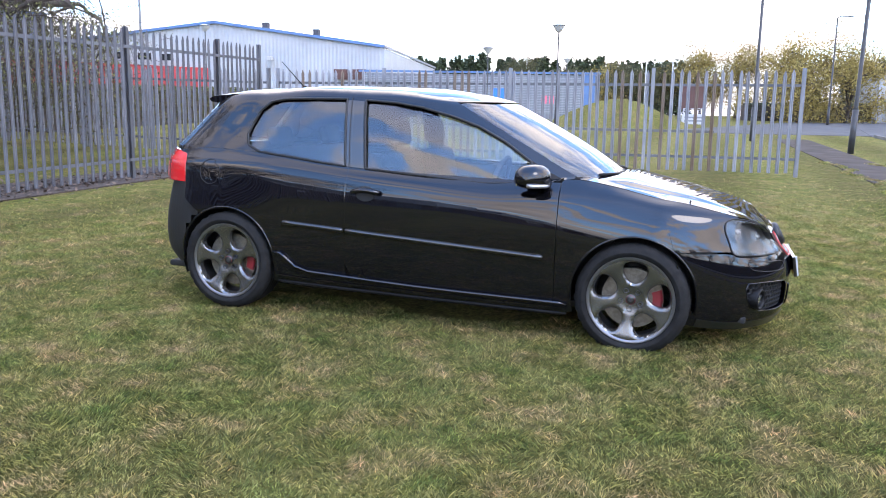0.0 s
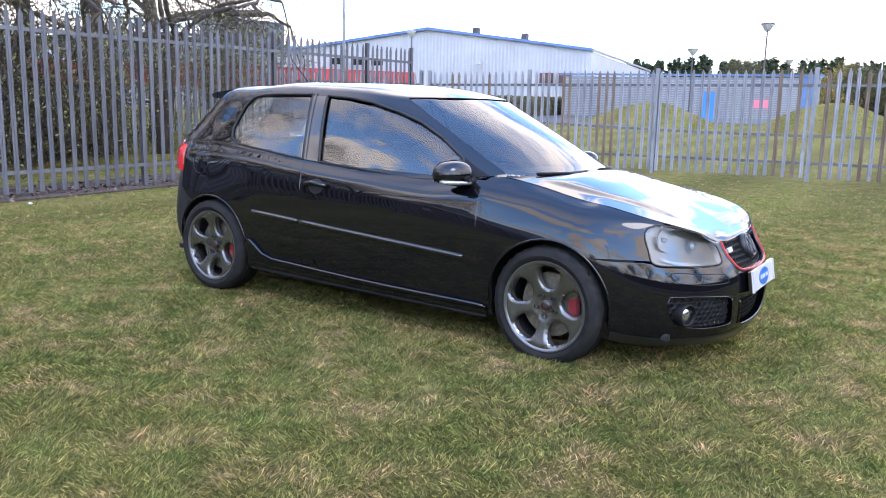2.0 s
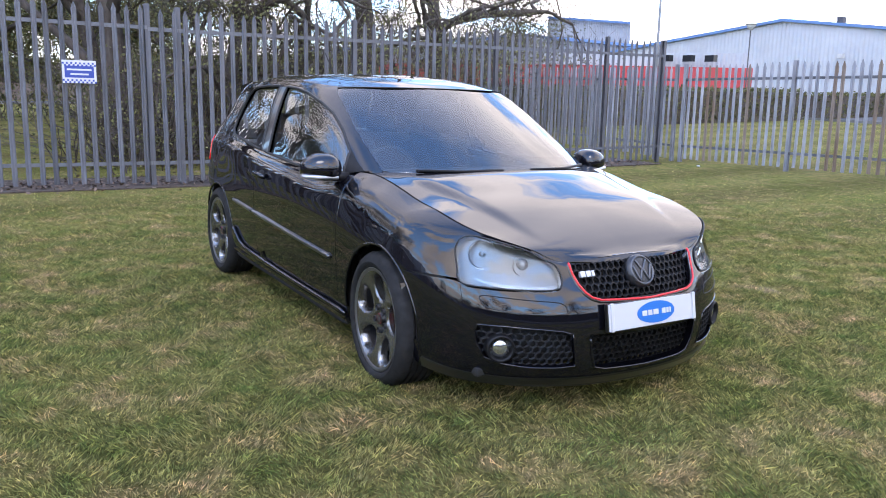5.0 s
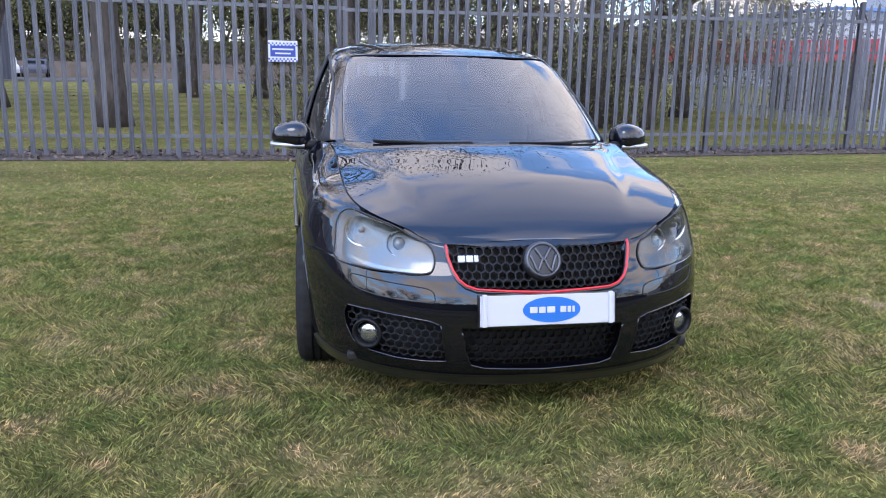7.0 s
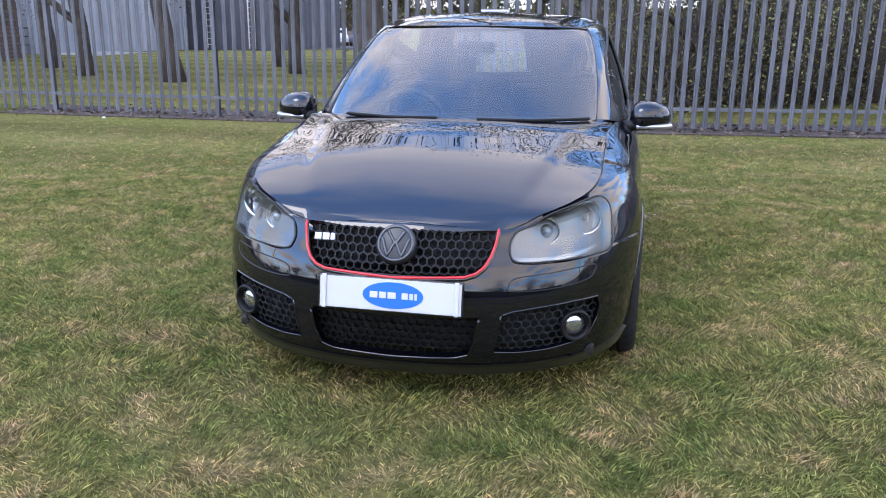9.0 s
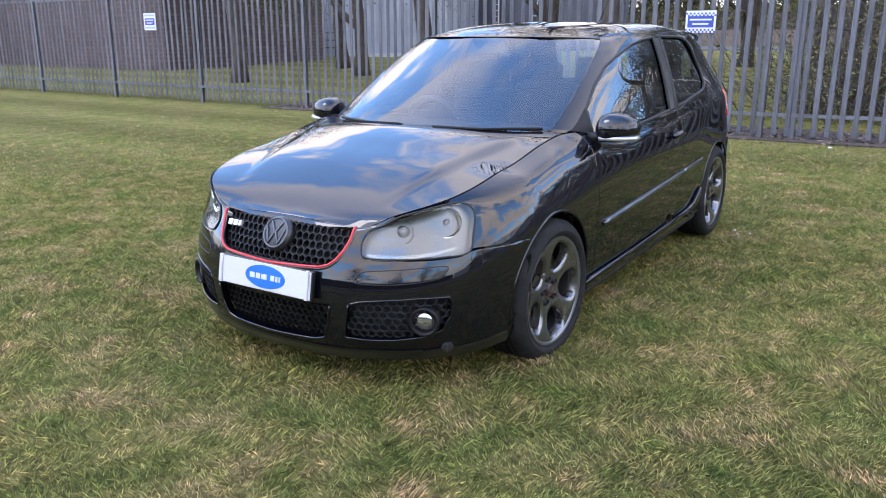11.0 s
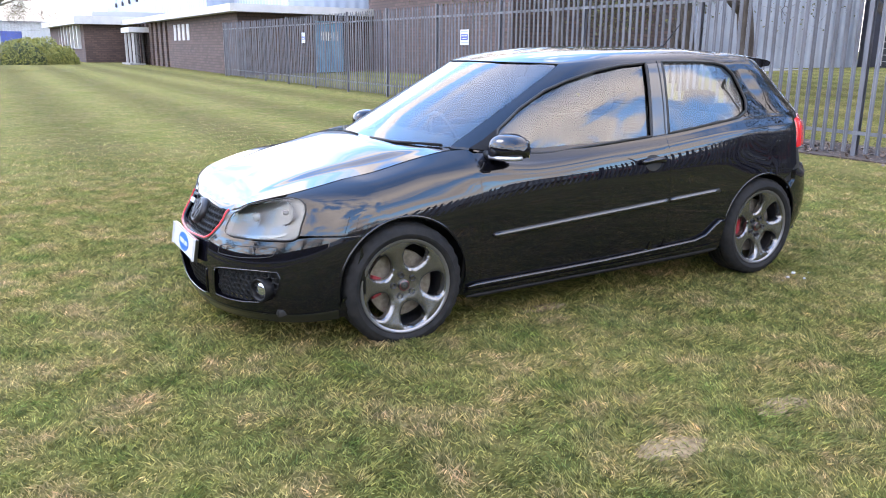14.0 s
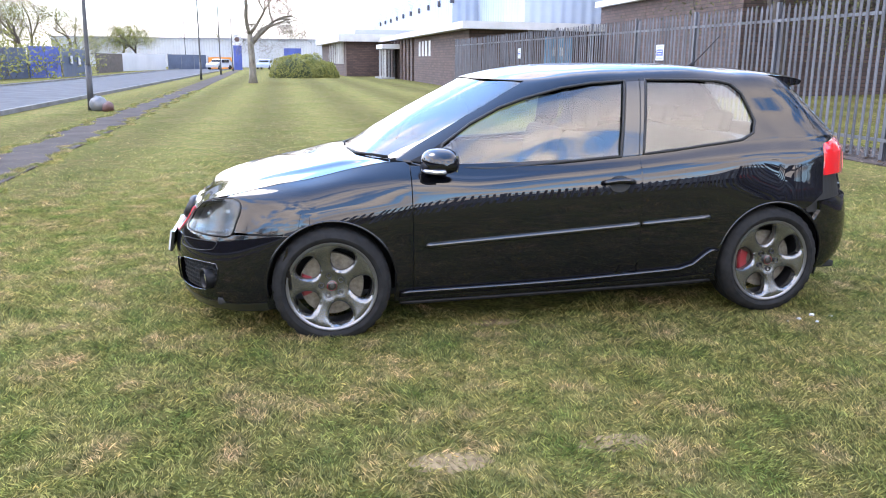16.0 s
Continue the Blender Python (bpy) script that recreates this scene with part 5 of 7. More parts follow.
# under the skin: a dark shell behind shut lines, cowl, wheel housings and floor
def inner_shell():
    us, vs = np.linspace(-3, 3, 150), np.linspace(.1, 7, 16)
    verts, faces = [], []
    for v in vs:
        p, n = SIDE.at(us, np.full(len(us), v)), SIDE.normal(us, np.full(len(us), v))
        verts += (p - n * .03).tolist()
    k = len(us)
    pos = np.array(verts)
    for j in range(len(vs) - 1):
        for i in range(k - 1):
            q = (j * k + i, j * k + i + 1, (j + 1) * k + i + 1, (j + 1) * k + i)
            c = pos[list(q)].mean(0)
            if min(math.hypot(c[0] - HUB_F, c[2] - .318), math.hypot(c[0] - HUB_R, c[2] - .318)) < .37 and abs(c[1]) > .5:
                continue
            if c[0] > 1.72 and (c[2] > .54 or (.225 < c[2] < .46)):
                continue
            faces.append(q)
    put_mesh("inner_shell", verts, faces, seal, car, "dark inner body")


inner_shell()
part("floor_pan", box_bm((-1.85, -.70, .20), (1.9, .70, .24), .01), seal, car)
for hx in (HUB_F, HUB_R):
    for sgn in (1, -1):
        v, f = lathe([(.05, 0), (.36, 0), (.375, .05), (.375, .30)], 36, "Y")
        v = [(x + hx, (y + .50) * sgn if sgn > 0 else -(y + .50), z + .318) for x, y, z in v]
        keep = [q for q in f if min(v[i][2] for i in q) > .17]
        put_mesh("wheel_housing", v, keep, seal, car)
part("cowl", box_bm((.84, -.66, .90), (1.10, .66, .925), .008), plastic, car, "black plastic cowl under the wipers")
part("engine_bay", box_bm((1.15, -.60, .30), (1.70, .60, .74), .02), seal, car)


# ---- trim on the sides ----
def sills(mirror):
    skirt = outline(SIDE, [("x", .932, .188), ("x", .928, .252), ("x", .80, .262), ("x", .30, .262), ("x", -.26, .274), ("x", -.325, .292), ("x", -.338, .332), ("x", -.362, .290), ("x", -.50, .283), ("x", -.70, .290), ("x", -.79, .315), ("x", -.86, .375), ("x", -.89, .398), ("x", -.945, .400), ("x", -.938, .30), ("x", -.925, .188)], step=.025)
    skin("side_skirt", SIDE, skirt, paint, car, lift=.014, thick=.03, grid=.025, mirror=mirror)
    ledge = outline(SIDE, [("x", .93, .222), ("x", .93, .232), ("x", 0, .236), ("x", -.70, .246), ("x", -.92, .258), ("x", -.92, .248), ("x", -.70, .236), ("x", 0, .226)], step=.03)
    skin("skirt_ledge", SIDE, ledge, paint, car, lift=.026, thick=.014, grid=.02, mirror=mirror)
    def moulding(name, pts, radius, out, owner, mat, label):
        e = outline(SIDE, pts + pts[-1:], step=9)[:len(pts)]
        n3 = SIDE.normal(e[:, 0], e[:, 1])
        q = SIDE.at(e[:, 0], e[:, 1]) + n3 * out
        if mirror:
            q = q * (1, -1, 1)
        radii = [radius * .5] + [radius] * (len(pts) - 2) + [radius * .5]
        v, f = tube([Vector(k) for k in q.tolist()], radii, 10)
        put_mesh(name, v, f, mat, owner, label, True)
    for a, b, owner in ((.785, DOOR_R + .006, doors[1 if mirror else 0]), (DOOR_R - .006, -.872, car)):
        pts = [("x", x, .512 + (.786 - x) / 1.65 * .082) for x in [a, a - .015] + np.linspace(a - .06, b + .06, 16).tolist() + [b + .006, b]]
        moulding("rub_strip", pts, .0145, .004, owner, trim_black, "slim gloss black rubbing strip")
    pts = [("x", x, z) for x, z in [(.93, .250), (.88, .256), (.6, .258), (.3, .260), (0, .265), (-.26, .274), (-.5, .284), (-.70, .292), (-.79, .317), (-.86, .375), (-.89, .396), (-.94, .398)]]
    moulding("skirt_edge", pts, .013, .012, car, paint, "")
    pts = [("x", x, z) for x, z in [(.93, .196), (.88, .196), (.5, .196), (0, .198), (-.5, .204), (-.86, .212), (-.92, .214)]]
    moulding("skirt_foot", pts, .012, .012, car, plastic, "")
    # wheel arch lips
    for hx, r, a0, a1 in ((HUB_F, .347, -10, 190), (HUB_R, .344, -10, 190)):
        ring = outline(SIDE, arc(hx, .318, r, a0, a1, 40), step=9)[:-1]
        p = SIDE.at(ring[:, 0], ring[:, 1]) - np.array([0, .004, 0])
        if mirror:
            p = p * (1, -1, 1)
        v, f = tube([Vector(q) for q in p.tolist()], .0075, 8)
        put_mesh("arch_lip", v, f, paint, car, "", True)


both(sills)


def oval(cx, cz, rx, rz, n=22):
    return [("x", cx + rx * math.cos(2 * math.pi * k / n), cz + rz * math.sin(2 * math.pi * k / n)) for k in range(n)]


def handles(mirror):
    door = doors[1 if mirror else 0]
    # the recess isn't shaped: a flat dark oval paints its shade
    cup = outline(SIDE, oval(-.312, .806, .062, .046))
    skin("cup_shade", SIDE, cup, seal, door, lift=.002, thick=.004, grid=.02, mirror=mirror, label="dark recess behind the handle")
    line = outline(SIDE, [("x", x, .812 + .010 * math.sin((x + .215) / -.18 * math.pi)) for x in np.linspace(-.215, -.395, 12)], step=9)[:12]
    p = SIDE.at(line[:, 0], line[:, 1]) + SIDE.normal(line[:, 0], line[:, 1]) * np.array([.012, .022, .03, .034, .036, .037, .037, .036, .034, .03, .022, .012])[:, None]
    if mirror:
        p = p * (1, -1, 1)
    v, f = tube([Vector(q) for q in p.tolist()], [.013] + [.0165] * 10 + [.013], 10)
    put_mesh("handle", v, f, paint, door, "body-coloured pull handle", True)


both(handles)
flap = outline(SIDE, oval(-1.415, .882, .075, .078, 30), step=9)
p = (SIDE.at(flap[:, 0], flap[:, 1]) + SIDE.normal(flap[:, 0], flap[:, 1]) * .0005) * (1, -1, 1)
v, f = tube([Vector(q) for q in p.tolist()], .0022, 5, closed=True)
put_mesh("fuel_flap_seam", v, f, seal, car)


# door mirrors
def door_mirror(mirror):
    s = -1 if mirror else 1
    door = doors[1 if mirror else 0]
    rings, seg = 14, 26
    verts, faces = [], []
    for i in range(rings + 1):
        a = -math.pi / 2 + math.pi * i / rings
        for k in range(seg):
            w = 2 * math.pi * k / seg
            def sp(v, e):
                return math.copysign(abs(v) ** e, v)
            x = sp(math.cos(a), .75) * sp(math.cos(w), .8)
            z = sp(math.cos(a), .75) * sp(math.sin(w), .75)
            y = sp(math.sin(a), .9)
            bulge = .10 if x > 0 else .095
            verts.append((.705 + x * bulge * (1 - .12 * y) - .012 * y, s * (.898 + y * .098), .952 + z * ((.082 if z > 0 else .056) - .010 * y)))
    for i in range(rings):
        for k in range(seg):
            faces.append((i * seg + k, i * seg + (k + 1) % seg, (i + 1) * seg + (k + 1) % seg, (i + 1) * seg + k))
    housing = put_mesh("mirror_housing", verts, faces, paint, door, "gloss black mirror housing", True)
    strip = []
    for i in range(12):
        a = i / 11
        strip.append((.790 - .09 * max(0, a - .45) / .55 * a, s * (.835 + .158 * min(1, a * 1.25)), .918 + .004 * a))
    v, f = tube(strip, .011, 8)
    put_mesh("indicator", v, f, satin, housing, "silver mirror strip with indicator", True)
    base = [(.775, s * .775, .915), (.765, s * .82, .92), (.745, s * .87, .922)]
    v, f = tube(base, [.030, .026, .022], 10)
    put_mesh("mirror_foot", v, f, plastic, door, "black mirror foot", True)
    part("mirror_glass", box_bm((.632, min(s * .83, s * .965), .915), (.637, max(s * .83, s * .965), 1.005), .002), chrome, housing)


both(door_mirror)

# ---- headlights ----
def headlight(mirror):
    lamp = skin("headlight", SIDE, lamp_uv, lamp_glass, car, lift=.004, thick=.003, grid=.03, label="clear headlight with a grey reflector", mirror=mirror)
    bowl = grown(lamp_uv, -.006)
    skin("lamp_bowl", SIDE, bowl, lamp_grey, lamp, lift=-.034, thick=-.032, grid=.025, label="grey lamp housing", mirror=mirror)
    s = -1 if mirror else 1
    p = SIDE.at(lamp_uv[:, 0], lamp_uv[:, 1]) + SIDE.normal(lamp_uv[:, 0], lamp_uv[:, 1]) * .003
    p = p * (1, s, 1)
    v, f = tube([Vector(q) for q in p.tolist()], .0035, 6, closed=True)
    put_mesh("lamp_seal", v, f, seal, lamp, "black seal round the lamp", True)
    for y, z, r, deep in ((.505, .665, .046, .05), (.635, .700, .058, .055)):
        u, w = SIDE.find("y", np.array([y]), np.array([z]))
        c = SIDE.at(u, w)[0]
        d = Vector((.93, .20 if y < .6 else .42, .10)).normalized()
        d.y *= s
        at = Matrix.Translation((c[0] - .062, c[1] * s, c[2])) @ d.to_track_quat("X", "Z").to_matrix().to_4x4()
        v, f = lathe([(.008, -.02), (r * .55, -.015), (r * .9, .008), (r, .025), (r * 1.06, .025)], 26, "X")
        put_mesh("reflector", [at @ Vector(q) for q in v], f, chrome, lamp, "bright round reflector", True)
        if y < .6:
            v, f = lathe([(.001, .036), (r * .3, .033), (r * .52, .022), (r * .6, .008), (r * .6, -.01)], 22, "X")
            put_mesh("projector", [at @ Vector(q) for q in v], f, lamp_white, lamp, "projector lens", True)
        else:
            v, f = lathe([(.001, .03), (.011, .025), (.013, -.01)], 14, "X")
            put_mesh("bulb_cap", [at @ Vector(q) for q in v], f, satin, lamp, "", True)
    band_low = outline(SIDE, [("y", .425, .578), ("y", .55, .575), ("y", .66, .592), ("y", .70, .608), ("y", .70, .618), ("y", .66, .604), ("y", .55, .592), ("y", .42, .596)])
    skin("lamp_band", SIDE, band_low, lamp_white, lamp, lift=-.012, thick=.02, grid=.02, label="pale indicator band", mirror=mirror)


both(headlight)


# ---- front: honeycomb grilles, badge, plate, fog lamps ----
def honeycomb(name, poly_yz, x_of, pitch, parent, depth=.014, label="", wall=.16, mesh_mat=None):
    """Six-sided cells standing in an opening."""
    poly = np.array(poly_yz)
    lo, hi = poly.min(0), poly.max(0)
    verts, faces = [], []
    r = pitch / math.sqrt(3)
    row, z = 0, lo[1] - pitch
    while z < hi[1] + pitch:
        y = lo[0] - pitch + (pitch / 2 if row % 2 else 0)
        while y < hi[0] + pitch:
            if inside(poly, np.array([[y, z]]))[0]:
                n = len(verts)
                for ring, back in ((1.0, 0.0), (1 - wall, 0.0), (1 - wall * 1.5, depth)):
                    for k in range(6):
                        a = math.pi / 6 + k * math.pi / 3
                        py, pz = y + r * ring * math.cos(a), z + r * ring * math.sin(a)
                        verts.append((x_of(py, pz) - back, py, pz))
                for k in range(6):
                    l = (k + 1) % 6
                    faces.append((n + k, n + l, n + 6 + l, n + 6 + k))
                    faces.append((n + 6 + k, n + 6 + l, n + 12 + l, n + 12 + k))
            y += pitch
        z += r * 1.5
        row += 1
    return put_mesh(name, verts, faces, mesh_mat or plastic, parent, label)


def nose_x(back):
    grid_u, grid_v = [g.ravel() for g in np.meshgrid(np.linspace(0, .75, 90), np.linspace(0, 7, 70))]
    p = SIDE.at(grid_u, grid_v)

    def at(y, z):
        d = (p[:, 1] - abs(y)) ** 2 + (p[:, 2] - z) ** 2
        k = np.argpartition(d, 4)[:4]
        w = 1 / (d[k] + 1e-7)
        return float((p[k, 0] * w).sum() / w.sum()) - back
    return at


grille = part("grille", box_bm((1.985, -.345, .522), (2.0, .345, .69), .004), seal, car, "black honeycomb grille with a red outline")
yz = [(p[1], p[2]) for p in grille_pts]
honeycomb("honeycomb", yz, nose_x(.028), .031, grille, .016, "black honeycomb mesh")
line3 = []
for a, b in zip(grille_pts[:12], grille_pts[1:13]):
    for t in np.linspace(0, 1, 8, endpoint=False):
        line3.append(("y", a[1] + (b[1] - a[1]) * t, a[2] + (b[2] - a[2]) * t))
e = outline(SIDE, line3, step=9)
p = SIDE.at(e[:, 0], e[:, 1]) + SIDE.normal(e[:, 0], e[:, 1]) * .004
v, f = tube([Vector(q) for q in p.tolist()], .0048, 8)
put_mesh("red_strip", v, f, red_line, grille, "thin red outline", True)
v, f = tube([Vector(q) for q in (p + np.array([.0, 0, .0])).tolist()], .009, 8)
v = [q + Vector((-.006, 0, -.0085)) for q in v]
put_mesh("grille_frame", v, f, trim_black, grille, "gloss black grille frame", True)

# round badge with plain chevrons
NOSE_TILT = Matrix.Translation((2.088, 0, .632)) @ Matrix.Rotation(radians(-27), 4, "Y") @ Matrix.Translation((-2.100, 0, -.632))
v, f = lathe([(.001, .018), (.060, .017), (.066, .014), (.073, .004), (.073, -.03), (.05, -.035)], 44, "X")
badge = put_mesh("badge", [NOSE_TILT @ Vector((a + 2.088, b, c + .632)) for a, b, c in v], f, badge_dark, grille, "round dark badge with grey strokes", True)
v, f = lathe([(.056, .018), (.0585, .0215), (.063, .0215), (.0655, .018)], 44, "X")
put_mesh("badge_ring", [NOSE_TILT @ Vector((a + 2.088, b, c + .632)) for a, b, c in v], f, badge_line, badge, "grey ring", True)
for path in ([(-.030, .044), (0, -.004), (.030, .044)], [(-.050, .020), (-.026, -.046), (0, .008), (.026, -.046), (.050, .020)]):
    pts = []
    for (a, b), (c, d) in zip(path, path[1:]):
        pts += [(a + (c - a) * t, b + (d - b) * t) for t in np.linspace(0, 1, 6, endpoint=False)]
    pts.append(path[-1])
    v, f = tube([NOSE_TILT @ Vector((2.1065, a, .632 + b)) for a, b in pts], .0058, 6)
    put_mesh("badge_stroke", v, f, badge_line, badge, "", True)
# three small chrome blocks on the grille
for k, (w, y) in enumerate(((.026, -.298), (.026, -.268), (.016, -.243))):
    bm = box_bm((-.008, -w / 2, -.013), (.008, w / 2, .013), .003)
    bm.transform(Matrix.Translation((2.050, y, .632)) @ Matrix.Rotation(radians(-27), 4, "Y"))
    part("emblem_block", bm, emblem_silver, grille, "small silver block")

# number plate with a plain blue oval
PLATE_TILT = Matrix.Translation((2.172, 0, .470)) @ Matrix.Rotation(radians(-10), 4, "Y") @ Matrix.Translation((-2.172, 0, -.4755))


def plate_bit(lo, hi, bevel):
    bm = box_bm(lo, hi, bevel)
    bm.transform(PLATE_TILT)
    return bm


plate = part("number_plate", plate_bit((2.158, -.258, .4165), (2.176, .258, .5345), .004), trim_black, front_bumper, "white show plate with a blue oval")
part("plate_face", plate_bit((2.174, -.252, .4210), (2.1785, .252, .5300), .001), plate_white, plate, "plain white face")
n_o = 48
v = [(2.1805, .012, .4755)] + [(2.1805, .012 + .108 * math.cos(2 * math.pi * k / n_o), .4755 + .046 * math.sin(2 * math.pi * k / n_o)) for k in range(n_o)]
v += [(x - .003, y, z) for x, y, z in v]
f = [(0, 1 + k, 1 + (k + 1) % n_o) for k in range(n_o)] + [(1 + k, n_o + 2 + k, n_o + 2 + (k + 1) % n_o, 1 + (k + 1) % n_o) for k in range(n_o)]
put_mesh("plate_oval", [PLATE_TILT @ Vector(q) for q in v], f, plate_blue, plate, "blue oval")
for y0, y1 in ((-.070, -.042), (-.036, -.012), (-.006, .024), (.044, .066), (.071, .084), (.089, .098)):
    part("plate_bar", plate_bit((2.1800, y0, .4645), (2.1825, y1, .4865), .001), plate_white, plate, "pale bar")
for y in (-.236, .236):
    part("plate_clip", plate_bit((2.174, y - .008, .4180), (2.186, y + .008, .5360), .004), plate_white, plate, "clear plate edge clip")

lower = part("lower_grille", box_bm((2.04, -.30, .235), (2.055, .30, .39), .004), seal, front_bumper, "black honeycomb lower grille")
honeycomb("honeycomb", [(p[1], p[2]) for p in lower_pts], nose_x(.035), .031, lower, .016, "black honeycomb mesh")


def lip(path_pts, name, radius, back, mat, owner, label):
    line = []
    for a, b in zip(path_pts, path_pts[1:]):
        line += [("y", a[0] + (b[0] - a[0]) * t, a[1] + (b[1] - a[1]) * t) for t in np.linspace(0, 1, 8, endpoint=False)]
    e = outline(SIDE, line, step=9)
    q = SIDE.at(e[:, 0], e[:, 1]) + SIDE.normal(e[:, 0], e[:, 1]) * back
    v, f = tube([Vector(k) for k in q.tolist()], radius, 8)
    return put_mesh(name, v, f, mat, owner, label, True)


lip([(.306, .39), (.293, .31), (.270, .253), (.22, .239), (0, .231), (-.22, .239), (-.270, .253), (-.293, .31), (-.306, .39)], "lower_frame", .005, .001, paint, front_bumper, "gloss black lower frame")
band_u = np.concatenate([np.linspace(-.80, .80, 60)])
lip_uv = np.concatenate([np.stack([band_u, np.full(60, .05)], 1), np.stack([band_u[::-1], .48 + .10 * np.abs(band_u[::-1]) ** 2], 1)])
skin("lip_spoiler", SIDE, lip_uv, trim_black, front_bumper, grid=.02, lift=.010, thick=.018, label="gloss black lip spoiler under the bumper")
lip([(.62, .180), (.45, .176), (.3, .172), (0, .170), (-.3, .172), (-.45, .176), (-.62, .180)], "front_splitter", .008, .004, trim_black, front_bumper, "black front lip")


def fog(mirror):
    s = -1 if mirror else 1
    back = grown(fog_uv, .012)
    surround = skin("fog_surround", SIDE, back, fog_grey, front_bumper, lift=-.055, thick=.004, grid=.025, label="dark honeycomb fog lamp surround", mirror=mirror)
    pts = [(p[1] * s, p[2]) for p in fog_pts]
    honeycomb("honeycomb", pts, nose_x(.022), .030, surround, .010, "", .14, fog_grey)
    u, w = SIDE.find("y", np.array([.622]), np.array([.340]))
    c = SIDE.at(u, w)[0]
    d = Vector((.90, .40 * s, 0)).normalized()
    at = Matrix.Translation((c[0] - .035, c[1] * s, c[2] - .004)) @ d.to_track_quat("X", "Z").to_matrix().to_4x4()
    v, f = lathe([(.043, -.01), (.044, .022), (.047, .032), (.054, .036), (.059, .028), (.061, -.02)], 30, "X")
    lamp = put_mesh("fog_lamp", [at @ Vector(q) for q in v], f, plastic, front_bumper, "round fog lamp", True)
    v, f = lathe([(.001, .026), (.02, .024), (.036, .017), (.044, .006)], 26, "X")
    put_mesh("fog_lens", [at @ Vector(q) for q in v], f, fog_clear, lamp, "clear fog lamp lens", True)
    cover = outline(SIDE, [("y", .425, .530), ("y", .40, .500), ("y", .42, .486), ("y", .55, .486), ("y", .66, .500), ("y", .685, .520), ("y", .68, .548), ("y", .55, .540)], rounded=True)
    q = (SIDE.at(cover[:, 0], cover[:, 1]) + SIDE.normal(cover[:, 0], cover[:, 1]) * .0006) * (1, s, 1)
    v, f = tube([Vector(k) for k in q.tolist()], .0022, 5, closed=True)
    put_mesh("washer_cover_seam", v, f, seal, front_bumper)
    edge = [(p[1] * s, p[2]) for p in fog_pts + fog_pts[:1]]
    lip(edge, "fog_frame", .0035, .0, paint, front_bumper, "")


both(fog)


# ---- spoiler, aerial, wipers ----
def spoiler():
    verts, faces = [], []
    ys = np.linspace(-.60, .60, 33)
    for y in ys:
        e = (abs(y) / .60) ** 3.0
        prof = [(-1.38 + .03 * e, 1.4135 - .030 * e), (-1.47 + .03 * e, 1.406 - .032 * e), (-1.56 + .04 * e, 1.394 - .030 * e), (-1.612 + .05 * e, 1.378 - .026 * e), (-1.618 + .05 * e, 1.366 - .022 * e), (-1.606 + .05 * e, 1.346 - .02 * e), (-1.53 + .04 * e, 1.338 - .02 * e), (-1.45 + .04 * e, 1.352 - .02 * e)]
        verts += [(x, y, z) for x, z in prof]
    n = 8
    for i in range(len(ys) - 1):
        for k in range(n):
            faces.append((i * n + k, i * n + (k + 1) % n, (i + 1) * n + (k + 1) % n, (i + 1) * n + k))
    faces += [tuple(range(n)), tuple((len(ys) - 1) * n + k for k in range(n))[::-1]]
    ob = put_mesh("roof_spoiler", verts, faces, paint, car, "roof spoiler", True)
    ob.data.set_sharp_from_angle(angle=radians(40))


spoiler()
v, f = tube([(-1.16, 0, 1.425), (-1.18, 0, 1.45)], [.022, .014], 12)
mount = put_mesh("aerial", v, f, plastic, car, "short black roof aerial", True)
v, f = tube([(-1.18, 0, 1.448), (-1.36, 0, 1.625)], [.0045, .0025], 8)
put_mesh("aerial_rod", v, f, plastic, mount)
for y0, y1, x_mid in ((.12, .62, .0), (-.52, -.06, .0)):
    ends = []
    us = GLAZED.find("y", np.array([abs(y0), abs((y0 + y1) / 2), abs(y1)]), np.array([.962, .960, .962]))
    q = GLAZED.at(*us) + GLAZED.normal(*us) * .006
    ys = [y0, (y0 + y1) / 2, y1]
    v, f = tube([(q[i, 0], ys[i], q[i, 2]) for i in range(3)], .007, 6)
    wiper = put_mesh("wiper", v, f, plastic, car, "black windscreen wiper", True)


# ---- cabin ----
def rounded(lo, hi, r, rot=None, pivot=None):
    bm = bmesh.new()
    size = [b - a for a, b in zip(lo, hi)]
    mid = Vector([(a + b) / 2 for a, b in zip(lo, hi)])
    bmesh.ops.create_cube(bm, size=1.0, matrix=Matrix.Translation(mid) @ Matrix.Diagonal((*size, 1)))
    bmesh.ops.bevel(bm, geom=bm.edges[:], offset=r, segments=3, affect="EDGES", profile=0.5)
    if rot:
        bmesh.ops.rotate(bm, verts=bm.verts, cent=pivot or mid, matrix=Matrix.Rotation(radians(rot), 3, "Y"))
    return bm


def seat(x, y, width=.50, name="front_seat"):
    s = part(name, rounded((x - .26, y - width / 2, .40), (x + .26, y + width / 2, .56), .05), cloth, car, "dark cloth seat", True)
    part("backrest", rounded((x - .30, y - width / 2, .50), (x - .17, y + width / 2, 1.06), .05, -14, Vector((x - .22, y, .5))), cloth, s, "", True)
    part("headrest", rounded((x - .425, y - .13, 1.08), (x - .335, y + .13, 1.25), .035, -10), cloth, s, "", True)


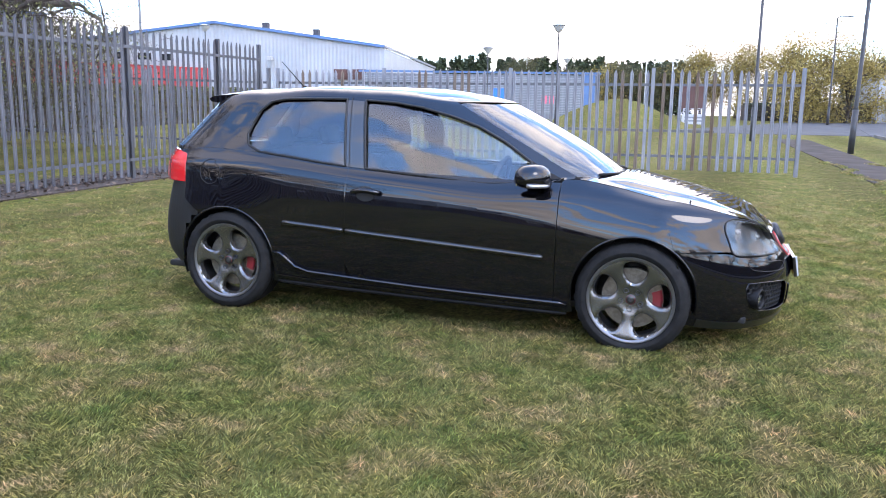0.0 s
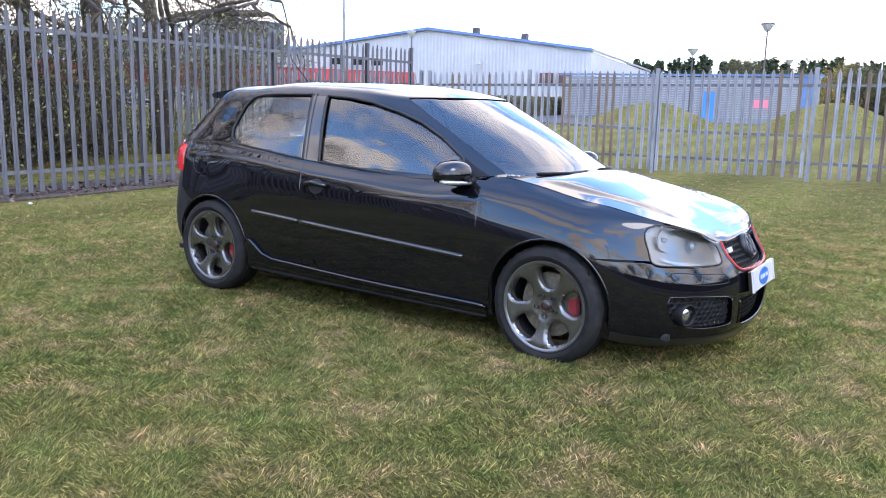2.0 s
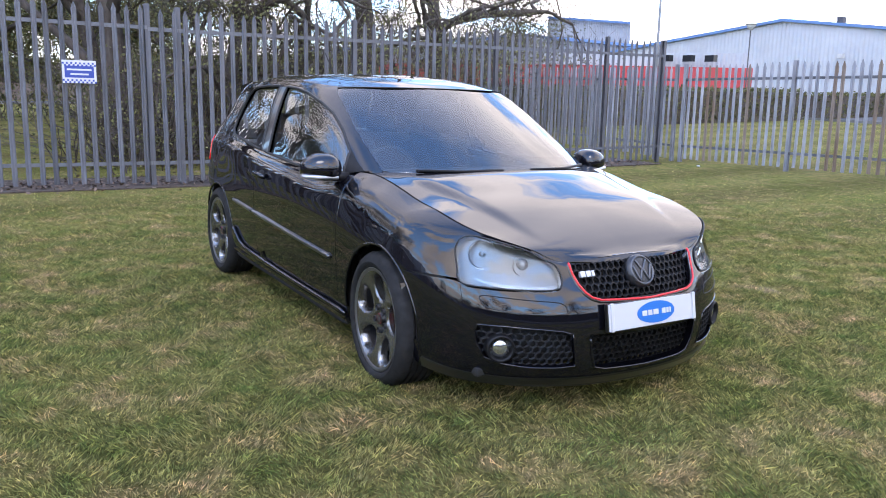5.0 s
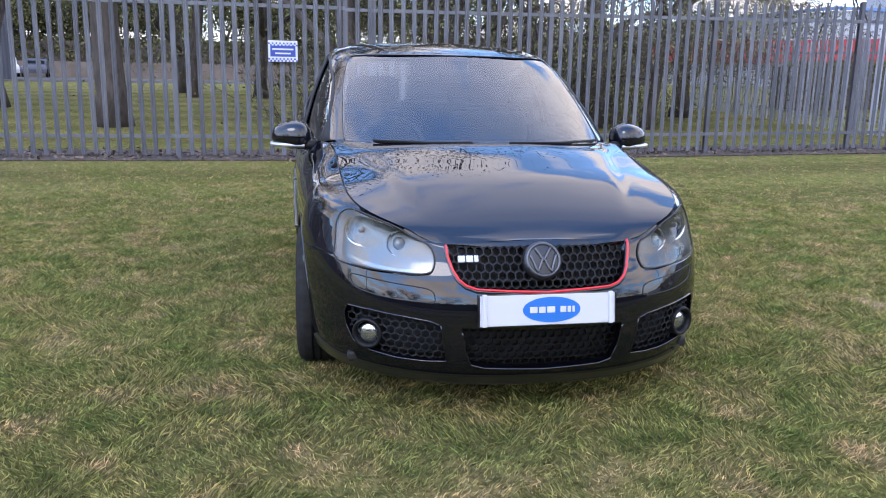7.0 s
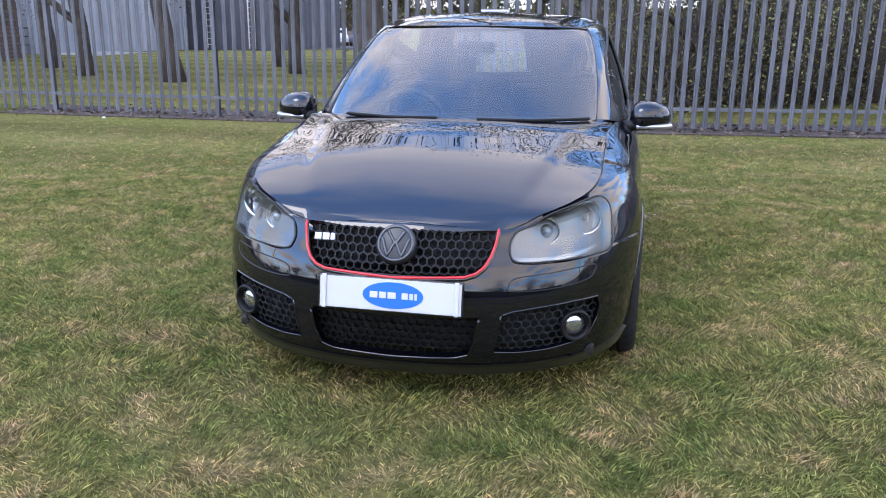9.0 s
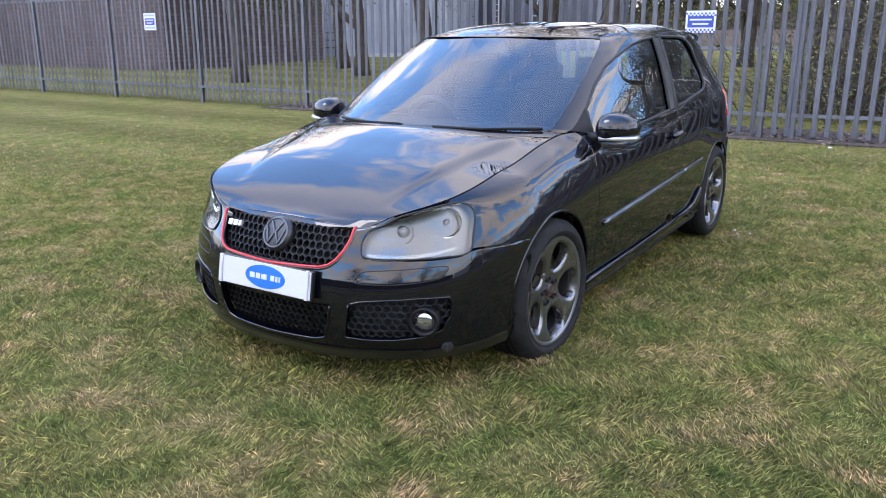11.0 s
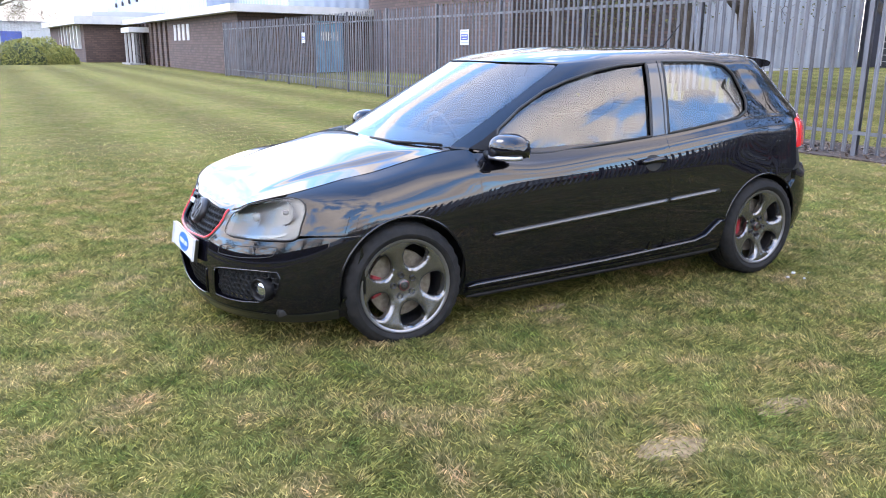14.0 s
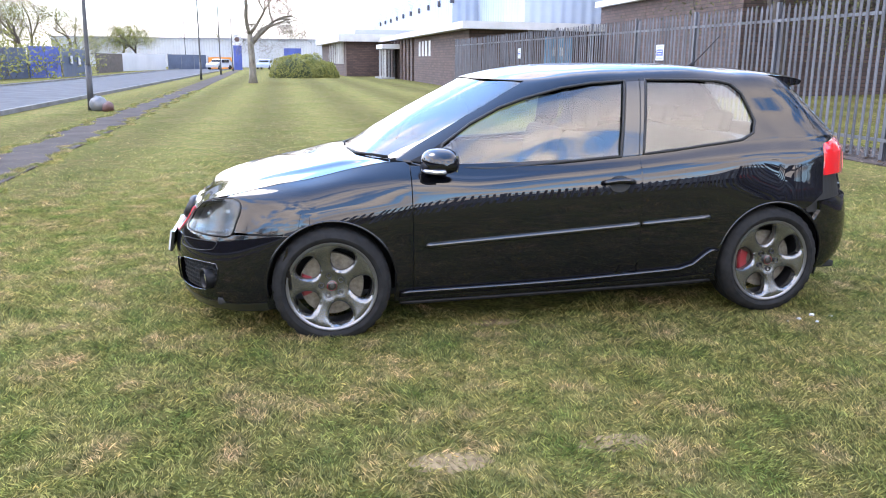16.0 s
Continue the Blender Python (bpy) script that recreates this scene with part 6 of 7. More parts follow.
seat(.08, .36)
seat(.08, -.36)
bench = part("rear_seat", rounded((-.92, -.62, .40), (-.45, .62, .58), .05), cloth, car, "dark cloth rear bench", True)
part("backrest", rounded((-1.06, -.62, .50), (-.93, .62, 1.05), .05, -16, Vector((-1.0, 0, .5))), cloth, bench, "", True)
for y in (-.38, .38):
    part("headrest", rounded((-1.20, y - .12, 1.04), (-1.12, y + .12, 1.17), .03, -14), cloth, bench, "", True)
part("dashboard", rounded((.52, -.70, .66), (.98, .70, .93), .06), cabin, car, "dark moulded dashboard", True)
v, f = tube([(.38 + .055 * math.sin(a), -.36 + .18 * math.cos(a), .86 + .172 * math.sin(a)) for a in np.linspace(0, 2 * math.pi, 33)[:-1]], .016, 8, closed=True)
wheel_s = put_mesh("steering_wheel", v, f, cabin, car, "black steering wheel", True)
part("wheel_boss", rounded((.37, -.42, .80), (.44, -.30, .90), .02), cabin, wheel_s, "", True)
for sgn in (1, -1):
    part("spoke", box_bm((.385, -.36 + min(0, .17 * sgn), .845), (.405, -.36 + max(0, .17 * sgn), .875), .004), cabin, wheel_s)
    part("door_card", box_bm((-.44, sgn * .74 - .02, .34), (.80, sgn * .74 + .02, .91), .015), cabin, car, "dark door lining")
    part("rear_card", box_bm((-1.10, sgn * .70 - .02, .34), (-.45, sgn * .70 + .02, .95), .015), cabin, car)
part("parcel_shelf", box_bm((-1.70, -.60, .93), (-1.12, .60, .95), .006), cabin, car)
part("rear_view_mirror", rounded((.42, -.10, 1.235), (.45, .10, 1.295), .012), cabin, car)


# ---- wheels ----
def wheel_meshes():
    """Tyre, rim, face, disc, caliper and bolts, about the y axis with the outer face towards +y."""
    made = {}
    prof = [(.205, -.098), (.222, -.104), (.250, -.112), (.285, -.110), (.305, -.098), (.314, -.085)]
    for y in (-.062, -.031, .0, .031, .062):
        prof += [(.317, y - .012), (.317, y + .006), (.309, y + .008), (.309, y + .014)] if y < .06 else [(.317, y - .012), (.317, y + .016)]
    prof += [(.314, .085), (.305, .098), (.285, .110), (.262, .1125), (.258, .1145), (.250, .1135), (.240, .111), (.226, .104), (.222, .1), (.205, .098)]
    # low sidewall down to a large rim
    prof = [(r if r > .288 else .236 + (r - .205) * .65, y) for r, y in prof]
    v, f = lathe(prof, 96, "Y")
    # tread blocks cut into the shoulders
    v = [(x * .978, y, z * .978) if abs(y) > .063 and math.hypot(x, z) > .303 and (i % 96) % 3 == 0 else (x, y, z) for i, (x, y, z) in enumerate(v)]
    made["tyre"] = (v, f, rubber)
    v, f = lathe([(.206, -.09), (.196, -.07), (.190, .02), (.200, .075), (.207, .092)], 72, "Y")
    made["barrel"] = (v, f, alloy_dark)
    v, f = lathe([(.2035, .086), (.2055, .098), (.2125, .1035), (.2195, .1035), (.2215, .098)], 96, "Y")
    made["rim_edge"] = (v, f, lip_metal)
    # face with five rounded windows
    holes = []
    for k in range(5):
        c = radians(90 + 72 * k + 36)
        pts = []
        for j in range(30):
            a = 2 * math.pi * j / 30
            rad = .140 + .057 * math.copysign(abs(math.cos(a)) ** .9, math.cos(a))
            wide = .058 + .016 * math.cos(a)
            tang = wide * math.copysign(abs(math.sin(a)) ** .85, math.sin(a))
            pts.append((rad * math.cos(c) - tang * math.sin(c), rad * math.sin(c) + tang * math.cos(c)))
        holes.append(np.array(pts) / (SU, SV))
    disc = np.array([(.205 * math.cos(2 * math.pi * k / 90), .205 * math.sin(2 * math.pi * k / 90)) for k in range(90)]) / (SU, SV)
    uv, tri = fill(disc, holes, .011)
    q = uv * (SU, SV)
    hole_xy = [h * (SU, SV) for h in holes]
    def face_y(x, z):
        r = math.hypot(x, z)
        y = .072 + .026 * min(1, r / .19) ** 2
        edge = min(((h - (x, z)) ** 2).sum(1).min() for h in hole_xy) ** .5
        y -= .010 * max(0, 1 - edge / .014) ** 2
        if r < .075:
            y -= .006 * (1 - (r / .075) ** 4)
        return y
    verts = [(x, face_y(x, z), z) for x, z in q.tolist()]
    faces, count = [], {}
    for a, b, c in tri:
        if (q[b] - q[a])[0] * (q[c] - q[a])[1] - (q[b] - q[a])[1] * (q[c] - q[a])[0] > 0:
            b, c = c, b
        faces.append((a, b, c))
        for e in ((a, b), (b, c), (c, a)):
            if (e[1], e[0]) in count:
                del count[(e[1], e[0])]
            else:
                count[e] = 1
    back = {}
    for a, b in count:
        for i in (a, b):
            if i not in back:
                back[i] = len(verts)
                x, y, z = verts[i]
                verts.append((x * (1.0 if math.hypot(x, z) > .2 else .985), y - .034, z * (1.0 if math.hypot(x, z) > .2 else .985)))
        faces.append((b, a, back[a], back[b]))
    made["rim"] = (verts, faces, alloy)
    v, f = lathe([(.001, .0795), (.022, .0795), (.0275, .076), (.029, .066)], 30, "Y")
    made["centre_cap"] = (v, f, trim_black)
    v, f = lathe([(.0235, .0800), (.0245, .0804), (.0255, .0798)], 30, "Y")
    made["cap_ring"] = (v, f, caliper_red)
    v, f = lathe([(.002, .0805), (.012, .0803), (.0121, .0793)], 20, "Y")
    made["cap_mark"] = (v, f, badge_line)
    bolts = []
    for k in range(5):
        a = radians(90 + 72 * k)
        v, f = lathe([(.001, .064), (.008, .064), (.0095, .058), (.0125, .079), (.0138, .080), (.0148, .070)], 14, "Y")
        bolts.append(([(x + .056 * math.cos(a), y, z + .056 * math.sin(a)) for x, y, z in v], f))
    made["bolts"] = (bolts, None, badge_dark)
    v, f = lathe([(.07, .0), (.075, .02), (.155, .02), (.156, .0), (.156, -.005), (.075, -.005)], 60, "Y")
    made["brake_disc"] = (v, f, steel)
    return made


WHEEL = wheel_meshes()
for key in ("barrel", "rim_edge", "rim", "brake_disc"):
    v, f, mat = WHEEL[key]
    WHEEL[key] = ([(x * 1.10, y, z * 1.10) for x, y, z in v], f, mat)
wheel_data = {}
for key, (v, f, mat) in WHEEL.items():
    for i, (vv, ff) in enumerate(v if f is None else [(v, f)]):
        me = bpy.data.meshes.new(key)
        me.from_pydata([tuple(q) for q in vv], [], ff)
        me.materials.append(mat)
        me.polygons.foreach_set("use_smooth", [True] * len(me.polygons))
        me.set_sharp_from_angle(angle=radians(38))
        wheel_data[(key, i)] = me


def caliper_mesh():
    bm = bmesh.new()
    n = 9
    rows = []
    for i in range(n):
        a = radians(-22 + 44 * i / (n - 1))
        row = []
        for r, y in ((.115, .034), (.158, .034), (.168, .026), (.168, -.03), (.115, -.03)):
            row.append(bm.verts.new((r * math.cos(a), y, r * math.sin(a))))
        rows.append(row)
    for a, b in zip(rows, rows[1:]):
        for k in range(5):
            bm.faces.new((a[k], a[(k + 1) % 5], b[(k + 1) % 5], b[k]))
    bm.faces.new(rows[0])
    bm.faces.new(rows[-1][::-1])
    bmesh.ops.recalc_face_normals(bm, faces=bm.faces)
    me = bpy.data.meshes.new("caliper")
    bm.to_mesh(me)
    bm.free()
    me.materials.append(caliper_red)
    return me


CALIPER = caliper_mesh()
for hx, sgn, steer, spin, cal in ((HUB_F, 1, -3, 14, 160), (HUB_F, -1, -3, 31, 20), (HUB_R, 1, 0, 47, 160), (HUB_R, -1, 0, 8, 20)):
    wheel = new("wheel")
    wheel.parent = car
    wheel["label"] = "dark grey five-hole alloy wheel"
    wheel.matrix_local = pose(hx, sgn * TRACK, HUB_Z, 0, 0, steer + (0 if sgn > 0 else 180)) @ Matrix.Diagonal((1, 1, 1, 1))
    turn_m = Matrix.Rotation(radians(spin), 4, "Y")
    for (key, i), me in wheel_data.items():
        ob = new("bolt" if key == "bolts" else key, me)
        ob.parent = wheel
        if key != "brake_disc":
            ob.matrix_local = turn_m
    c = new("caliper", CALIPER)
    c.parent = wheel
    # the front calipers sit ahead of the axle's rear, the rear ones ahead
    c.matrix_local = Matrix.Rotation(0.0 if sgn > 0 else math.pi, 4, "Y")
    c["label"] = "red brake caliper"

# ---- leaf litter and scraps along the fence ----
sheet("litter_bed", [(-8.6, -9.5), (-7.12, -9.5), (-7.2, 9.9), (-8.7, 9.9)], litter, "bed of brown leaf litter under the palisade", "leaf litter", 0.018, "structure", 0.6)


def scatter_leaves():
    r = np.random.default_rng(201)
    n = 5200
    y = r.uniform(-9.4, 9.8, n)
    x = -7.85 + r.normal(0, 0.42, n)
    c = np.stack([x, y, np.array([ground_z(a, b) for a, b in zip(x, y)]) + 0.028 + r.uniform(0, .02, n)], 1)
    a = r.normal(0, 1, (n, 3)) * (1, 1, .35); a /= np.linalg.norm(a, axis=1)[:, None]
    b = np.cross(a, (0, 0, 1) + r.normal(0, .3, (n, 3))); b /= np.linalg.norm(b, axis=1)[:, None]
    s = r.uniform(.018, .045, n)[:, None]
    v = np.stack([c - a * s, c + b * s * .6, c + a * s, c - b * s * .6], 1).reshape(-1, 3)
    m = leafy("dead_leaves", (0.03, 0.02, 0.016), (0.20, 0.14, 0.105))
    t = big_mesh("fallen_leaves", v, np.arange(n * 4).reshape(-1, 4), m)
    return tagged(t, "scattered brown dead leaves at the fence foot", "leaves", kind="stuff")


scatter_leaves()


def stone_bit(x, y, size, seed, mat, name, label, category, group=""):
    r = random.Random(seed)
    bm = bmesh.new()
    bmesh.ops.create_icosphere(bm, subdivisions=2, radius=1)
    for v in bm.verts:
        v.co *= 1 + r.uniform(-.18, .18)
        v.co = Vector((v.co.x * size, v.co.y * size * .8, v.co.z * size * .55))
    me = bpy.data.meshes.new(name)
    bm.to_mesh(me)
    bm.free()
    me.materials.append(mat)
    ob = new(name, me)
    ob.location = (x, y, ground_z(x, y) + size * .3)
    return tagged(ob, label, category, group)


for k, (x, y, s) in enumerate(((-1.52, .98, .016), (-1.40, 1.03, .013), (-1.62, 1.02, .012), (-1.47, 1.10, .01), (-1.31, 1.06, .009))):
    stone_bit(x, y, s, 300 + k, sign_white, "chalk_scrap", "small white crumb of chalk on the grass", "stone", "white scraps by the wheel")
for k, (x, y, s) in enumerate(((-6.9, -7.3, .035), (-6.8, .9, .03), (-2.4, 10.4, .045), (-6.5, 10.2, .035))):
    stone_bit(x, y, s, 320 + k, sign_white, "litter_scrap", "scrap of white litter lying on the grass", "litter", "scraps of litter")


def bare_patch(x, y, rx, ry, seed, label):
    r = random.Random(seed)
    n, verts = 26, [(x, y, ground_z(x, y) + .008)]
    for ring, s in enumerate((.55, 1.0)):
        for k in range(n):
            w = 2 * math.pi * k / n
            q = s * (1 + r.uniform(-.22, .22))
            px, py = x + rx * q * math.cos(w), y + ry * q * math.sin(w)
            verts.append((px, py, ground_z(px, py) + (.006 if ring == 0 else -.006)))
    faces = [(0, 1 + k, 1 + (k + 1) % n) for k in range(n)] + [(1 + k, 1 + n + k, 1 + n + (k + 1) % n, 1 + (k + 1) % n) for k in range(n)]
    return tagged(put_mesh("bare_patch", verts, faces, earth, smooth=True), label, "bare ground", kind="structure")


bare_patch(.30, 2.32, .20, .09, 331, "worn dark patch of bare soil in the lawn")
bare_patch(.97, 2.36, .20, .10, 332, "worn brown patch of dry turf in the lawn")
bare_patch(.37, .78, .22, .07, 333, "worn soil patch in the lawn beside the car")


# ---- signs on the fence ----
def fence_sign(y0, z0, w, h, seed, label, checks=True):
    s = thing("fence_sign", label, "sign", pose(-7.335, y0, z0), "warning signs on the fence")
    part("board", box_bm((0, -w / 2, -h / 2), (.006, w / 2, h / 2), .001), sign_white, s)
    wide, tall = (w * .86, h * .52) if checks else (w * .80, h * .40)
    part("panel", box_bm((.007, -wide / 2, -tall / 2), (.010, wide / 2, tall / 2), .0008), sign_blue, s, "blue panel")
    r = random.Random(seed)
    for k, z in enumerate((tall * .18, -tall * .2) if checks else (tall * .22, -tall * .2)):
        long = wide * (.84 if k == 0 else .62)
        part("text_bar", box_bm((.0105, -long / 2, z - tall * .07), (.012, long / 2, z + tall * .07)), sign_white, s)
    if checks:
        n = 16
        cell = w / n
        for row, z in ((0, h / 2 - cell), (1, h / 2 - 2 * cell), (0, -h / 2 + cell * 2), (1, -h / 2 + cell)):
            for k in range(n):
                if (k + row) % 2 == 0:
                    y = -w / 2 + k * cell
                    v = [(.0078, y + .001, z - cell + .001), (.0078, y + cell - .001, z - cell + .001), (.0078, y + cell - .001, z - .001), (.0078, y + .001, z - .001)]
                    put_mesh("check", v + [(a - .001, b, c) for a, b, c in v], [(0, 1, 2, 3), (0, 4, 5, 1), (1, 5, 6, 2), (2, 6, 7, 3), (3, 7, 4, 0)], sign_blue, s)
    else:
        for z, hh in ((h * .36, h * .10), (-h * .36, h * .10)):
            part("edge_bar", box_bm((.007, -w * .42, z - hh / 2), (.009, w * .42, z + hh / 2)), blue_clad, s)


fence_sign(-1.01, 1.58, .42, .30, 1, "blue and white warning sign with a checked border")
fence_sign(-12.98, 1.69, .40, .36, 2, "small upright blue and white warning sign", False)
fence_sign(-24.45, 1.75, .34, .36, 3, "small upright blue and white warning sign far along", False)


# ---- lamps and masts ----
def column_lamp(x, y, h, label, arm=False, lean=0.0):
    t = thing("street_lamp", label, "street lamp", pose(x, y, ground_z(x, y), 0, lean, 0))
    v, f = tube([(0, 0, -.2), (0, 0, 1.25)], .085, 14)
    put_mesh("base", v, f, lamp_black, t, "", True)
    v, f = tube([(0, 0, 1.2), (0, 0, 1.32), (0, 0, h)], [.085, .058, .045], 12)
    put_mesh("column", v, f, lamp_black, t, "", True)
    if arm:
        v, f = tube([(0, 0, h), (.12, 0, h + .08), (.55, 0, h + .1)], .03, 8)
        put_mesh("arm", v, f, lamp_black, t, "", True)
        part("head", box_bm((.4, -.09, h + .05), (.95, .09, h + .13), .03), grey_post, t)
    return t


column_lamp(6.81, -19.5, 8.0, "tall black street lamp column beside the footpath", lean=-1.0)
column_lamp(6.94, -55.0, 8.0, "tall black street lamp column further along the path", True)
column_lamp(6.9, -74.8, 8.0, "tall black street lamp column further along the path", True)
column_lamp(7.0, -98.0, 8.0, "distant black street lamp column", True)
column_lamp(14.6, -118.0, 8.0, "distant black street lamp column across the road", True)
column_lamp(5.61, 20.1, 8.0, "tall dark street lamp column beside the path", lean=1.0)
column_lamp(3.28, 26.8, 8.0, "tall dark street lamp column behind the fence")
column_lamp(9.4, 54.2, 7.0, "street lamp with a short arm across the road", True)


def lantern(x, y, h, label):
    t = thing("lantern_post", label, "street lamp", pose(x, y, ground_z(x, y)), "lantern posts by the drive")
    v, f = tube([(0, 0, -.2), (0, 0, .9), (0, 0, 1.0), (0, 0, h - .42)], [.07, .07, .045, .035], 12)
    put_mesh("column", v, f, lamp_black, t, "", True)
    v, f = lathe([(.03, h - .46), (.10, h - .42), (.14, h - .38), (.33, h - .10), (.34, h - .07), (.30, h - .02), (.0, h + .04)], 24)
    put_mesh("shade", v, f, white_paint, t, "pale conical lantern", True)
    v, f = lathe([(.335, h - .10), (.355, h - .085), (.345, h - .065)], 24)
    put_mesh("rim", v, f, lamp_black, t, "", True)


lantern(-6.2, 38.3, 5.45, "slim black lantern post with a pale cone")
lantern(-12.3, 46.5, 4.75, "slim black lantern post near the blue-edged building")
lantern(-31.2, 42.6, 5.7, "slim black lantern post in front of the warehouse")
lantern(-10.8, 68.7, 5.2, "distant slim black lantern post")
mast = thing("mast", "plain grey steel mast behind the hedge", "mast", pose(-23.4, 26.2, ground_z(-23.4, 26.2)))
v, f = tube([(0, 0, -.2), (0, 0, 3.4), (0, 0, 3.5), (0, 0, 9)], [.09, .08, .06, .05], 12)
put_mesh("pole", v, f, grey_post, mast, "", True)
part("camera_box", box_bm((-.06, -.06, 3.3), (.06, .28, 3.44), .02), grey_post, mast)
for k, (x, y, h) in enumerate(((-1.2, 62, 5.5), (-3.4, 64, 5.0))):
    p = thing("flag_pole", "thin white pole beyond the drive", "pole", pose(x, y, ground_z(x, y)), "white poles")
    v, f = tube([(0, 0, -.1), (0, 0, h)], [.06, .04], 8)
    put_mesh("pole", v, f, white_paint, p, "", True)


# ---- buildings ----
def clad(base, name, ribs, rough=0.5):
    """Profiled metal sheet: ribs per metre as relief."""
    m = base.copy()
    m.name = name
    geo_n = node(m, "ShaderNodeNewGeometry")
    sep_n = node(m, "ShaderNodeSeparateXYZ")
    join(m, geo_n, "Position", sep_n, 0)
    add = node(m, "ShaderNodeMath")
    join(m, sep_n, "X", add, 0)
    join(m, sep_n, "Y", add, 1)
    mul = node(m, "ShaderNodeMath"); mul.operation = "MULTIPLY"; mul.inputs[1].default_value = ribs * 6.283
    join(m, add, 0, mul, 0)
    sine = node(m, "ShaderNodeMath"); sine.operation = "SINE"
    join(m, mul, 0, sine, 0)
    bump(m, sine, 0, 0.7, 0.03)
    return m


white_ribbed = clad(white_clad, "pale_ribbed_cladding", 2.2)
blue_ribbed = clad(blue_clad, "pale_blue_ribbed_cladding", 1.5)
grey_ribbed = clad(grey_clad, "grey_ribbed_cladding", 2.5)
dark_ribbed = clad(dark_clad, "dark_ribbed_cladding", 1.2)


def brick_wall_material():
    m = material("brick_courses", (0.1, 0.06, 0.05), 0.9)
    geo_n = node(m, "ShaderNodeNewGeometry")
    sep_n = node(m, "ShaderNodeSeparateXYZ")
    join(m, geo_n, "Position", sep_n, 0)
    add = node(m, "ShaderNodeMath")
    join(m, sep_n, "X", add, 0)
    join(m, sep_n, "Y", add, 1)
    both_n = node(m, "ShaderNodeCombineXYZ")
    join(m, add, 0, both_n, 0)
    join(m, sep_n, "Z", both_n, 1)
    b = node(m, "ShaderNodeTexBrick", Scale=1.0)
    b.inputs["Brick Width"].default_value, b.inputs["Row Height"].default_value, b.inputs["Mortar Size"].default_value = 0.45, 0.15, 0.018
    b.inputs["Color1"].default_value, b.inputs["Color2"].default_value = (0.060, 0.040, 0.036, 1), (0.098, 0.062, 0.054, 1)
    b.inputs["Mortar"].default_value = (0.045, 0.034, 0.03, 1)
    join(m, both_n, 0, b, "Vector")
    join(m, b, "Color", shader(m), "Base Color")
    bump(m, b, "Fac", -0.6, 0.02)
    return m


brick_courses = brick_wall_material()


def solid(name, outline_xy, z0, z1, mat, parent, label=""):
    """An upright prism over an outline."""
    n = len(outline_xy)
    v = [(x, y, z0) for x, y in outline_xy] + [(x, y, z1) for x, y in outline_xy]
    f = [(i, (i + 1) % n, n + (i + 1) % n, n + i) for i in range(n)] + [tuple(range(n))[::-1], tuple(range(n, 2 * n))]
    bm = bmesh.new()
    vs = [bm.verts.new(q) for q in v]
    for q in f:
        bm.faces.new([vs[i] for i in q])
    return part(name, bm, mat, parent, label)


# gabled warehouse
ware = thing("warehouse", "pale ribbed warehouse with a blue-edged gable roof", "warehouse")
gz = 1.2
gable = [(-92.0, 62.0, 5.0), (-46.5, 66.6, 9.75), (-29.3, 70.0, 7.45)]


def upright(name, pts, back, mat, parent, label="", z0=0.3):
    """A wall whose top follows points, with thickness."""
    n = len(pts)
    v = [(x, y, z0) for x, y, _ in pts] + list(pts)
    v += [(x + back[0], y + back[1], z) for x, y, z in v]
    f = []
    for i in range(n - 1):
        f += [(i, i + 1, n + i + 1, n + i), (2 * n + i, 3 * n + i, 3 * n + i + 1, 2 * n + i + 1), (n + i, n + i + 1, 3 * n + i + 1, 3 * n + i)]
    f += [(0, n, 3 * n, 2 * n), (n - 1, 3 * n - 1, 4 * n - 1, 2 * n - 1)]
    bm = bmesh.new()
    vs = [bm.verts.new(q) for q in v]
    for q in f:
        bm.faces.new([vs[i] for i in q])
    return part(name, bm, mat, parent, label)


upright("gable_wall", gable, (-.1, .5), white_ribbed, ware)
upright("side_wall", [(-29.3, 70.0, 7.35), (-40.5, 118.5, 8.0)], (-.5, -.1), white_ribbed, ware)
edge_pts = [Vector(p) + Vector((0.05, -.15, .12)) for p in gable] + [Vector((-40.4, 118.5, 8.2))]
v, f = tube(edge_pts[:3], .2, 4)
put_mesh("verge", v, f, blue_trim, ware, "blue roof edge")
v, f = tube(edge_pts[2:], .16, 4)
put_mesh("gutter", v, f, grey_clad, ware)
bm = bmesh.new()
vs = [bm.verts.new(q) for q in ((-46.5, 66.6, 9.7), (-29.3, 70.0, 7.4), (-40.5, 118.5, 7.9), (-57, 115, 10.2), (-92, 62, 5.0), (-103, 110, 5.5))]
bm.faces.new((vs[0], vs[1], vs[2], vs[3]))
bm.faces.new((vs[4], vs[0], vs[3], vs[5]))
part("roof", bm, grey_clad, ware)
for x, y, z in ((-41.5, 66.9, 9.35), (-36.3, 67.9, 8.7)):
    part("roof_vent", box_bm((x - .3, y + 1, z - .4), (x + .3, y + 1.5, z + .55)), dark_clad, ware)
for x in (-33.6, -31.7):
    part("louvre", box_bm((x - .65, 69.1 - (x + 33.6) * -.16 - .35, 4.3), (x + .65, 69.3 - (x + 33.6) * -.16 - .1, 5.3)), rust_board, ware, "brown louvre panel")
part("lamp_box", box_bm((-40.8, 66.95, 6.1), (-40.3, 67.4, 6.5), .05), white_paint, ware)
for k in range(3):
    part("window", box_bm((-26.4 + k * 1.35, 62.6 - k * .02, 1.6), (-25.3 + k * 1.35, 62.9, 2.7)), dark_window, ware, "dark window")
solid("annexe", [(-28.0, 62.9), (-17.5, 62.9), (-17.5, 69), (-28.0, 69)], .8, 3.9, white_ribbed, ware, "low pale annexe")

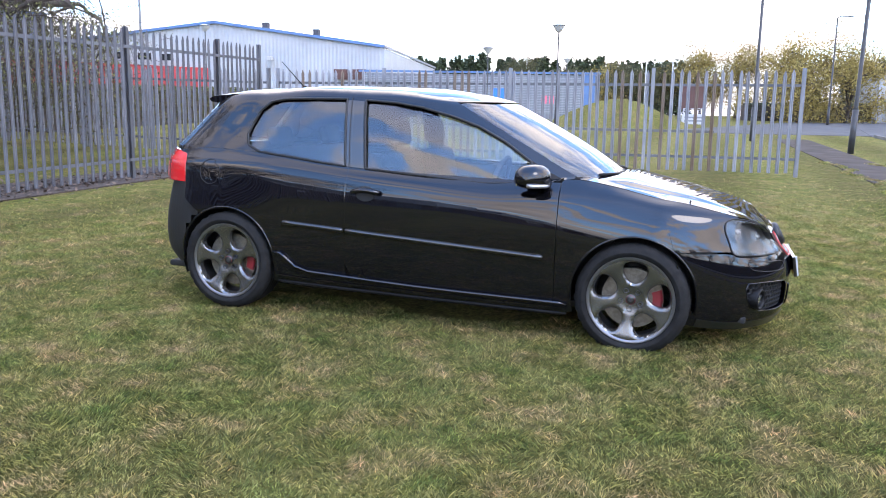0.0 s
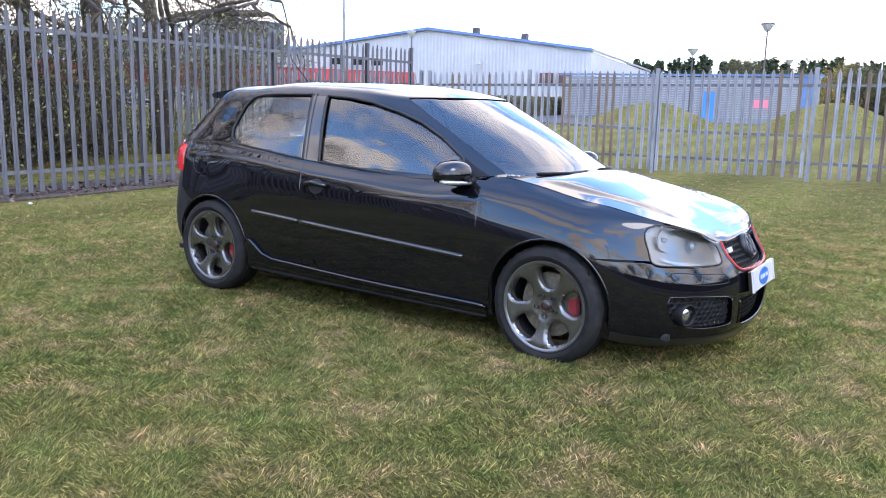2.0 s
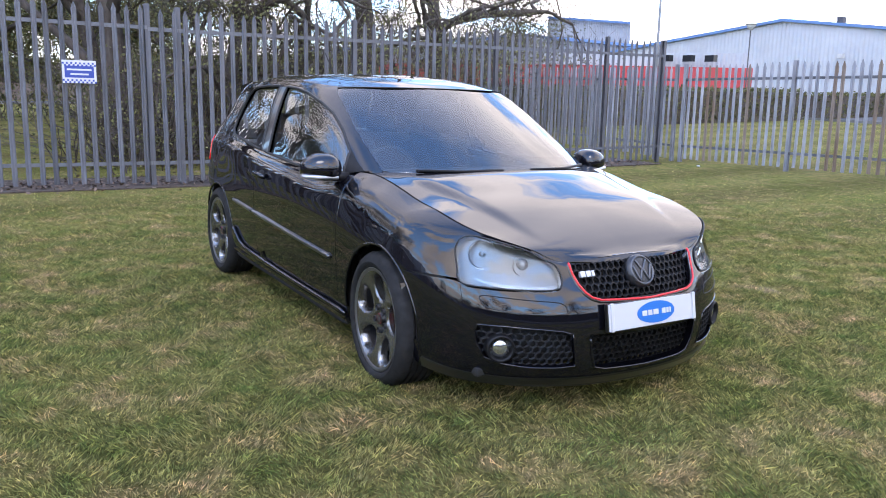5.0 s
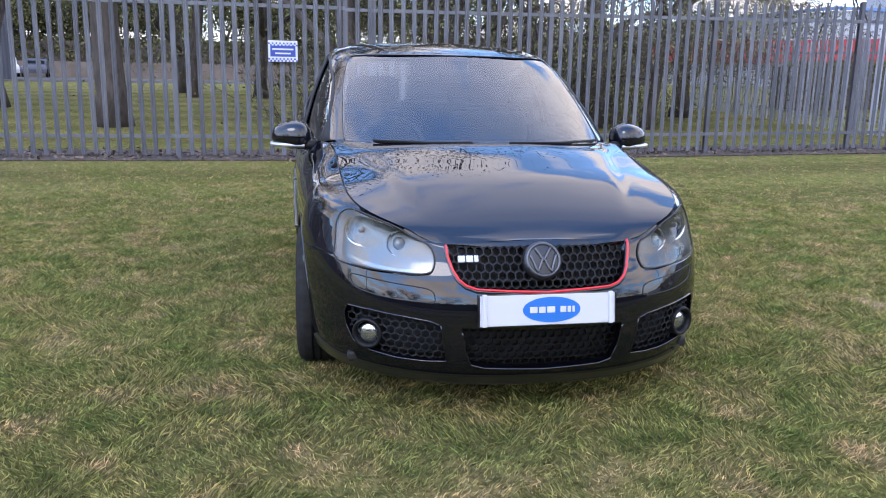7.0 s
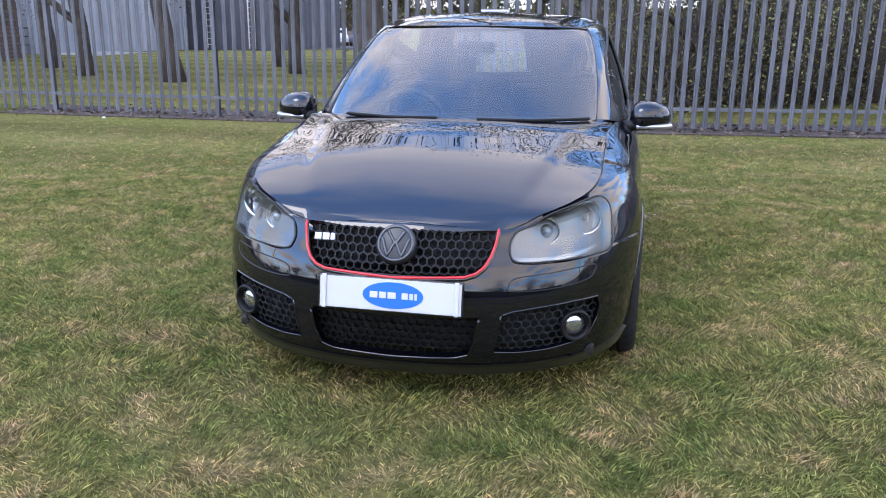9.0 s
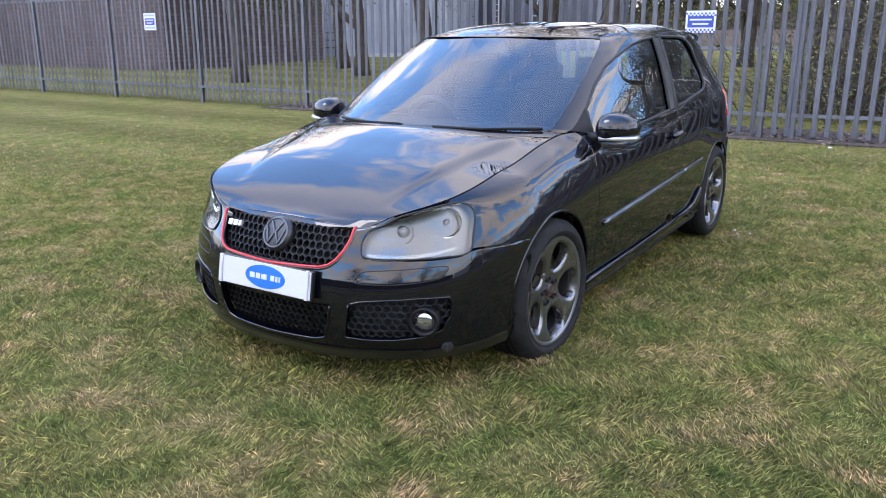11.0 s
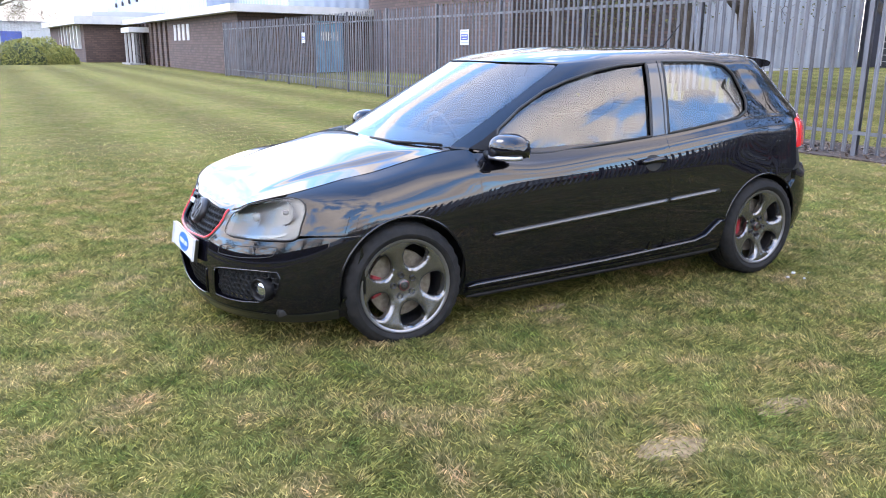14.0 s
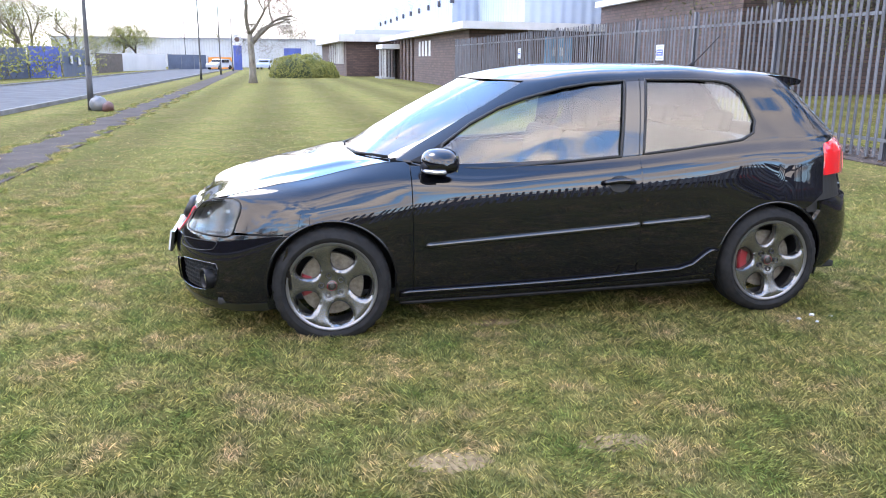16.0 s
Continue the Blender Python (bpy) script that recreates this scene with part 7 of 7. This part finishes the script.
# red-fronted building behind the hedge
red = thing("red_fronted_building", "grey industrial building with a red front band", "building")
upright("front_wall", [(-60.0, 24.0, 5.2), (-43.0, 37.0, 5.2), (-33.5, 46.0, 5.2)], (-3, 3), white_ribbed, red, "", .3)
upright("red_band", [(-59.6, 23.6, 4.35), (-42.7, 36.6, 4.30), (-33.1, 45.6, 4.15)], (-.25, .25), red_clad, red, "red fascia band", 2.75)
for k in range(7):
    u = k / 7
    x, y = -46 + 12 * u, 34.1 + 11 * u
    part("bay", box_bm((x - .5, y - .6, 1.0), (x + .5, y - .3, 2.6)), dark_window if k % 2 else white_paint, red)
for k in range(3):
    part("high_window", box_bm((-37.6 + k * 1.1, 41.2 + k * 1.02, 4.55), (-36.8 + k * 1.1, 41.6 + k * 1.02, 5.0)), dark_window, red)
far_b = thing("far_warehouse", "distant pale grey warehouse with a blue roof edge", "warehouse")
upright("front_wall", [(-108, 42, 8.0), (-84.0, 64, 10.2), (-73.0, 76.5, 8.8), (-60, 95, 8.0)], (-4, 3), white_ribbed, far_b, "", .3)
upright("tower", [(-82.2, 66.0, 12.7), (-75.0, 74.0, 12.0)], (-3, 3), grey_ribbed, far_b, "taller grey block", 6.0)
v, f = tube([(-107.5, 41.5, 8.2), (-83.6, 63.6, 10.4), (-72.6, 76.1, 9.0), (-59.5, 94.5, 8.2)], .25, 4)
put_mesh("verge", v, f, blue_trim, far_b, "blue roof edge")
v, f = tube([(-82.0, 65.7, 12.8), (-74.7, 73.7, 12.1)], .2, 4)
put_mesh("parapet", v, f, blue_trim, far_b, "blue parapet")

# low blue-edged building, its door and signs
low_b = thing("low_building", "low grey louvred building with a blue roof edge", "building")
solid("wall", [(-24.0, 52.6), (-6.4, 57.0), (-7.6, 63), (-25, 60)], .7, 4.15, grey_ribbed, low_b)
d_l = Vector((17.6, 4.4, 0)).normalized()
for k in range(22):
    z = 1.3 + k * .125
    a, b = Vector((-23.8, 52.57, z)), Vector((-6.6, 56.9, z))
    v, f = tube([a, b], .035, 4)
    put_mesh("louvre", v, f, white_clad, low_b)
v, f = tube([(-24.2, 52.4, 4.3), (-6.2, 56.9, 4.3), (-7.5, 63, 4.3)], .10, 4)
put_mesh("roof_edge", v, f, blue_trim, low_b, "bright blue roof edge")


def on_front(u, z0, z1, w, mat, name, label=""):
    p = Vector((-24, 52.6, 0)) + d_l * u
    q = p + d_l * w
    out = Vector((d_l.y, -d_l.x, 0)) * .12
    bm = bmesh.new()
    vs = [bm.verts.new(t) for t in ((p + out)[:2] + (z0,), (q + out)[:2] + (z0,), (q + out)[:2] + (z1,), (p + out)[:2] + (z1,), p[:2] + (z0,), q[:2] + (z0,), q[:2] + (z1,), p[:2] + (z1,))]
    for i in ((0, 1, 2, 3), (0, 4, 5, 1), (1, 5, 6, 2), (2, 6, 7, 3), (3, 7, 4, 0)):
        bm.faces.new([vs[j] for j in i])
    return part(name, bm, mat, low_b, label)


blue_vivid = mottled("vivid_blue", (0.02, 0.16, 0.62), (0.03, 0.2, 0.72), 1.0, 0.45)
on_front(10.2, .9, 3.1, 1.0, blue_vivid, "door", "bright blue door")
on_front(13.9, 2.0, 2.6, .4, sign_pink, "notice", "pink notice")
on_front(14.5, 2.0, 2.6, .35, sign_pink, "notice", "pink notice")
on_front(17.0, .9, 4.2, .9, blue_trim, "end_panel", "blue end panel")

# entrance sign
ent = thing("entrance_sign", "brown entrance board with white lettering on posts", "sign", pose(.85, 45.6, ground_z(.85, 45.6), 0, 0, 4))
part("board", box_bm((-.72, -.04, 1.0), (.72, .04, 2.45), .01), rust_board, ent)
part("panel", box_bm((-.66, -.05, .12), (.66, .03, .72), .01), sign_white, ent, "white lower panel")
for x in (-.6, .6):
    part("leg", box_bm((x - .04, .03, -.2), (x + .04, .09, 2.4)), dark_clad, ent)
word = bpy.data.curves.new("word", "FONT")
word.body, word.size, word.align_x, word.extrude = "ENTER", .42, "CENTER", .006
word.materials.append(sign_white)
word_ob = new("word", word)
word_ob.parent = ent
word_ob.matrix_local = pose(0, -.05, .78, 90, 0, 0)
for z in (.52, .32):
    part("text_bar", box_bm((-.5, -.06, z - .05), (.5, -.051, z + .05)), grey_clad, ent)
box_r = thing("roadside_building", "pale building with an orange panel across the road", "building")
solid("wall", [(14.5, 66.5), (30, 70), (28, 80), (13, 76)], .8, 4.8, white_clad, box_r)
part("notice", box_bm((15.2, 66.2, 1.4), (16.6, 66.45, 2.5)), orange, box_r, "orange panel")

# brick building beyond the tall fence
brick_b = thing("brick_building", "long low brown brick building with white fascias", "building")
solid("front_block", [(-8.1, -35.9), (-15.6, -36.9), (-15.6, -62), (-8.1, -53.2)], -.1, 3.05, brick_courses, brick_b)
solid("entrance_block", [(-9.0, -53.2), (-15.6, -53.2), (-15.6, -69), (-8.6, -69)], -.1, 3.05, dark_window, brick_b, "glazed entrance bays")
for k in range(9):
    y = -53.4 - k * 1.75
    part("pier", box_bm((-9.2, y - .95, -.1), (-8.0, y, 3.04), .01), brick_courses, brick_b)
    if k not in (4, 5):
        part("window_frame", box_bm((-8.65, y - 1.12, 0.0), (-8.45, y - .98, 3.0)), white_paint, brick_b, "white frame")
        part("sill_panel", box_bm((-8.75, y - 1.72, -.05), (-8.62, y - .98, .95)), white_paint, brick_b, "white lower panel")
part("canopy", box_bm((-9.0, -63.6, 2.35), (-6.6, -59.6, 2.72), .03), white_paint, brick_b, "white entrance canopy")
for y in (-63.3, -61.6, -59.9):
    part("canopy_post", box_bm((-6.95, y - .07, -.1), (-6.8, y + .07, 2.4)), white_paint, brick_b)
part("porch_glass", box_bm((-7.3, -63.2, 0.05), (-7.24, -59.8, 2.3)), dark_window, brick_b, "dark glazed porch")
part("step", box_bm((-7.6, -63.7, -.1), (-6.5, -59.5, .12), .01), concrete, brick_b)
for k in range(4):
    y = -46.9 - k * 1.25
    part("slot_window", box_bm((-8.14, y - .32, 1.75), (-8.06, y + .32, 2.72)), white_paint, brick_b, "narrow white-framed window")
    part("slot_pane", box_bm((-8.17, y - .24, 1.83), (-8.135, y + .24, 2.64)), dark_window, brick_b)
solid("fascia", [(-7.55, -35.1), (-16.2, -36.3), (-16.2, -70), (-7.55, -70)], 3.05, 3.42, white_paint, brick_b, "white flat-roof fascia")
# far wing at the end of the lawn
solid("far_wing", [(-4.6, -70), (-16, -70), (-16, -92), (-3.6, -92)], -.1, 3.1, brick_courses, brick_b)
solid("far_fascia", [(-3.9, -69.3), (-16, -69.3), (-16, -93), (-2.9, -93)], 3.1, 3.75, white_paint, brick_b, "white flat-roof fascia")
solid("far_roof", [(-5.5, -71), (-15, -71), (-15, -92), (-4.5, -92)], 3.75, 4.2, white_clad, brick_b)
for k in range(8):
    y = -72.0 - k * 2.3
    part("column", box_bm((-4.55 + k * .02, y - .3, 1.1), (-4.25 + k * .06, y + .3, 3.08)), white_paint, brick_b, "white window column")
# taller brick wing inside the compound, with the blue door
solid("compound_wing", [(-15.6, -36.9), (-15.2, -22.5), (-24, -22.5), (-24, -36.9)], -.1, 4.3, brick_courses, brick_b)
solid("compound_fascia", [(-15.3, -37.1), (-14.9, -22.2), (-24.2, -22.2), (-24.2, -37.1)], 4.3, 4.6, white_paint, brick_b)
part("blue_door", box_bm((-13.9, -36.72, -.05), (-12.3, -36.45, 2.75), .01), blue_door, brick_b, "faded blue double door")
part("door_light", box_bm((-13.55, -36.43, 1.75), (-12.65, -36.40, 2.2)), white_paint, brick_b, "pale louvred light")
for k in range(7):
    x = -13.5 + k * .13
    part("door_bar", box_bm((x, -36.40, 1.74), (x + .04, -36.38, 2.21)), blue_door, brick_b)

# hangar with a saw-tooth roof
hangar = thing("hangar", "pale blue clad factory with a saw-tooth roof", "factory")
solid("block", [(-11.5, -56), (-40, -56), (-40, -108), (-11.5, -108)], 3.0, 6.0, blue_ribbed, hangar)
solid("tall_block", [(-13.5, -44), (-40, -44), (-40, -56), (-13.5, -56)], 3.0, 8.6, blue_ribbed, hangar)
solid("grey_block", [(-20, -38), (-40, -38), (-40, -44), (-20, -44)], 3.0, 8.6, grey_ribbed, hangar)
for k in range(10):
    y = -58.0 - k * 4.8
    bm = bmesh.new()
    pts = [(-11.48, y + 2.0, 6.0), (-11.48, y - 2.8, 6.0), (-11.48, y - .4, 7.35)]
    vs = [bm.verts.new(q) for q in pts] + [bm.verts.new((-40, b, c)) for _, b, c in pts]
    for i in ((0, 1, 2), (5, 4, 3), (0, 2, 5, 3), (2, 1, 4, 5)):
        bm.faces.new([vs[j] for j in i])
    part("roof_tooth", bm, blue_ribbed, hangar, "saw-tooth roof bay")
    part("roof_valley", box_bm((-11.6, y + 1.85, 5.7), (-11.3, y + 2.15, 6.15)), dark_clad, hangar)

# grey sheds behind the trees
shed = thing("grey_shed", "pale grey clad shed with a dark panel for its shaded opening", "shed")
solid("block", [(-29.0, -41), (-27.0, -24.2), (-38, -23), (-42, -41)], .3, 6.5, grey_ribbed, shed)
# solid dark panel on the wall stands for the shade inside the opening
part("opening_shade", box_bm((-28.9, -36.5, .5), (-28.0, -33.0, 2.6)), dark_window, shed)
for z in (.9, 1.25, 1.6):
    v, f = tube([(-26.2, -23.8, z), (-27.4, -31.0, z)], .03, 6)
    put_mesh("guard_rail", v, f, lamp_black, shed)
for k in range(6):
    y = -23.8 - k * 1.44
    v, f = tube([(-26.2 - k * .24, y, .3), (-26.2 - k * .24, y, 1.6)], .03, 6)
    put_mesh("guard_post", v, f, lamp_black, shed)
dark_s = thing("dark_shed", "dark clad industrial shed with pale ladders", "shed")
solid("block", [(-39.0, -23.6), (-39.0, -18.6), (-52, -18.6), (-52, -23.6)], .5, 6.0, dark_ribbed, dark_s)
for y in (-22.0, -19.4):
    for dy in (-.18, .18):
        part("ladder_rail", box_bm((-38.9, y + dy - .03, .7), (-38.84, y + dy + .03, 6.0)), white_paint, dark_s)
    for k in range(15):
        part("rung", box_bm((-38.88, y - .17, .9 + k * .34), (-38.85, y + .17, .94 + k * .34)), white_paint, dark_s)
bank = thing("far_bank", "low pale wall and verge beyond the road", "wall", kind="structure")
upright("wall", [(-66.0, -34.0, 2.0), (-67.0, 2.0, 2.1), (-64.0, 20.0, 2.2)], (-.3, 0), tan_wall, bank, "", .5)
hedge("hedge", "dense dark hedge behind the far road", [(-70, -36), (-71, 2), (-69, 9)], 2.2, 3.2, leaf_olive, 55, 160, 0.18)
for k in range(11):
    tree(-72.0 - 2.5 * (k % 2), -34.0 + 4.6 * k, 150 + k, 11.0 + (k % 3), 0.22, "tall thinly leaved tree behind the far wall", 30, leaf_olive, 0.66, 4, 4, 0.8, 0.13, first=0.2, group="trees behind the far wall", twigs=14)
hedge("hedge", "lower olive hedge behind the far road", [(-68.5, 9.4), (-60, 18), (-50, 24)], 2.0, 3.6, leaf_olive, 56, 200, 0.15)


# ---- parked vehicles far off ----
def vehicle(x, y, yaw, name, label, body_mat, length, height, van=False):
    t = thing(name, label, "van" if van else "car", pose(x, y, ground_z(x, y) + .02, 0, 0, yaw))
    L, W, H = length / 2, .88, height
    if van:
        side = [(-L, .3), (-L, H * .96), (-L + .1, H), (L * .45, H), (L * .62, H * .93), (L * .86, H * .55), (L, H * .45), (L, .3)]
    else:
        side = [(-L, .3), (-L, H * .58), (-L * .92, H * .66), (-L * .62, H * .97), (-L * .4, H), (L * .1, H), (L * .25, H * .95), (L * .5, H * .66), (L * .95, H * .54), (L, H * .42), (L, .3)]
    bm = bmesh.new()
    rows = []
    for s, tuck in ((-1, .82), (-1, 1.0), (1, 1.0), (1, .82)):
        rows.append([bm.verts.new((a * (1 if abs(s * tuck) == 1 else .985), s * W * (tuck if c > H * .6 else (.94 if tuck < 1 else 1.0)) * (1 if tuck == 1 and c <= H * .6 else .9 if tuck == 1 else 1), c)) for a, c in side])
    for p, q in zip(rows, rows[1:]):
        for i in range(len(side)):
            j = (i + 1) % len(side)
            bm.faces.new((p[i], p[j], q[j], q[i]))
    bm.faces.new(rows[0])
    bm.faces.new(rows[-1][::-1])
    part("body", bm, body_mat, t, "", False)
    zc = H * .80
    for s in (-1, 1):
        part("side_window", box_bm((-L * .5 if not van else L * .2, s * W * .9 - .02, H * .66), (L * .28 if not van else L * .55, s * W * .9 + .02, H * .9)), dark_window, t)
    part("windscreen", box_bm((L * (.33 if not van else .68), -W * .75, H * .66), (L * (.45 if not van else .74), W * .75, H * .88)), dark_window, t)
    for wx in (-L * .62, L * .62):
        for s in (-1, 1):
            v, f = lathe([(.001, -.09), (.2, -.09), (.31, -.08), (.31, .08), (.2, .09), (.001, .09)], 20, "Y")
            put_mesh("wheel", [(a + wx, b + s * W * .92, c + .31) for a, b, c in v], f, rubber, t)


vehicle(-63.0, -22.6, 20, "parked_car", "white hatchback parked across the far road", white_paint, 4.0, 1.45)
vehicle(-62.5, -20.2, 10, "parked_car", "dark hatchback parked across the far road", dark_clad, 4.0, 1.4)
vehicle(-30.0, -29.0, 70, "parked_car", "silver hatchback parked by the grey shed", satin, 4.1, 1.45)
vehicle(9.5, -112, 60, "parked_car", "pale hatchback parked at the end of the road", white_clad, 4.1, 1.45)
vehicle(3.4, -116, 80, "parked_car", "pale blue hatchback parked at the end of the lawn", blue_clad, 4.1, 1.45)


# ---- hoardings along the road ----
def hoarding(name, label, line, height, mat, bay, posts=None, gap=.02):
    t = thing(name, label, "fence")
    for (x0, y0), (x1, y1) in zip(line, line[1:]):
        n = max(1, round(math.hypot(x1 - x0, y1 - y0) / bay))
        for k in range(n):
            a, b = k / n, (k + 1) / n - gap / bay / n
            p, q = Vector((x0 + (x1 - x0) * a, y0 + (y1 - y0) * a, 0)), Vector((x0 + (x1 - x0) * b, y0 + (y1 - y0) * b, 0))
            side = (q - p).normalized().cross(Vector((0, 0, 1))) * .03
            z0, z1 = ground_z(p.x, p.y) - .02, ground_z(p.x, p.y) + height
            bm = bmesh.new()
            vs = [bm.verts.new((w.x, w.y, z)) for z in (z0, z1) for w in (p + side, q + side, q - side, p - side)]
            for f in ((0, 1, 5, 4), (1, 2, 6, 5), (2, 3, 7, 6), (3, 0, 4, 7), (4, 5, 6, 7)):
                bm.faces.new([vs[i] for i in f])
            part("panel", bm, mat, t)
            if posts:
                v, f = tube([(p.x, p.y, z0), (p.x, p.y, z1 + .1)], .05, 6)
                put_mesh("post", v, f, posts, t)
    return t


hoarding("hoarding", "dark blue-green mesh hoarding across the road", [(21.5, -45), (19.0, -57.5)], 2.1, navy, 2.6, grey_post)
hoarding("hoarding", "royal blue solid gate panels", [(18.95, -57.8), (17.8, -61.6)], 2.25, royal, 1.9, navy)
hoarding("hoarding", "dark blue-green mesh hoarding beside the gate", [(17.7, -61.9), (17.2, -68)], 2.1, navy, 2.0, grey_post)
hoarding("hoarding", "weathered brown board fence", [(18.6, -78), (18.7, -92)], 1.9, twig_mat, 2.4)
hoarding("hoarding", "pale blue-white corrugated hoarding", [(18.8, -92.4), (16.4, -110)], 2.0, white_clad, 1.2)
hoarding("hoarding", "dark mesh fence with pale notices", [(16.2, -111), (11.8, -118)], 2.0, navy, 3.0, grey_post)
hoarding("barrier", "bright orange road barrier panels", [(11.5, -118), (8.2, -119)], 1.7, orange, 1.7, navy)
for x, y, z in ((20.6, -49.6, 1.2), (20.1, -52.2, 1.2), (17.55, -63.7, 1.3), (17.4, -65.6, 1.2)):
    part("notice", box_bm((x - .12, y - .3, z - .3), (x - .06, y + .3, z + .3)), sign_white, tagged(new("notice_board"), "pale notice fixed to the hoarding", "sign", "notices"))
scrub("roadside_scrub", "yellow-green scrub behind the hoarding", "bush", [(21.0 - .25 * k, -50 - 2.3 * k, 1.2) for k in range(9)], leaf_bush, 3.2, 9, .09, 43, 22)
far_shed = thing("far_shed", "long pale shed at the end of the road", "warehouse")
solid("block", [(40, -148), (-8, -146), (-8, -170), (40, -170)], -.1, 5.0, white_ribbed, far_shed)
v, f = tube([(40.2, -147.7, 5.0), (-8.2, -145.7, 5.0)], .14, 4)
put_mesh("gutter", v, f, grey_clad, far_shed)
pylon = thing("totem_sign", "tall blue and white totem sign", "sign", pose(7.0, -112, 0))
part("body", box_bm((-.55, -.15, 0), (.55, .15, 3.3), .02), royal, pylon)
part("head", box_bm((-.62, -.16, 3.3), (.62, .16, 4.8), .02), sign_white, pylon)
v, f = lathe([(.001, .17), (.3, .17), (.34, .16)], 24, "Y")
put_mesh("disc", [(a, b, c + 4.1) for a, b, c in v], f, rust_board, pylon, "dark round emblem")
far_sign = thing("blue_sign_board", "dark blue square board near the shrubs", "sign", pose(-.5, -112, 0))
part("board", box_bm((-1.2, -.05, 1.2), (1.2, .05, 3.0), .01), royal, far_sign)
for x in (-.9, .9):
    part("leg", box_bm((x - .05, -.04, 0), (x + .05, .04, 1.3)), dark_clad, far_sign)

# a dumped sack and cone at the foot of the near lamp
sack = thing("dumped_bag", "grey rubbish bag dumped at the lamp's foot", "rubbish bag", pose(6.55, -19.25, 0))
bm = bmesh.new()
bmesh.ops.create_icosphere(bm, subdivisions=3, radius=.24)
rb = random.Random(77)
for vert in bm.verts:
    vert.co.z = max(-.02, vert.co.z + .17)
    vert.co *= 1 + .08 * math.sin(vert.co.x * 31) * math.cos(vert.co.y * 27)
part("bag", bm, grey_post, sack, "", True)
clod = thing("rusty_lump", "lump of rusty scrap beside the bag", "scrap", pose(6.25, -18.95, 0))
bm = bmesh.new()
bmesh.ops.create_icosphere(bm, subdivisions=2, radius=.17)
for vert in bm.verts:
    vert.co.z = max(-.01, vert.co.z + .1)
    vert.co *= 1 + rb.uniform(-.12, .12)
part("lump", bm, rust_board, clod, "", True)

# ---- grass blades ----
def blades(name, seed, count, place_fn, tall, wide, label):
    """Short blades in tufts, each a bent strip of two faces."""
    r = np.random.default_rng(seed)
    x, y = place_fn(r, count)
    n = len(x)
    z = 0.0145 * np.maximum(0, y - 1.0)
    # tufts lean together
    ang = np.sin(x * 9.1 + 3 * np.sin(y * 4.3)) * 2.2 + r.normal(0, 1.1, n)
    clump = 0.72 + 0.5 * (0.5 + 0.5 * np.sin(x * 6.3 + 1.7 * np.sin(y * 5.1)) * np.cos(y * 7.7 + np.sin(x * 3.9)))
    h = tall * clump * r.uniform(.55, 1.25, n)
    lean = h * np.abs(r.normal(.9, .5, n))
    d = np.stack([np.cos(ang), np.sin(ang)], 1)
    turn = r.uniform(0, 6.283, n)
    s = np.stack([np.cos(turn), np.sin(turn)], 1) * (wide * r.uniform(.6, 1.3, n))[:, None]
    base = np.stack([x, y, z - .004], 1)
    mid = base + np.concatenate([d * (lean * .35)[:, None], (h * .55)[:, None]], 1)
    tip = base + np.concatenate([d * lean[:, None], h[:, None]], 1)
    side = np.concatenate([s, np.zeros((n, 1))], 1)
    v = np.stack([base, mid + side, tip, mid - side], 1).reshape(-1, 3)
    i = np.arange(n)[:, None] * 4
    f = np.concatenate([i + [0, 1, 2], i + [0, 2, 3]], 0)
    ob = big_mesh(name, v, f.astype(np.int32), blade)
    return tagged(ob, label, "grass", kind="stuff")


def round_car(r, count):
    """Thick round the car, thinning out steadily over the lawn."""
    a = r.uniform(-math.pi, math.pi, count)
    rad = np.sqrt(r.uniform(0.3, 4.1 ** 2, count)) + np.where(r.uniform(0, 1, count) < .55, r.exponential(1.6, count), 0)
    x, y = 0.2 + rad * 1.28 * np.cos(a), rad * 1.12 * np.sin(a)
    k = ~((np.abs(x) < 1.7) & (np.abs(y) < .35)) & (x > -7.0) & (y < 10.6) & ((x > -2.4) | (r.uniform(0, 1, count) < .4))
    return x[k], y[k]


blades("grass", 401, 1080000, round_car, .023, .0018, "short mown grass with straw-coloured blades")


def path_fringe(r, count):
    """Longer straw-pale tufts along both ragged edges of the footpath."""
    y = r.uniform(-34, 16, count)
    near, far = np.where(y < -5, 4.78 - (y + 5) * .0170, 4.78 - (y + 5) * .0156), np.where(y < -5, 5.75 - (y + 5) * .0172, 5.75 - (y + 5) * .0088)
    wander = .10 * np.sin(y * 1.9) + .07 * np.sin(y * 4.7 + 1.0)
    x = np.where(r.uniform(0, 1, count) < .5, near + .04 + wander, far - .04 + wander) + r.normal(0, .05, count)
    return x, y


blades("grass_fringe", 402, 60000, path_fringe, .04, .003, "longer straw-pale grass along the footpath")
